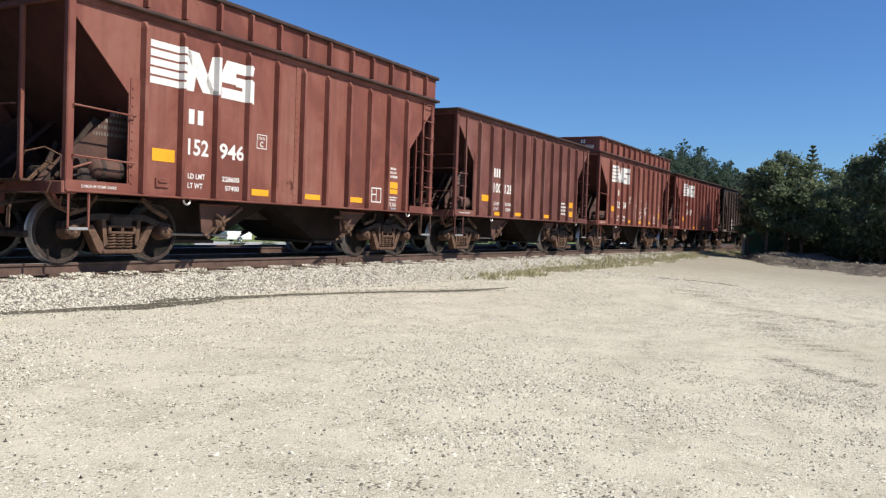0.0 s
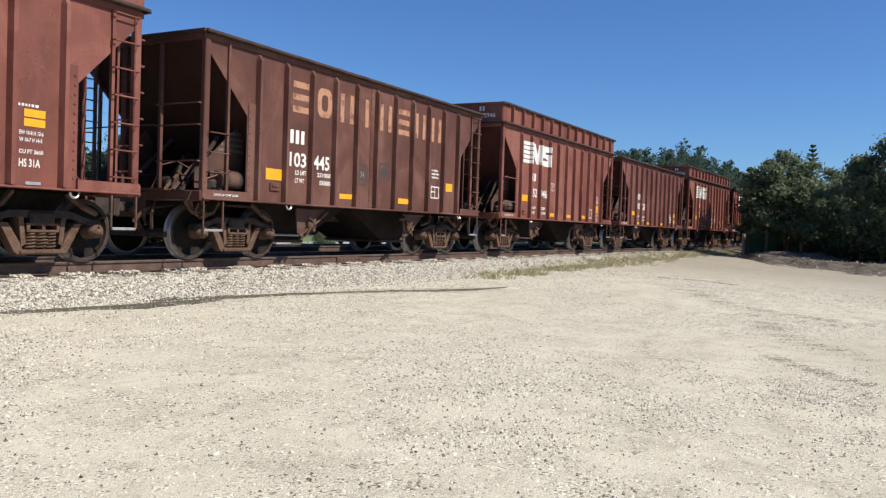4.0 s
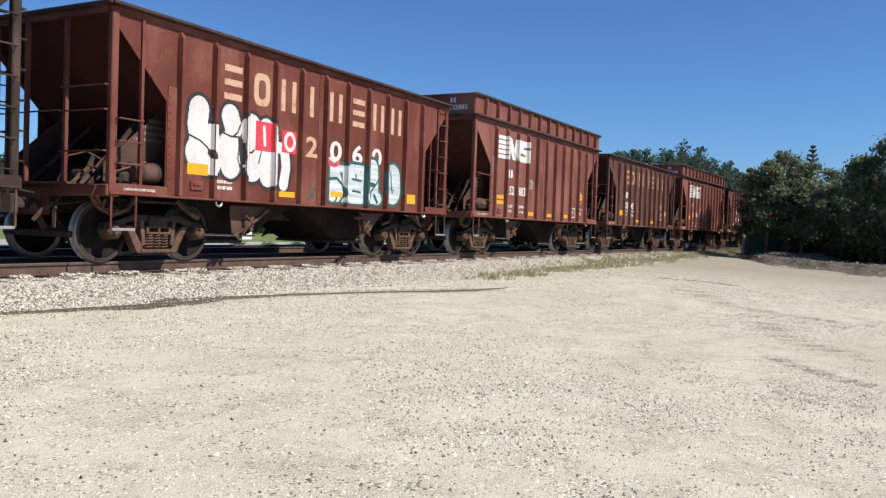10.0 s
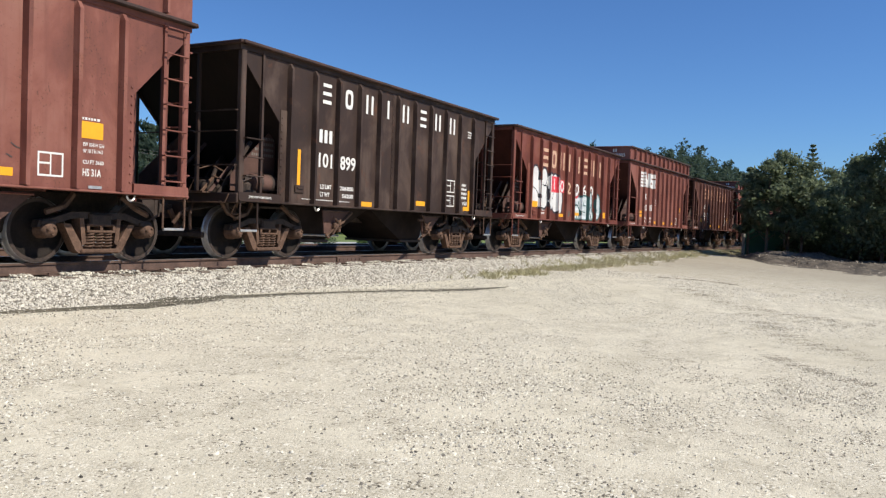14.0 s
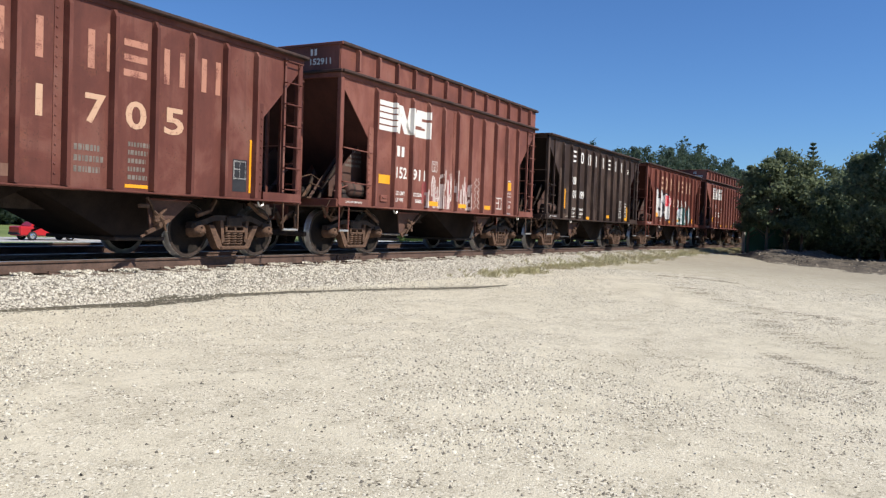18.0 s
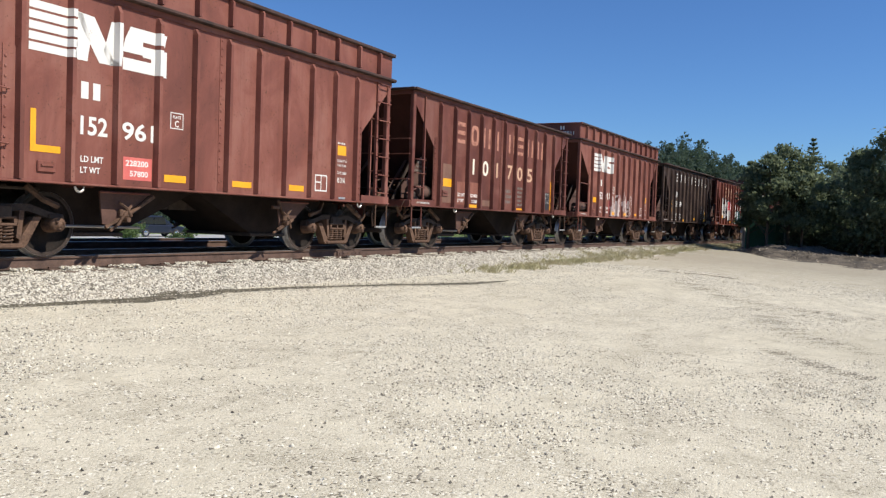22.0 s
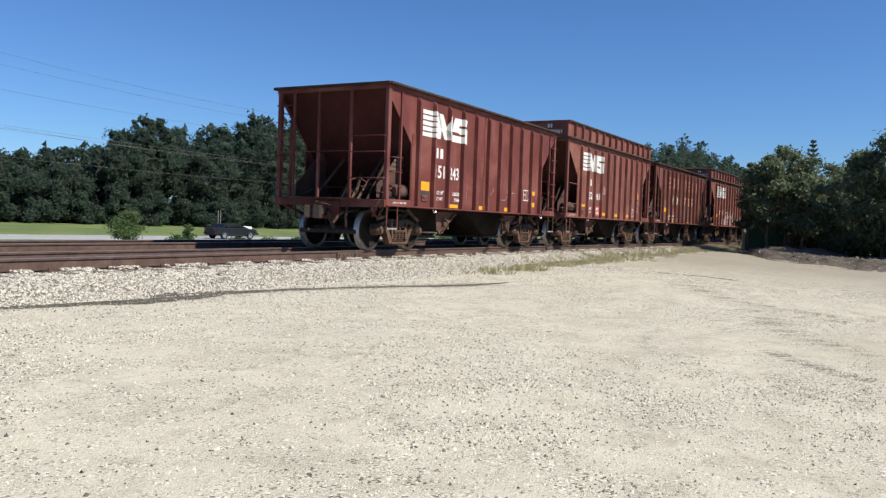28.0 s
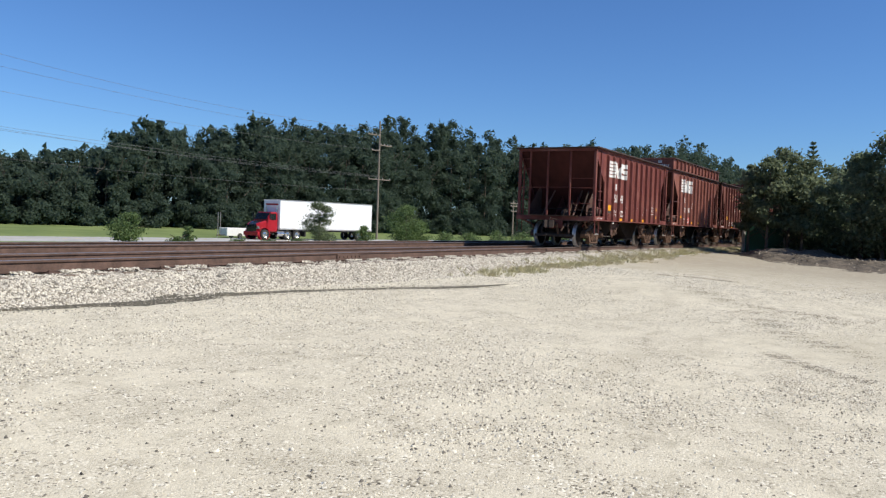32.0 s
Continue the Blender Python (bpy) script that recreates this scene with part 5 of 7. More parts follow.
    dress_tall(c[6], "152883", dict(yel=[(-3.45, -3.0, 1.56, 1.66), (-3.45, -3.0, 1.41, 1.51)], yr=[(3.2, 3.5, 1.92, 2.02), (3.2, 3.5, 1.80, 1.90)], weights=("228900", "57100"), words=1.78))
    # the painted-over car
    name_blocks(c[7], [-2.81, -2.10, -1.38, -0.70, 0.07, 0.86, 1.60, 2.31], 0.42, 2.70, 3.27, TAN_PAINT)
    for ch, a, b in (("2", -0.63, -0.28), ("0", 0.12, 0.51), ("6", 0.88, 1.25), ("0", 1.59, 1.98)):
        write(c[7], ch, a, b, 1.94, 2.33, TAN_PAINT if ch == "2" else WHITE_PAINT)
    # white bubble piece with a dark shadow line, two red stickers over it
    lobes = [(0.20, [(-3.28, 2.44), (-3.31, 2.2), (-3.26, 1.95)]), (0.26, [(-3.28, 1.76), (-3.10, 1.70)]), (0.18, [(-3.02, 2.05), (-2.97, 1.60)]), (0.19, [(-2.58, 2.42), (-2.50, 2.24)]),
             (0.22, [(-2.60, 1.95), (-2.55, 1.62)]), (0.24, [(-2.06, 2.28), (-1.98, 1.75), (-2.02, 1.62)]), (0.19, [(-1.68, 2.30), (-1.62, 1.50)]), (0.09, [(-1.50, 2.05), (-1.28, 2.02)]), (0.11, [(-1.17, 1.95), (-1.12, 1.70), (-1.18, 1.38)])]
    lines = [(0.016, [(-3.50, 2.02), (-3.25, 1.95), (-3.08, 1.85), (-3.02, 1.76)]), (0.016, [(-2.78, 2.14), (-2.55, 2.09), (-2.36, 2.10), (-2.28, 2.0)]), (0.016, [(-2.34, 2.30), (-2.40, 2.17), (-2.50, 2.10)]),
             (0.014, [(-2.36, 1.95), (-2.38, 1.72), (-2.28, 1.50)]), (0.016, [(-2.20, 1.90), (-2.05, 1.86), (-1.98, 1.92)]), (0.014, [(-1.78, 1.98), (-1.86, 1.70)]), (0.05, [(-3.03, 1.78), (-2.98, 1.72)])]
    ring = [(-1.03 + 0.13 * math.cos(a), 2.16 + 0.15 * math.sin(a)) for a in [i * math.pi / 8 for i in range(17)]]
    drape(c[7], "bubble_piece", [(0, r + 0.075, p) for r, p in lobes] + [(1, r + 0.012, p) for r, p in lobes] + [(0, r, p) for r, p in lines] + [(2, (-1.95, -1.52, 1.92, 2.44), None), (2, (-1.25, -0.85, 1.95, 2.36), None), (1, 0.035, [(-1.74, 2.34), (-1.71, 2.04)]), (1, 0.035, ring)],
          [SPRAY_SHADE, SPRAY_WHITE, SPRAY_RED], ["dark spray-paint shadow line", "white spray-paint bubble shapes", "bright red spray-paint blocks"])
    # silver piece with dark teal outlines
    lobes = [(0.07, [(0.28, 1.80), (0.72, 1.80), (0.72, 1.20), (0.28, 1.20), (0.28, 1.80)]), (0.16, [(0.40, 1.66), (0.55, 1.30)]), (0.06, [(0.93, 1.86), (1.33, 1.86), (1.33, 1.18), (0.93, 1.18), (0.93, 1.86)]), (0.17, [(1.10, 1.72), (1.14, 1.32)]),
             (0.20, [(1.72, 1.88), (1.76, 1.36)]), (0.13, [(1.58, 1.28), (1.95, 1.26)]), (0.30, [(2.52, 1.74), (2.54, 1.46)])]
    lines = [(0.030, [(0.24, 1.58), (0.45, 1.60), (0.64, 1.48), (0.70, 1.30), (0.58, 1.14)]), (0.022, [(0.40, 1.28), (0.46, 1.20), (0.40, 1.13)]), (0.024, [(0.98, 1.62), (1.30, 1.60)]), (0.024, [(1.0, 1.38), (1.28, 1.36)]), (0.024, [(1.12, 1.6), (1.10, 1.72)]),
             (0.05, [(1.60, 1.56), (1.78, 1.54)]), (0.024, [(1.92, 1.62), (1.68, 1.40), (1.62, 1.16)]), (0.04, [(1.80, 1.32), (1.92, 1.18)]), (0.022, [(2.44, 1.88), (2.46, 1.62), (2.52, 1.42)]), (0.012, [(2.40, 1.50), (2.60, 1.48)])]
    drape(c[7], "silver_piece", [(0, r + 0.07, p) for r, p in lobes] + [(1, r, p) for r, p in lobes] + [(0, r, p) for r, p in lines] + [(2, 0.035, [(0.14, 1.95), (0.22, 1.86), (0.36, 1.84), (0.50, 1.90)]), (3, 0.03, [(0.20, 1.98), (0.34, 1.92), (0.48, 1.98)])],
          [SPRAY_TEAL, SPRAY_SILVER, SPRAY_RED, SPRAY_WHITE], ["dark teal spray-paint outline", "silver spray-paint block shapes", "red spray-paint arc", "white spray-paint arc"])
    yellow(c[7], (-3.58, -3.13, 1.40, 1.58), (-1.37, -0.93, 1.15, 1.25), (0.17, 0.57, 1.23, 1.33), (3.07, 3.44, 1.21, 1.42))
    fine_print(c[7], -2.95, -2.45, 1.2, 1.4, 2, 15)
    scrawl(c[7], -0.6, 0.0, 1.15, 1.4, SPRAY_TEAL, 6, 6, 0.012)
    jack_box(c[7], -3.3, 1.22)
    # the dark car
    name_blocks(c[8], [-2.94, -2.21, -1.47, -0.75, -0.02, 0.77, 1.47, 2.21], 0.27, 3.0, 3.39, WHITE_PAINT)
    marks(c[8], 3, -3.02, -2.55, 2.24, 2.49)
    write(c[8], "101", -3.02, -2.59, 1.76, 2.04)
    write(c[8], "899", -2.32, -1.79, 1.76, 2.04)
    weights(c[8], -2.95, -2.59, 1.20, "206800", "56200", -2.31, -1.84)
    yellow(c[8], (-3.66, -3.57, 1.23, 2.04), (-1.54, -1.15, 1.06, 1.16), (0.68, 1.10, 1.16, 1.27), (3.30, 3.40, 1.22, 1.65), (3.05, 3.40, 1.12, 1.22))
    outline_box(c[8], 2.14, 2.56, 1.55, 1.86)
    outline_box(c[8], 2.14, 2.56, 1.20, 1.48)
    fine_print(c[8], 2.95, 3.25, 1.42, 1.85, 4, 16)
    write(c[8], "HS33", 3.02, 3.27, 1.26, 1.35, name="clearance_line")
    fine_print(c[8], 3.2, 3.6, 3.0, 3.2, 3, 17)
    fine_print(c[8], -3.5, -1.9, 1.12, 1.15, 1, 18)
    jack_box(c[8], -3.35, 1.3)
    dress_tall(c[9], "152911", dict(std, yr=[(3.10, 3.46, 1.74, 1.97)], weights=("225200", "58800"), words=1.72))
    rng, smear = random.Random(9), []
    for u0, u1, z0, z1, k in SMEARS:
        for i in range(k):
            u, z = rng.uniform(u0, u1), rng.uniform(z0, z1)
            d = rng.uniform(-0.05, 0.05)
            smear.append((1 if rng.random() < 0.16 else 0, rng.uniform(0.010, 0.034), [(u, z), (u + d, z - rng.uniform(0.08, 0.3)), (u + d + rng.uniform(-0.05, 0.05), max(1.1, z - 0.45))]))
    chain = [(1.12 + 0.06 * math.sin(i * 1.3), 1.95 - 0.035 * i) for i in range(24)]
    drape(c[9], "smeared_piece", smear + [(0, 0.010, chain), (0, 0.010, [(2.42 - u, z) for u, z in chain])], [SPRAY_PALE, SPRAY_DULL], ["pale smeared spray paint", "dull red smeared spray paint"])
    scrawl(c[9], 1.9, 2.3, 1.35, 1.65, PATCH_DARK, 6, 24, 0.008)
    # the patched car
    for r in ((-3.60, -3.10, 1.14, 2.10),):
        flat(c[10], "primer_patch", [rect(*r)], PATCH_TAN, "tan primer patch", 0.003)
    flat(c[10], "primer_patch", [rect(-2.85, -2.30, 1.12, 1.70)], PATCH_RUST, "scraped rusty patch", 0.003)
    flat(c[10], "primer_patch", [rect(-2.13, -1.62, 1.32, 1.72)], PATCH_RUST, "scraped rusty patch", 0.003)
    flat(c[10], "primer_patch", [rect(-1.38, -0.85, 1.12, 1.28)], PATCH_TAN, "tan primer patch", 0.003)
    name_blocks(c[10], [-2.91, -2.15, -1.44, -0.75, 0.19, 0.79, 1.53, 2.30], 0.42, 2.68, 3.21, worn_paint("flaking_pink_lettering", (0.40, 0.185, 0.125), 0.52, (0.15, 0.045, 0.032)), 0.26)
    for ch, a, b in (("1", -2.02, -1.92), ("0", -1.44, -1.08), ("1", -0.58, -0.48), ("7", 0.16, 0.50), ("0", 0.84, 1.22), ("5", 1.56, 1.95)):
        write(c[10], ch, a, b, 1.93, 2.34, CREAM_PAINT if a < -1 else TAN_PAINT)
    weights(c[10], -2.80, -2.42, 1.18, "231800", "51200", -2.10, -1.70)
    yellow(c[10], (-3.58, -3.15, 1.54, 1.74), (-2.14, -1.72, 1.06, 1.14), (0.85, 1.27, 1.08, 1.13), (3.46, 3.54, 1.13, 2.04))
    flat(c[10], "black_label", [rect(3.06, 3.40, 1.14, 1.68)], SPRAY_BLACK, "black inspection label")
    outline_box(c[10], 3.08, 3.38, 1.35, 1.66, 0.02)
    fine_print(c[10], 0.9, 1.3, 1.2, 1.8, 5, 25, STENCIL)
    fine_print(c[10], 0.0, 0.5, 1.25, 1.7, 3, 27, STENCIL)
    jack_box(c[10], -3.35, 1.36)
    dress_tall(c[11], "152961", dict(yel=[(-3.48, -3.40, 1.50, 1.96), (-3.48, -3.04, 1.41, 1.50)], yr=[(3.15, 3.45, 1.93, 2.12)], weights=("228200", "57800"), pink=True, words=1.88))
    # the last car
    emblem(c[12], -3.56, -1.31, 2.71, 3.33)
    marks(c[12], 2, -2.92, -2.45, 2.24, 2.48)
    write(c[12], "151", -2.92, -2.44, 1.76, 2.07)
    write(c[12], "243", -2.20, -1.70, 1.76, 2.07)
    weights(c[12], -2.8, -2.45, 1.22, "228200", "57300", -2.0, -1.6)
    yellow(c[12], (-3.56, -3.17, 1.43, 1.64), (-2.13, -1.70, 1.06, 1.15), (-0.5, -0.08, 1.06, 1.16), (1.1, 1.52, 1.06, 1.17), (2.98, 3.3, 1.60, 1.72), (2.98, 3.3, 1.25, 1.38))
    flat(c[12], "overpaint", [rect(-3.56, -3.17, 1.18, 1.42)], PATCH_DARK, "dark overpainted square")
    outline_box(c[12], 2.43, 2.82, 1.42, 1.74)
    scrawl(c[12], -1.3, 2.2, 1.3, 1.7, SPRAY_WHITE, 5, 31, 0.004)
    jack_box(c[12], -3.3, 1.24)


LABELS = ["dark brown steel open hopper car, weathered, on the rails", "mineral-red steel open hopper car with a white emblem", "mineral-red hopper car with raised sides and white emblem",
          "faded red-brown steel open hopper car with small lettering", "mineral-red hopper car with raised sides and numbered side", "brown hopper car with worn orange lettering and dark patches",
          "mineral-red raised-side hopper car with doubled yellow strips", "rust-red hopper car covered in white and silver graffiti", "dark brown hopper car with clean white lettering",
          "mineral-red raised-side hopper car with white scrawled graffiti", "patched rusty red hopper car with flaking lettering", "mineral-red raised-side hopper car with a pink stencil patch",
          "mineral-red steel open hopper car at the train's end"]


# ---- beyond the railway: road, field, woods ----
ROAD_A = radians(-11)
ROAD_DIR = Vector((math.cos(ROAD_A), math.sin(ROAD_A), 0))
ROAD_N = Vector((-math.sin(ROAD_A), math.cos(ROAD_A), 0))
ROAD_P = Vector((69, 51, 0))
ROAD_Z = -0.72


def road_at(along, across, z=0.0):
    """A place on the road: metres along it from the bend opposite, metres across it, metres over its surface."""
    p = ROAD_P + ROAD_DIR * along + ROAD_N * across
    return Vector((p.x, p.y, ROAD_Z + z))


def road_pose(along, across, turn=0.0, z=0.0):
    p = road_at(along, across, z)
    return pose(p.x, p.y, p.z, 0, 0, math.degrees(ROAD_A) + turn)


def build_road():
    g = Geo()
    a, b = -400, 400
    quad = lambda w0, w1, h, mat: g.add([road_at(a, w0, h), road_at(b, w0, h), road_at(b, w1, h), road_at(a, w1, h)], [(0, 1, 2, 3)], mat)
    quad(-5.6, 4.6, 0.0, 0)
    quad(-4.1, -3.95, 0.006, 1)
    quad(3.95, 4.1, 0.006, 1)
    quad(-0.16, -0.06, 0.006, 2)
    quad(0.06, 0.16, 0.006, 2)
    for w0, w1 in ((-5.6, -7.5), (4.6, 7.0)):
        g.add([road_at(a, w0, 0), road_at(b, w0, 0), road_at(b, w1, -0.25), road_at(a, w1, -0.25)], [(0, 1, 2, 3)] if w1 > w0 else [(3, 2, 1, 0)], 3)
    white = mottled("road_line_white", (0.6, 0.6, 0.58), (0.75, 0.75, 0.72), 2, 0.7, world_space=True)
    yel = mottled("road_line_yellow", (0.55, 0.38, 0.05), (0.65, 0.45, 0.08), 2, 0.7, world_space=True)
    tagged(new("road", g.mesh("road", [ASPHALT, white, yel, GRASS])), "pale worn two-lane road behind the railway", "road", kind="structure")


def crown_points(rng, n, base, height, spread, lumps=14, low=0.05, peak=0.45, fill=0.55, squat=0.8, lump=1.0, reach=0.75, feather=0.0):
    """Leaf places of an uneven crown: lumps of foliage stacked round an axis, wide at the given share of the height, with gaps between."""
    h = (np.arange(lumps) + rng.uniform(0, 1, lumps)) / lumps
    prof = np.where(h < peak, 0.72 + 0.28 * h / peak, np.sqrt(np.clip(1 - ((h - peak) / (1 - peak)) ** 2, 0, 1)))
    a = rng.uniform(0, 6.28, lumps) + np.arange(lumps) * 2.4
    rad = prof * spread * rng.uniform(0.15, reach, lumps)
    lr = lump * spread * rng.uniform(0.34, 0.58, lumps) * (0.55 + 0.45 * prof)
    lo, hi = height * low + lr.mean() * 0.5, height - lr * 0.75
    lc = np.stack([base[0] + rad * np.cos(a), base[1] + rad * np.sin(a), base[2] + lo + (hi - lo) * h], -1)
    which = rng.integers(0, lumps, n)
    e = rng.normal(size=(n, 3))
    e /= np.linalg.norm(e, axis=1)[:, None]
    r = rng.uniform(fill, 1.06, n) + feather * rng.uniform(0, 1, n) ** 4
    # small sprays stick out of each lump
    r *= 1 + 0.22 * np.sin(e[:, 0] * 9 + which) * np.sin(e[:, 1] * 8 + which * 2) * np.sin(e[:, 2] * 7)
    return lc[which] + e * (r * lr[which])[:, None] * np.array((1, 1, squat)), e


def build_woods():
    """The far wood behind the road: crowns of many leaf clumps down to the grass, with a ragged skyline."""
    rng = np.random.default_rng(21)
    pts, outs, sizes, trunks = [], [], [], Geo()
    # skyline as seen from the lot: rise per metre of distance, by the bearing along the road
    bearing = [-0.02, 0.416, 0.481, 0.517, 0.546, 0.565, 0.601, 0.644, 0.671, 0.691, 0.767, 0.854, 0.952, 1.075, 1.185, 1.253, 1.308, 1.448, 1.492, 1.908, 2.069, 2.416, 2.553, 2.811, 3.735]
    rise = [0.0692, 0.0672, 0.0711, 0.086, 0.0909, 0.1126, 0.1225, 0.1245, 0.1107, 0.1245, 0.1512, 0.1571, 0.167, 0.1789, 0.1986, 0.1996, 0.1838, 0.2016, 0.1848, 0.2194, 0.2421, 0.2806, 0.2698, 0.2549, 0.2372]
    core = []
    for row, step in enumerate((0, 3.5, 8)):
        a = -118.0
        while a < 250:
            back = float(np.interp(a, [-60, 50, 110, 170, 260], [36, 34, 22, 15, 13])) + step + rng.uniform(-2, 2)
            p = road_at(a, back)
            p.z = float(ground_z(p.x, p.y)) - 0.05
            h = 2 + 1.02 * float(np.interp((a + 58) / (back + 63.2), bearing, rise)) * (back + 63.2)
            tall = rng.random() < 0.12
            h *= (rng.uniform(0.99, 1.03) if tall else rng.uniform(0.88, 0.98)) * (0.82, 0.95, 1.0)[row]
            w = rng.uniform(3.4, 5.4) * (0.75 if tall else 1)
            seen = -30 < a < 240
            if row and not seen:
                a += 3.0
                continue
            n, lumps = int((4600, 3400, 2300)[row] * (1 if a < 70 else 0.55 if a < 120 else 0.35)) if seen else 900, int(h * 2.2)
            state = rng.bit_generator.state
            q, e = crown_points(rng, n, (p.x, p.y, p.z), h, w, lumps, 0.0 if row < 2 else 0.3, 0.45, 0.62, 0.62, 0.74, 0.9, 0.35)
            pts.append(q)
            outs.append(e)
            sizes.append(np.full(n, 0.17 if a < 70 else 0.24 if a < 120 else 0.32))
            rng.bit_generator.state = state
            # the same lumps once more, smaller and filled with broad dark clumps that close the crown
            q, e = crown_points(rng, n, (p.x, p.y, p.z), h, w, lumps, 0.0 if row < 2 else 0.3, 0.45, 0.62, 0.62, 0.74, 0.9, 0.35)
            inner = q - e * rng.uniform(0.5, 1.5, (n, 1))
            core.append(inner[:n // 6 if seen else n // 3])
            if row == 0:
                trunks.tube([(p.x, p.y, p.z - 0.3), (p.x + rng.uniform(-0.4, 0.4), p.y, p.z + h * 0.55), (p.x + rng.uniform(-0.8, 0.8), p.y, p.z + h * 0.85)], 0.17, 5, r_end=0.04)
                for i in range(2):
                    b, c = Vector((p.x, p.y - w * 0.8, p.z + h * rng.uniform(0.35, 0.85))), rng.uniform(-1.2, 1.2)
                    trunks.tube([b, b + Vector((c, -0.2, 0.9)), b + Vector((c * 1.2, -0.2, 1.7))], 0.04, 4, r_end=0.015)
                # saplings and brush fill the wood's foot
                for i in range(2):
                    q, e = crown_points(rng, 1100 if seen else 200, (p.x + rng.uniform(-2, 2), p.y - w * 0.8 + rng.uniform(-1, 1), p.z), rng.uniform(2.0, 4.6), rng.uniform(1.6, 2.6), 6, 0.0, 0.3, 0.8)
                    pts.append(q)
                    outs.append(e)
                    sizes.append(np.full(len(q), 0.17 if seen else 0.3))
                    core.append((q - e * 0.5)[:120])
            a += rng.uniform(2.0, 3.2)
    pts, outs = np.concatenate(pts), np.concatenate(outs)
    ok = pts[:, 2] > ROAD_Z
    v = leaf_quads(rng, pts[ok], np.concatenate(sizes)[ok], 0.3, outs[ok], 1.2, True)
    core = np.concatenate(core)
    core = core[core[:, 2] > ROAD_Z - 0.2]
    v = np.concatenate([v, leaf_quads(rng, core, 0.50, 0.1, three=True)])
    tagged(new("woods", quads_mesh("woods", v, 3, LEAF_WOODS)), "dense dark green mixed wood behind the road", "woods", kind="stuff")
    tagged(new("woods_trunks", trunks.mesh("woods_trunks", [BARK])), "grey trunks at the edge of the wood", "tree trunks", kind="stuff")


def build_tree(place, height, spread, rng, leaves=6500, size=0.10, mat=None, low=0.04, peak=0.5, lumps=20, fill=0.62, name="tree", label="dense dark green broadleaf tree at the lot's edge", group="trees beside the lot"):
    """A tree: tapered trunk with limbs, and a crown of many leaves in uneven lumps."""
    thing = tagged(new(name), label, "bush" if name == "bush" else "tree", group=group)
    thing.matrix_basis = pose(*place)
    g = Geo()
    lx, ly = rng.uniform(-0.3, 0.3, 2)
    g.tube([(0, 0, -0.2), (lx * 0.3, ly * 0.3, height * 0.25), (lx, ly, height * 0.55), (lx * 1.3, ly * 1.3, height * 0.85)], 0.035 * height ** 0.6, 8, r_end=0.015)
    for i in range(9):
        h, a, l = height * rng.uniform(0.12, 0.65), rng.uniform(0, 6.28), spread * rng.uniform(0.5, 0.9)
        b = Vector((lx * h / height, ly * h / height, h))
        g.tube([b, b + Vector((math.cos(a) * l * 0.5, math.sin(a) * l * 0.5, l * 0.3)), b + Vector((math.cos(a) * l, math.sin(a) * l, l * 0.55))], 0.03, 5, r_end=0.008)
    part("trunk", g, BARK, thing)
    q, e = crown_points(rng, leaves, (lx * 0.5, ly * 0.5, 0), height, spread, lumps, low, peak, fill, 0.5, 0.80 if name == "tree" else 1.0, 0.85 if name == "tree" else 0.75, 0.9)
    v = leaf_quads(rng, q, size, 0.5, e, 0.35)
    part("crown", quads_mesh("crown", v, 4, mat or LEAF_OAK), None, thing)
    return thing


def build_conifer(place, height, spread, rng):
    thing = tagged(new("conifer"), "slim dark conifer standing over the hedge trees", "tree", group="trees beside the lot")
    thing.matrix_basis = pose(*place)
    part("trunk", Geo().tube([(0, 0, -0.2), (0, 0, height)], 0.12, 8, r_end=0.015), BARK, thing)
    pts, outs = [], []
    for i in range(15):
        h = height * (0.42 + 0.57 * i / 14)
        l = spread * 1.9 * (1.03 - h / height) * rng.uniform(0.75, 1.15) + 0.06
        for k in range(5):
            a = i * 1.1 + k * 1.257 + rng.uniform(-0.2, 0.2)
            t = rng.uniform(0.05, 1, 70)[:, None]
            d = np.array((math.cos(a), math.sin(a), 0.45))
            pts.append(np.array((0, 0, h)) + d * l * t + rng.normal(0, 0.035, (70, 3)) * (1.3 - t))
            outs.append(np.repeat(d[None], 70, 0))
    v = leaf_quads(rng, np.concatenate(pts), 0.045, 0.2, np.concatenate(outs))
    part("crown", quads_mesh("crown", v, 4, LEAF_OAK), None, thing)


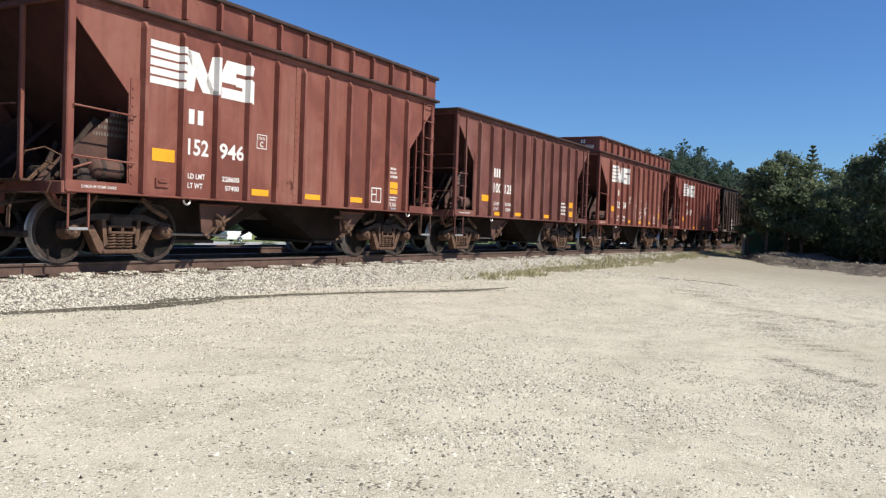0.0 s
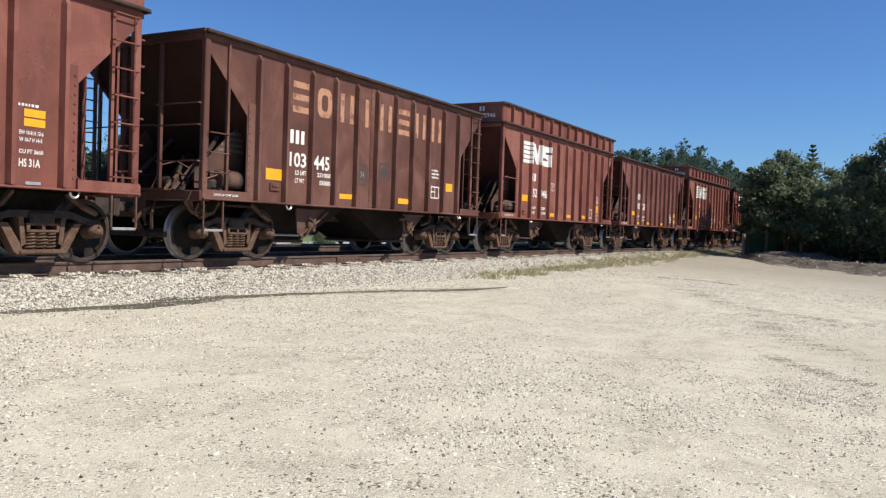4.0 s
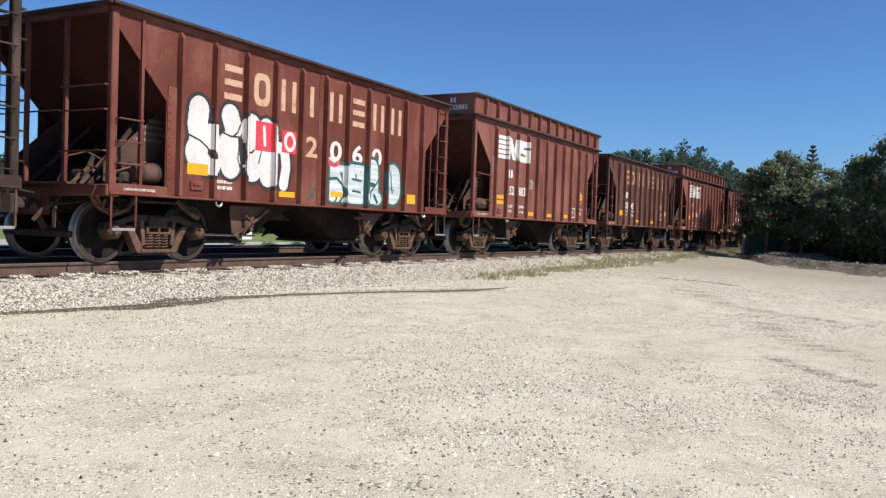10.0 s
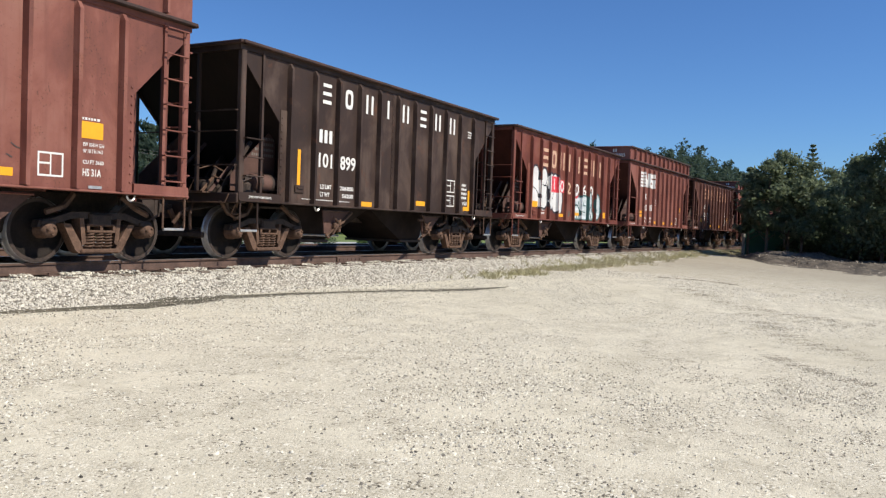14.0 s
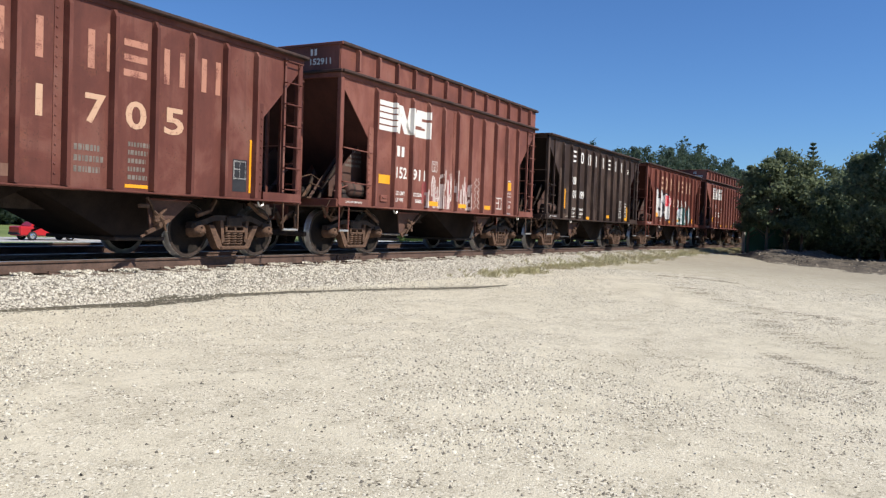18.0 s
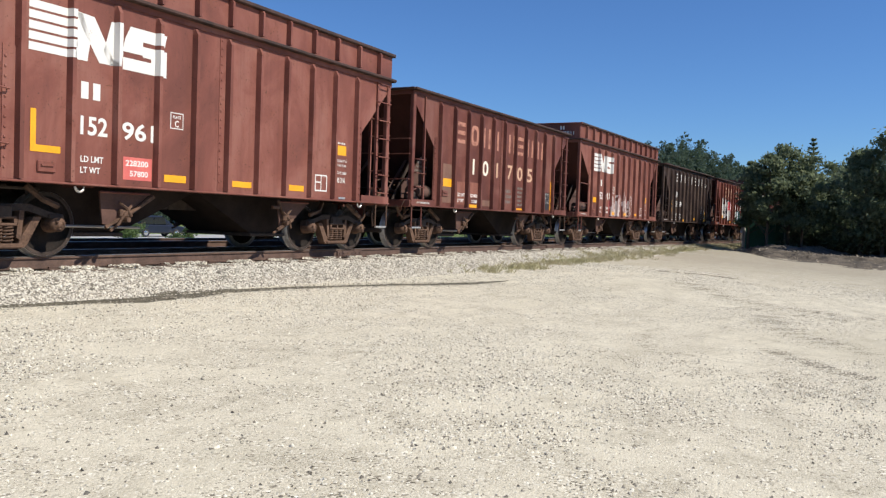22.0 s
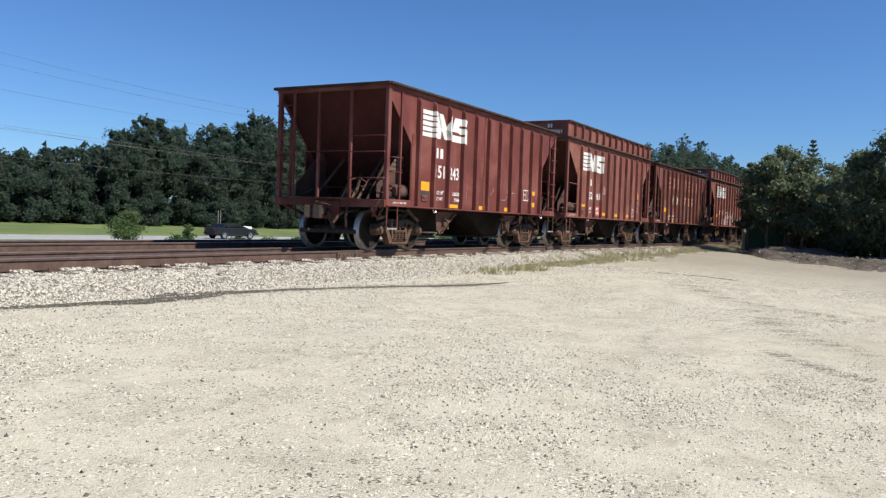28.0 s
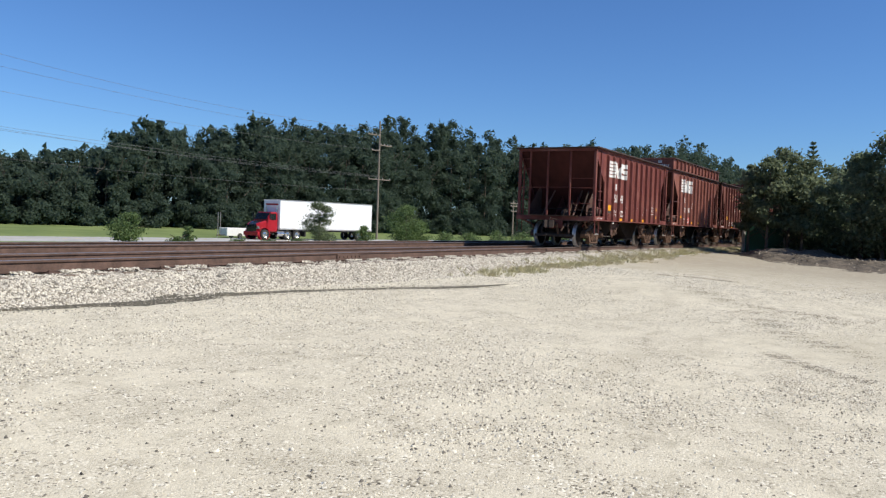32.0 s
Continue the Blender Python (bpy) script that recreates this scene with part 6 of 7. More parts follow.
def build_verge():
    """Dry grass on the foot of the ballast, and a damp streak of silt along it."""
    rng = np.random.default_rng(31)
    n = 1900
    s = rng.uniform(16.5, 60, n)
    mid = np.interp(s, [15, 20, 28, 45, 60], [-2.95, -2.7, -2.2, -1.9, -1.9])
    o = mid + rng.normal(0, 0.28, n)
    keep = rng.random(n) < np.clip((s - 16) / 6, 0.0, 1) * (0.55 + 0.45 * np.sin(s * 1.3) ** 2)
    s, o = s[keep], o[keep]
    s, o = np.repeat(s, 22) + rng.normal(0, 0.07, len(s) * 22), np.repeat(o, 22) + rng.normal(0, 0.07, len(o) * 22)
    x, y = track_pos(s, o)
    z = np.maximum(ballast_z(o), ground_z(x, y))
    base = np.stack([x, y, z - 0.01], -1)
    n = len(base)
    h = rng.uniform(0.03, 0.14, n)[:, None]
    lean = rng.normal(0, 0.35, (n, 3)) * h
    lean[:, 2] = 0
    a = rng.uniform(0, 3.14, n)
    w = np.stack([np.cos(a), np.sin(a), a * 0], -1) * rng.uniform(0.004, 0.009, n)[:, None]
    up = np.array((0, 0, 1.0))
    v = np.stack([base - w, base + w, base + up * h * 0.6 + lean * 0.4 + w * 0.6, base + up * h + lean], 1).reshape(-1, 3)
    tagged(new("verge_grass", quads_mesh("verge_grass", v, 4, BLADE)), "dry yellow-green grass along the ballast's foot", "grass", kind="stuff")
    g = Geo()
    path = [(2.0, -2.2), (5.9, -2.30), (6.7, -2.38), (7.4, -2.45), (8.3, -2.50), (9.2, -2.46), (10.0, -2.44), (10.9, -2.55), (11.94, -2.88), (13.16, -3.22), (14.08, -3.63), (15.0, -3.95), (17.5, -4.3)]
    ss, oo = [p[0] for p in path], [p[1] for p in path]
    for i in range(420):
        q = 2.0 + 14.2 * i / 419
        m = np.interp(q, ss, oo)
        wid = float(np.interp(q, [2, 5.9, 7.0, 8.4, 9.3, 10.2, 12, 13.5, 14.4, 15.2, 16.2], [0.14, 0.16, 0.22, 0.30, 0.27, 0.15, 0.12, 0.13, 0.17, 0.17, 0.0]))
        for k in (-1, -0.35, 0.35, 1):
            w = m + k * wid * (0.8 + 0.3 * math.sin(q * 2.1 + k * 2) + 0.16 * math.sin(q * 5.3 + k) + 0.08 * math.sin(q * 13 + k * 3))
            x, y = track_pos(q, w)
            g.v.append((float(x), float(y), float(max(ballast_z(w), ground_z(x, y))) + (0.016 if abs(k) < 0.5 else 0.003)))
        if i:
            for k in range(3):
                j = i * 4 + k
                g.f.append((j - 4, j, j + 1, j - 3))
                g.m.append(0)
    tagged(new("damp_streak", g.mesh("damp_streak", [DAMP], True)), "damp dark silt streak along the foot of the ballast", "silt", kind="stuff")


FWD, SIDE = np.array((0.8836, 0.4684)), np.array((0.4684, -0.8836))


def build_bank():
    """Low bank of dark turned dirt under the trees."""
    rng = np.random.default_rng(41)
    us, ds = np.linspace(0.335, 0.95, 90), np.linspace(0, 1, 44)
    U, T = np.meshgrid(us, ds)
    near = np.interp(U, [0.335, 0.37, 0.40, 0.46, 0.54, 0.62, 0.95], [46, 42, 36.5, 34, 31.5, 30, 27])
    Dp = near + T * (54 - near)
    X, Y = Dp * FWD[0] + Dp * U * SIDE[0], Dp * FWD[1] + Dp * U * SIDE[1]
    n1 = np.array([[noise.noise(Vector((x * 0.5, y * 0.5, 0))) + 0.5 * noise.noise(Vector((x * 1.7, y * 1.7, 3))) + 0.3 * noise.noise(Vector((x * 4, y * 4, 6))) for x, y in zip(rx, ry)] for rx, ry in zip(X, Y)])
    edge = np.clip(np.minimum(T * 5, (U - 0.335) * 14), 0, 1)
    hump = 0.12 + 0.30 * np.exp(-((Dp - 42) / 4.5) ** 2) + 0.30 * n1
    o = offset_of(X, Y)
    hump = hump * np.clip((-o - 2.4) / 1.5, 0, 1)
    Z = ground_z(X, Y) - 0.05 + edge * np.maximum(hump, -0.02)
    idx = np.arange(X.size).reshape(X.shape)
    f = np.stack([idx[:-1, :-1], idx[:-1, 1:], idx[1:, 1:], idx[1:, :-1]], -1).reshape(-1, 4)
    me = bpy.data.meshes.new("dirt_bank")
    me.from_pydata(np.stack([X, Y, Z], -1).reshape(-1, 3).tolist(), [], f.tolist())
    me.materials.append(DIRT)
    me.shade_smooth()
    tagged(new("dirt_bank", me), "low bank of dark turned dirt under the trees", "dirt bank", kind="structure")
    n = 6500
    k = rng.integers(0, X.size, n)
    p = np.stack([X.ravel()[k] + rng.normal(0, 0.2, n), Y.ravel()[k] + rng.normal(0, 0.2, n), Z.ravel()[k]], -1)
    stones("dirt_clods", p, rng.uniform(0.02, 0.10, n) * rng.uniform(0.4, 1, n), rng, stone_mat("clods", (0.05, 0.04, 0.03), (0.26, 0.22, 0.17)), "clods and stones on the dirt bank")


def build_fence():
    """Green-screened chain-link fence behind the bank, with a pale end post."""
    post_m = mottled("weathered_post", (0.30, 0.28, 0.25), (0.45, 0.43, 0.39), 4, 0.8)
    green = mottled("green_screen", (0.018, 0.075, 0.045), (0.035, 0.11, 0.07), 2, 0.8, stretch=(1, 1, 0.3))
    fence = tagged(new("fence"), "green-screened fence with a pale end post, under trees", "fence")
    a, b = np.array((50.2, 6.9)), np.array((51.2, 2.6))
    n = 2
    for i in range(n + 1):
        p = a + (b - a) * i / n
        z = float(ground_z(p[0], p[1]))
        part("post", Geo().tube([(p[0], p[1], z - 0.2), (p[0], p[1], z + (2.6 if i == 0 else 2.0))], 0.09 if i == 0 else 0.04, 8), post_m, fence)
        if i < n:
            q = a + (b - a) * (i + 1) / n
            z2 = float(ground_z(q[0], q[1]))
            part("screen", Geo().add([(p[0], p[1], z + 0.05), (q[0], q[1], z2 + 0.05), (q[0], q[1], z2 + 1.85), (p[0], p[1], z + 1.85), (p[0] + 0.02, p[1], z + 0.05), (q[0] + 0.02, q[1], z2 + 0.05), (q[0] + 0.02, q[1], z2 + 1.85), (p[0] + 0.02, p[1], z + 1.85)],
                                     [(0, 1, 2, 3), (7, 6, 5, 4), (0, 4, 5, 1), (3, 2, 6, 7)]), green, fence)


def build_pole(along, across, arms, height=12.2):
    wood = mottled("pole_wood", (0.14, 0.115, 0.09), (0.26, 0.22, 0.18), 3, 0.9, stretch=(3, 3, 0.3))
    p = road_at(along, across)
    pole = tagged(new("utility_pole"), "grey wooden utility pole with crossarms beside the road", "utility pole", group="utility poles")
    pole.matrix_basis = pose(p.x, p.y, -0.9, 0, 0, math.degrees(ROAD_A))
    part("pole", Geo().tube([(0, 0, 0), (0, 0, height)], 0.15, 10, r_end=0.1), wood, pole)
    for z, x0, x1 in arms:
        arm = part("crossarm", Geo().box(x0, x1, -0.16, -0.06, z - 0.06, z + 0.06, 0.01), wood, pole)
        for x in np.linspace(x0 + 0.1, x1 - 0.1, 2 if x1 - x0 < 2 else 4):
            part("insulator", Geo().lathe([(0.06, 0.0), (0.06, 0.05), (0.12, 0.06), (0.14, 0.04), (0.2, 0.05), (0.24, 0.0)], (float(x), -0.11, z), 8, axis="z"), BARE_STEEL, arm)


WIRES = ((13.5, 0.0566, 0.0017, -1.0), (12.36, 0.008, 0.0009, 1.0), (10.85, 0.0258, 0.0009, -0.6), (7.62, -0.005, 0.0004, -0.5), (7.58, 0.004, 0.0005, 0.0), (7.52, 0.012, 0.0008, 0.5), (5.84, 0.0205, 0.0006, 0.0))


def build_wires():
    dark = mottled("cable", (0.10, 0.10, 0.10), (0.2, 0.2, 0.2), 3, 0.6)
    # height over the road at the pole, slope and sag per metre of the span
    for z, k, sag, dy in WIRES:
        pts = [tuple(road_at(16.8 + d, 8 + dy, z + 0.2 + k * d + sag * d * d)) for d in np.linspace(0, -56, 25)]
        tagged(new("overhead_wire", Geo().tube(pts, 0.011, 4).mesh("overhead_wire", [dark])), "thin dark overhead wire strung along the road", "wire", group="overhead wires")


# ---- road vehicles ----
CHROME = mottled("chrome", (0.5, 0.5, 0.5), (0.65, 0.65, 0.65), 5, 0.2, 0.9, 0)
TYRE = mottled("tyre_rubber", (0.018, 0.018, 0.018), (0.035, 0.034, 0.033), 6, 0.85)
GLASS = mottled("dark_car_glass", (0.012, 0.014, 0.016), (0.02, 0.022, 0.025), 2, 0.08, 0, 0, spec=0.7)


def gloss(name, col):
    return mottled(name, col, tuple(min(1, c * 1.15) for c in col), 2, 0.3, 0, 0, spec=0.5)


def vehicle_wheels(thing, places, r, w=0.24):
    for x, y in places:
        k = -1 if y < 0 else 1
        tyre = part("wheel", Geo().lathe([(-w / 2, r * 0.6), (-w / 2, r * 0.94), (-w / 2 + 0.04, r), (w / 2 - 0.04, r), (w / 2, r * 0.94), (w / 2, r * 0.6)], (0, 0, 0), 20), TYRE, thing, "black tyre on a bright rim", smooth=True, at=pose(x, y, r))
        part("rim", Geo().lathe([(k * w * 0.42, r * 0.62), (k * w * 0.30, r * 0.5), (k * w * 0.38, r * 0.2), (k * w * 0.38, 0.0)], (0, 0, 0), 16), CHROME, tyre)


def loft_body(sections):
    """Body from cross sections (x, half width, z bottom, z top), closed at the ends."""
    g = Geo()
    for x, w, z0, z1 in sections:
        b = min(0.10, (z1 - z0) * 0.25)
        g.v += [(x, -w + b, z0), (x, -w, z0 + b), (x, -w, z1 - b), (x, -w + b, z1), (x, w - b, z1), (x, w, z1 - b), (x, w, z0 + b), (x, w - b, z0)]
    for i in range(len(sections) - 1):
        for j in range(8):
            k = (j + 1) % 8
            g.f.append((i * 8 + j, (i + 1) * 8 + j, (i + 1) * 8 + k, i * 8 + k))
    g.f += [tuple(range(8)), tuple(range(len(g.v) - 1, len(g.v) - 9, -1))]
    g.m = [0] * len(g.f)
    return g


def build_vehicle(kind, paint, label, category):
    """A road vehicle with its front at +x, standing on z = 0."""
    v = tagged(new(category.replace(" ", "_")), label, category)
    if kind == "pickup":
        part("body", loft_body([(-2.9, 0.93, 0.5, 1.05), (-2.85, 0.98, 0.42, 1.12), (-0.9, 0.98, 0.40, 1.12), (0.9, 0.98, 0.40, 1.15), (2.5, 0.96, 0.42, 1.12), (2.85, 0.90, 0.5, 1.0)]), paint, v)
        part("cab", loft_body([(-0.95, 0.85, 1.1, 1.15), (-0.8, 0.80, 1.1, 1.86), (0.6, 0.80, 1.1, 1.86), (1.35, 0.86, 1.1, 1.16)]), paint, v)
        part("windscreen", Geo().add([(0.66, -0.74, 1.82), (0.66, 0.74, 1.82), (1.33, 0.80, 1.2), (1.33, -0.80, 1.2)], [(0, 1, 2, 3), (3, 2, 1, 0)]), GLASS, v)
        for y in (-0.845, 0.845):
            part("side_window", Geo().box(-0.7, 0.72, y - 0.012, y + 0.012, 1.2, 1.75), GLASS, v)
        part("bed_floor", Geo().box(-2.75, -1.0, -0.85, 0.85, 1.121, 1.135), TYRE, v)
        wb, r = (-1.85, 1.85), 0.39
    else:
        top = 1.75 if kind == "van" else 1.8 if kind == "suv" else 1.38
        part("body", loft_body([(-2.3, 0.82, 0.45, 0.95), (-2.2, 0.90, 0.32, 1.02), (0.9, 0.91, 0.30, 1.0), (2.0, 0.88, 0.34, 0.9), (2.32, 0.75, 0.42, 0.75)]), paint, v)
        back = -2.15 if kind != "car" else -1.5
        part("cab", loft_body([(back, 0.80, 0.98, 1.05), (back + 0.25, 0.72, 0.98, top - 0.05), (0.1, 0.72, 0.98, top), (1.15, 0.82, 0.95, 1.02)]), paint, v)
        part("windscreen", Geo().add([(0.2, -0.66, top - 0.05), (0.2, 0.66, top - 0.05), (1.12, 0.74, 1.05), (1.12, -0.74, 1.05)], [(0, 1, 2, 3), (3, 2, 1, 0)]), GLASS, v)
        for y in (-0.80, 0.80):
            for x0, x1 in ((back + 0.35, -0.75), (-0.68, 0.3)):
                part("side_window", Geo().prism([(x0, 1.06), (x1 + 0.2, 1.06), (x1, top - 0.12), (x0 + 0.1, top - 0.12)], y - 0.015, y + 0.015), GLASS, v)
        wb, r = (-1.4, 1.4), 0.33
    for y in (-0.68, 0.68):
        part("headlight", Geo().box(wb[1] + r + 0.42, wb[1] + r + 0.60, y - 0.14, y + 0.14, 0.72, 0.86, 0.03), CHROME, v)
        part("tail_light", Geo().box(-2.93 if kind == "pickup" else -2.33, -2.8 if kind == "pickup" else -2.2, y - 0.1, y + 0.1, 0.75, 0.95, 0.02), gloss("tail_red", (0.35, 0.01, 0.01)), v)
    part("bumper", Geo().box(-2.98 if kind == "pickup" else -2.36, -2.8 if kind == "pickup" else -2.2, -0.85, 0.85, 0.40, 0.56, 0.03), CHROME if kind == "pickup" else TYRE, v)
    part("bumper", Geo().box(wb[1] + r + 0.45, wb[1] + r + 0.70, -0.82, 0.82, 0.40, 0.58, 0.04), CHROME if kind == "pickup" else TYRE, v)
    vehicle_wheels(v, [(x, y) for x in wb for y in (-0.84, 0.84)], r)
    return v


def build_semi():
    """A red day-cab tractor with a long white box trailer; its front is at +x."""
    red = gloss("truck_red", (0.30, 0.010, 0.018))
    white = mottled("trailer_white", (0.72, 0.73, 0.74), (0.82, 0.83, 0.83), 0.8, 0.45, 0, 0.05, stretch=(2, 1, 0.3))
    v = tagged(new("semi_truck"), "red day-cab truck pulling a long white box trailer", "truck")
    box = part("trailer_box", Geo().box(-13.1, 0.0, -1.29, 1.29, 1.05, 4.0, 0.04), white, v, "plain white trailer box")
    for y in (-1.30, 1.30):
        part("lower_rail", Geo().box(-13.1, 0.0, y - 0.015, y + 0.015, 1.02, 1.16), BARE_STEEL, box)
        part("top_rail", Geo().box(-13.1, 0.0, y - 0.015, y + 0.015, 3.92, 4.01), BARE_STEEL, box)
    part("front_mark", Geo().box(0.0, 0.008, -0.95, 0.95, 3.45, 3.62), red, box, "dark red bar of unreadable lettering")
    part("trailer_frame", Geo().box(-13.1, 0.0, -0.5, 0.5, 0.85, 1.05).box(-3.6, -3.45, -1.1, 1.1, 0.35, 1.05), TYRE, v)
    part("tractor_frame", Geo().box(-3.2, 2.0, -0.45, 0.45, 0.6, 0.95), TYRE, v)
    part("cab", loft_body([(0.15, 1.06, 0.95, 2.64), (0.25, 1.10, 0.75, 2.76), (0.95, 1.08, 0.75, 2.76), (1.40, 1.02, 0.80, 2.0)]), red, v)
    part("hood", loft_body([(1.35, 0.98, 0.8, 1.9), (2.1, 0.90, 0.75, 1.7), (2.45, 0.78, 0.75, 1.5)]), red, v)
    part("windscreen", Geo().add([(1.02, -0.94, 2.66), (1.02, 0.94, 2.66), (1.43, 0.96, 2.02), (1.43, -0.96, 2.02)], [(0, 1, 2, 3), (3, 2, 1, 0)]), GLASS, v)
    part("grille", Geo().box(2.42, 2.50, -0.74, 0.74, 0.78, 1.50, 0.04), GLASS, v, "black grille")
    part("hood_panel", Geo().add([(1.46, -0.7, 1.885), (1.46, 0.7, 1.885), (2.1, 0.62, 1.712), (2.1, -0.62, 1.712), (2.44, 0.55, 1.515), (2.44, -0.55, 1.515)], [(0, 3, 2, 1), (3, 5, 4, 2)]), GLASS, v, "dark hood panel")
    part("bumper", Geo().box(2.3, 2.6, -1.12, 1.12, 0.38, 0.80, 0.05), red, v)
    for y in (-1, 1):
        part("fender", Geo().lathe([(-0.2, 0.60), (-0.2, 0.66), (0.2, 0.66), (0.2, 0.60)], (1.75, y * 0.95, 0.58), 20), red, v)
        part("side_window", Geo().box(0.35, 0.95, y * 1.09 - 0.012, y * 1.09 + 0.012, 1.95, 2.58), GLASS, v)
        part("headlight", Geo().box(2.22, 2.46, y * 0.82 - 0.14, y * 0.82 + 0.14, 1.05, 1.3, 0.03), CHROME, v)
        part("mirror", Geo().box(1.2, 1.28, y * 1.30 - 0.1, y * 1.30 + 0.1, 2.0, 2.6, 0.02), TYRE, v)
        part("fuel_tank", Geo().lathe([(-0.6, 0.0), (-0.6, 0.3), (0.6, 0.3), (0.6, 0.0)], (-0.4, y * 0.92, 0.62), 14, axis="x"), CHROME, v)
        part("exhaust_stack", Geo().tube([(0.02, y * 0.8, 0.9), (0.02, y * 0.8, 3.3)], 0.06, 8), CHROME, v)
    for x in (1.75, -1.1, -2.3, -11.2, -12.4):
        vehicle_wheels(v, [(x, -1.05), (x, 1.05)], 0.5, 0.32)
    return v


def build_roadside():
    rng = np.random.default_rng(51)
    build_pole(16.8, 8, [(13.1, -2.2, -0.05), (11.9, 0.05, 2.1), (11.2, -1.5, -0.05), (7.6, -1.9, 2.0)], 14.9)
    build_pole(50, 10, [(5.9, -1.0, 1.0), (5.5, -0.9, 0.9), (4.7, -0.8, 0.8)], 6.4)
    build_wires()
    for al, h, w, n in ((-7.6, 4.1, 1.5, 7000), (-2.1, 1.9, 0.9, 2600), (3.3, 4.2, 2.3, 9000), (6.4, 2.4, 1.2, 3000), (-26.0, 2.5, 1.3, 5000), (-21.0, 1.5, 0.5, 1500), (-22.6, 0.7, 0.8, 700), (10, 1.6, 1.4, 1800), (14, 1.5, 1.5, 1800), (19, 1.8, 1.6, 1800), (25, 1.8, 1.8, 1800), (32, 2.0, 2.0, 1800), (-16.5, 0.5, 0.9, 600), (-13.5, 0.5, 1.0, 600), (-10.5, 0.6, 0.9, 600)):
        p = road_at(al, -8.5 + rng.uniform(-0.5, 0.5))
        build_tree((p.x, p.y, -0.82), h, w, rng, n, 0.07, LEAF_BUSH if al != -7.6 else LEAF_OAK, 0.0, 0.35, 14, name="bush", label="green roadside bush between railway and road", group="roadside bushes")
    white = mottled("white_sheet_metal", (0.66, 0.66, 0.64), (0.78, 0.78, 0.76), 1.5, 0.6, stretch=(1, 1, 0.3))
    box = tagged(new("box_trailer"), "low white box trailer parked in the grass", "trailer")
    box.matrix_basis = road_pose(-4.5, 8.2, 0, -0.12)
    part("body", Geo().box(-1.6, 1.6, -0.7, 0.7, 0.25, 1.1, 0.03), white, box)
    part("hitch", Geo().tube([(-1.6, 0.4, 0.35), (-2.4, 0, 0.30)], 0.04, 5).tube([(-1.6, -0.4, 0.35), (-2.4, 0, 0.30)], 0.04, 5), FRAME_STEEL, box)
    vehicle_wheels(box, [(0, -0.75), (0, 0.75)], 0.28, 0.16)
    for dx in (-6.6, -6.3):
        p = road_at(dx, 8.4)
        tagged(new("sign_post", Geo().tube([(p.x, p.y, -0.95), (p.x, p.y, 1.85)], 0.035, 6).mesh("sign_post", [BARE_STEEL])), "thin grey steel post by the field", "post", group="posts by the field")
    # weeds along the road's near edge
    n = 5000
    al, ac = rng.uniform(-11, 60, n), -7.2 - rng.exponential(0.9, n)
    base = np.stack([ROAD_P.x + ROAD_DIR.x * al + ROAD_N.x * ac, ROAD_P.y + ROAD_DIR.y * al + ROAD_N.y * ac, np.full(n, -0.80)], -1)
    h = rng.uniform(0.08, 0.36, n)[:, None]
    w = rng.normal(0, 0.05, (n, 3)) * np.array((1, 1, 0))
    v = np.stack([base - w, base + w, base + w * 0.5 + np.array((0, 0, 1)) * h * 0.7, base + np.array((0, 0, 1)) * h], 1).reshape(-1, 3)
    tagged(new("roadside_weeds", quads_mesh("roadside_weeds", v, 4, LEAF_BUSH)), "rank green weeds along the road's edge", "weeds", kind="stuff")


def build_cars():
    rng = random.Random(5)
    red = (0.205, 0.068, 0.048, 1)
    # order from the head of the train to its end: tall, colour, shift of the centre
    spec = [(False, (0.07, 0.045, 0.036, 1), 0.1), (False, (0.19, 0.055, 0.040, 1), 0.1), (True, red, 0.1), (False, (0.155, 0.058, 0.045, 1), 0.12),
            (True, (0.200, 0.067, 0.048, 1), 0.17), (False, (0.125, 0.052, 0.038, 1), -0.03), (True, (0.205, 0.071, 0.052, 1), -0.07), (False, (0.16, 0.045, 0.030, 1), -0.33),
            (False, (0.044, 0.026, 0.0195, 1), -0.47), (True, (0.205, 0.074, 0.054, 1), -0.41), (False, (0.140, 0.046, 0.034, 1), -0.39), (True, (0.205, 0.072, 0.053, 1), -0.15), (False, (0.17, 0.048, 0.038, 1), -0.04)]
    models = {}
    cars = []
    for i, (tall, col, shift) in enumerate(spec):
        if tall not in models:
            car = models[tall] = build_car(tall)
        else:
            car = copy_thing(models[tall], pose(0, 0, 0))
        car.color = col
        tagged(car, LABELS[i], "hopper car", "cars of the train")
        s0 = 57.27 - 11.17 * (i - 4) + shift
        cars.append((car, s0))
    return cars


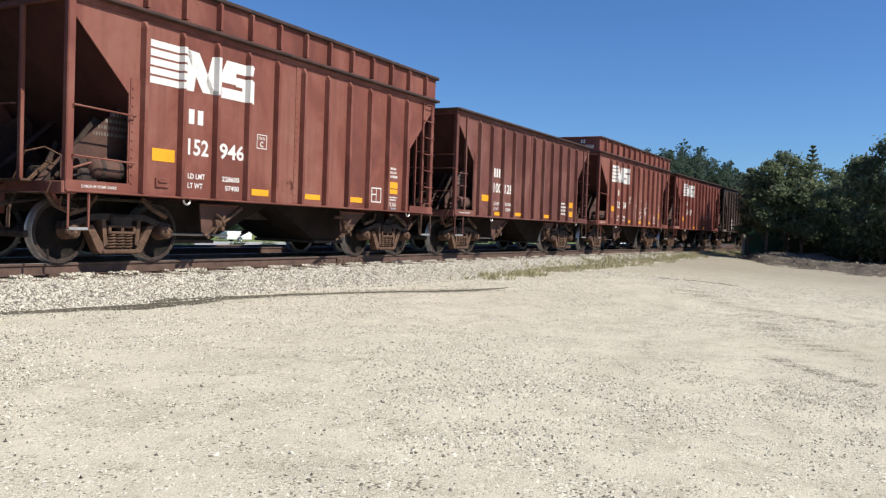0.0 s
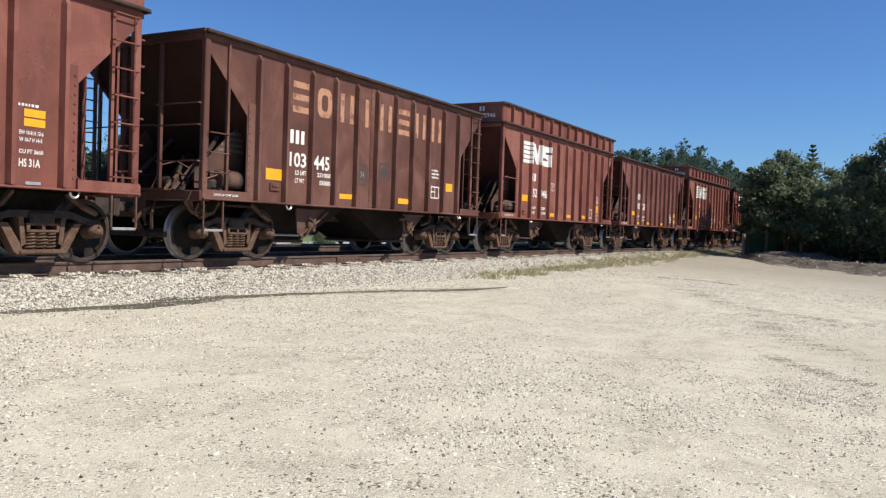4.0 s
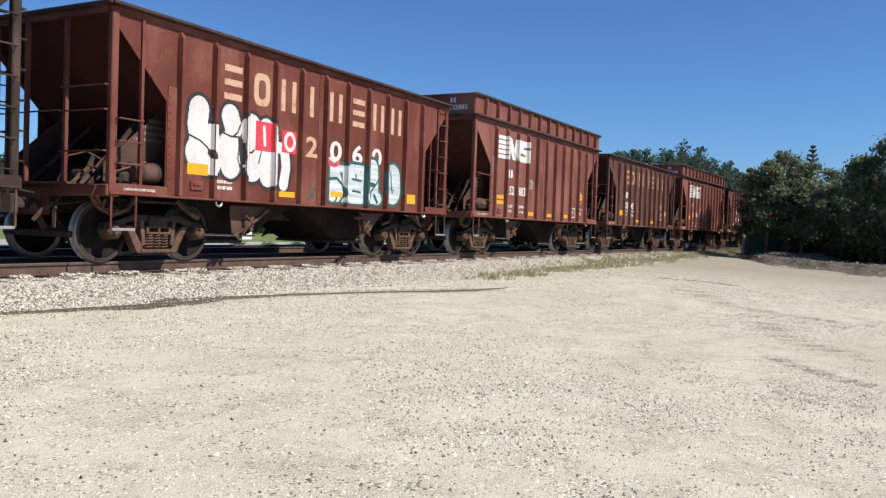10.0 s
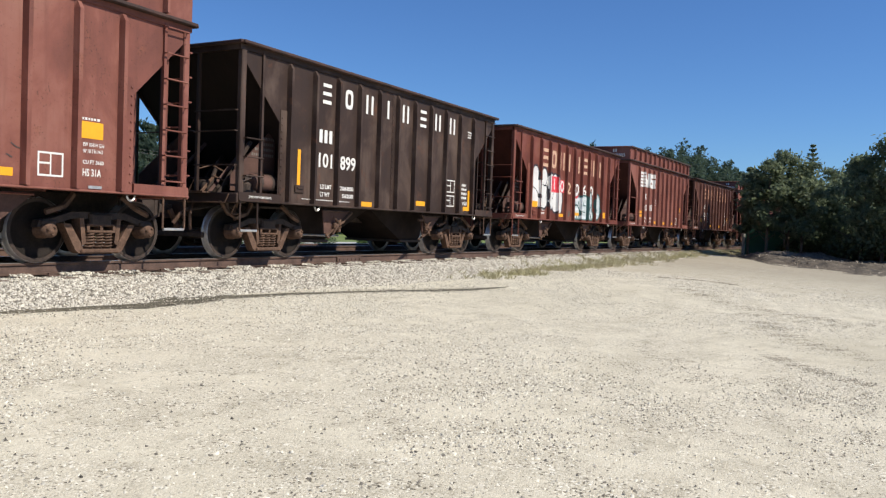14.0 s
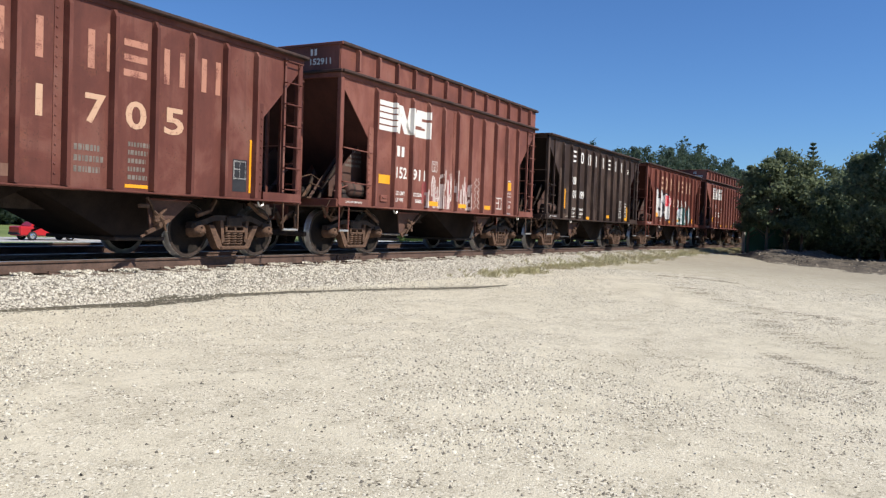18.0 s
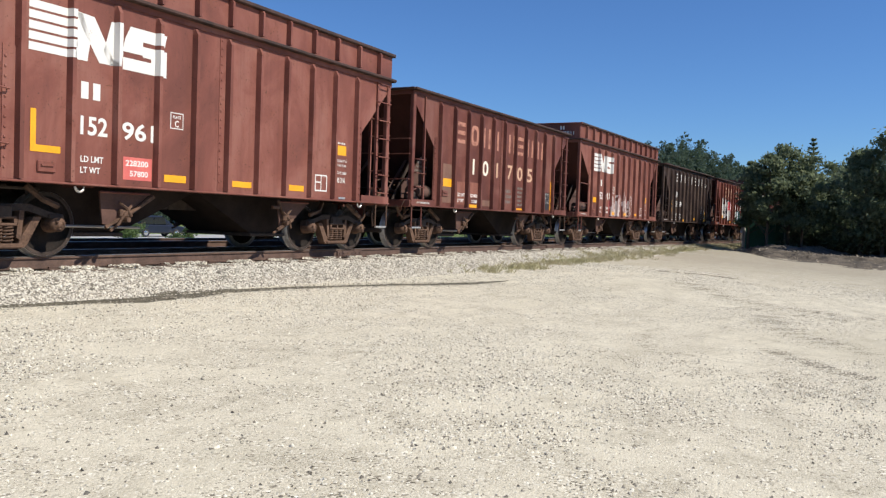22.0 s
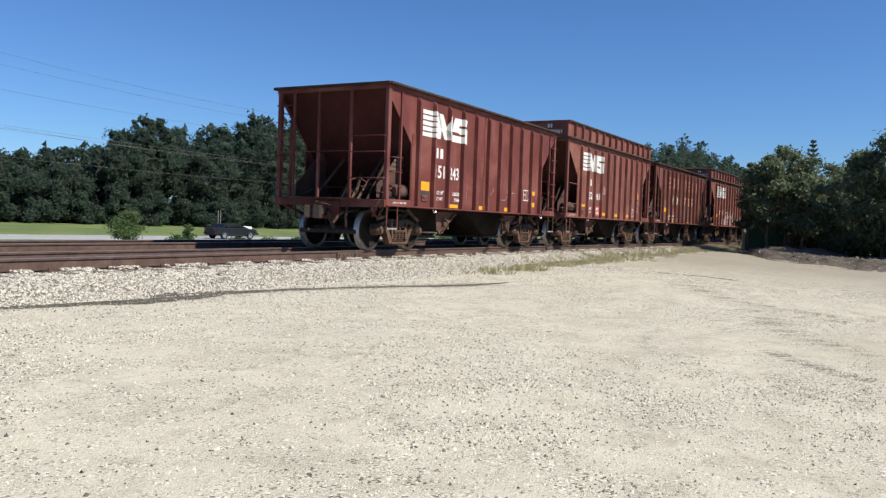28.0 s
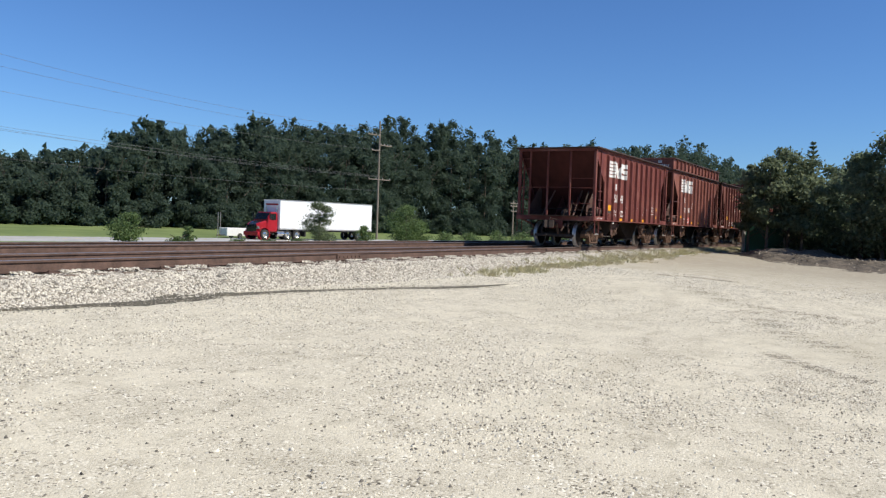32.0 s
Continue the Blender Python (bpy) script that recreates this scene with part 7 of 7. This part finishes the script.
def build_all():
    build_ground()
    build_ballast()
    build_stones()
    for c in (0.0, 4.25):
        build_track(c)
    build_joints(0.0)
    build_road()
    build_woods()
    build_roadside()
    build_verge()
    build_bank()
    build_fence()
    rng = np.random.default_rng(11)
    # trees along the lot's far edge: x, y, height, spread
    for x, y, h, w in ((48.3, 6.4, 5.0, 0.8), (47.0, 5.3, 5.4, 1.3), (48.8, 4.4, 6.2, 1.8), (47.4, 3.6, 4.6, 1.4), (50.6, 3.0, 4.6, 1.5), (47.2, 0.8, 6.0, 1.7), (49.8, 1.4, 5.8, 1.8), (45.6, -0.9, 7.2, 2.0), (46.4, -0.2, 6.6, 1.9),
                       (54, 3.4, 5.2, 2.0), (58, 3.0, 6.0, 2.2), (63, 2.4, 6.4, 2.4), (70, 2.0, 6.8, 2.6), (78, 1.6, 7.4, 2.8), (83, 0.8, 7.6, 2.8), (89, 0.0, 7.6, 3.0)):
        build_tree((x, y, float(ground_z(x, y))), h, w, rng, 6200 if x < 52 else 4500, 0.10, low=0.26 if y > 3 and x < 50 else 0.03, lumps=36, fill=0.12)
    for x, y, h, w in ((49.6, 3.6, 2.0, 1.2), (49.2, 2.4, 2.4, 1.3), (48.8, 1.2, 2.2, 1.3), (48.0, 0.0, 2.3, 1.4), (47.4, -1.4, 2.2, 1.4), (47.0, -3.0, 2.4, 1.6)):
        build_tree((x, y, float(ground_z(x, y))), h, w, rng, 3800, 0.08, None, 0.0, 0.4, 14, name="bush", label="dark green bush under the trees by the lot", group="bushes under the trees")
    build_conifer((51.2, 3.5, float(ground_z(51.2, 3.5))), 6.6, 1.0, rng)


build_all()
CARS = build_cars()
dress_cars(CARS)
for car, s0 in CARS:
    for o in car.children_recursive:
        o.color = car.color
SEMI = build_semi()
SEMI_ROWS = ((0, 394.0), (16, 190.0), (24, 90.0), (29, 31.6), (30.7, 10.9), (32, -4.8))
NEAR = [(build_vehicle("car", gloss("car_red", (0.40, 0.015, 0.02)), "bright red passenger car on the road", "car"), 18.0, -29.2, 16.0),
        (build_vehicle("van", gloss("van_blue", (0.012, 0.016, 0.03)), "dark blue minivan on the road", "minivan"), 21.4, -29.5, 15.5),
        (build_vehicle("car", gloss("saloon_black", (0.012, 0.014, 0.018)), "black saloon car on the road", "car"), 28.0, -12.6, 15.0),
        (build_vehicle("suv", gloss("suv_violet", (0.016, 0.014, 0.026)), "dark violet sport utility car on the road", "car"), 2.0, -29.6, 15.0)]
FAR = [(build_vehicle("pickup", gloss("pickup_red", (0.45, 0.012, 0.015)), "bright red pickup truck on the road", "pickup truck"), 12.0, -28.0, 17.0),
       (build_vehicle("suv", gloss("suv_white", (0.72, 0.72, 0.70)), "white sport utility car on the road", "car"), 18.6, -23.6, 5.0)]


def way(t):
    """Metres the train has gone since 13 s."""
    a = t - 13.0
    return 3.485 * a + 0.00059 * a ** 2 - 0.000019 * a ** 3


def motions():
    for car, s0 in CARS:
        # s0 is the place of the car's middle when the clip has run 13 seconds, less the way since then
        walk(car, [(t, track_pose(s0 + way(t))) for t in range(0, 33, 2)])
        for ax in [o for o in car.children if o.name.startswith("wheelset")]:
            p = ax.matrix_basis.translation.copy()
            walk(ax, [(i * 0.2, pose(p.x, p.y, p.z, 0, math.degrees(way(i * 0.2) / 0.457), 0)) for i in range(161)])
    # road traffic: the near lane goes the train's way, the far lane against it
    walk(SEMI, [(t, road_pose(a, 2.0, 180)) for t, a in SEMI_ROWS])
    for v, t0, a0, speed in NEAR:
        walk(v, [(t, road_pose(a0 + speed * (t - t0), -2.0)) for t in (0, 16, 32)])
    for v, t0, a0, speed in FAR:
        walk(v, [(t, road_pose(a0 - speed * (t - t0), 2.0, 180)) for t in (0, 16, 32)])


motions()
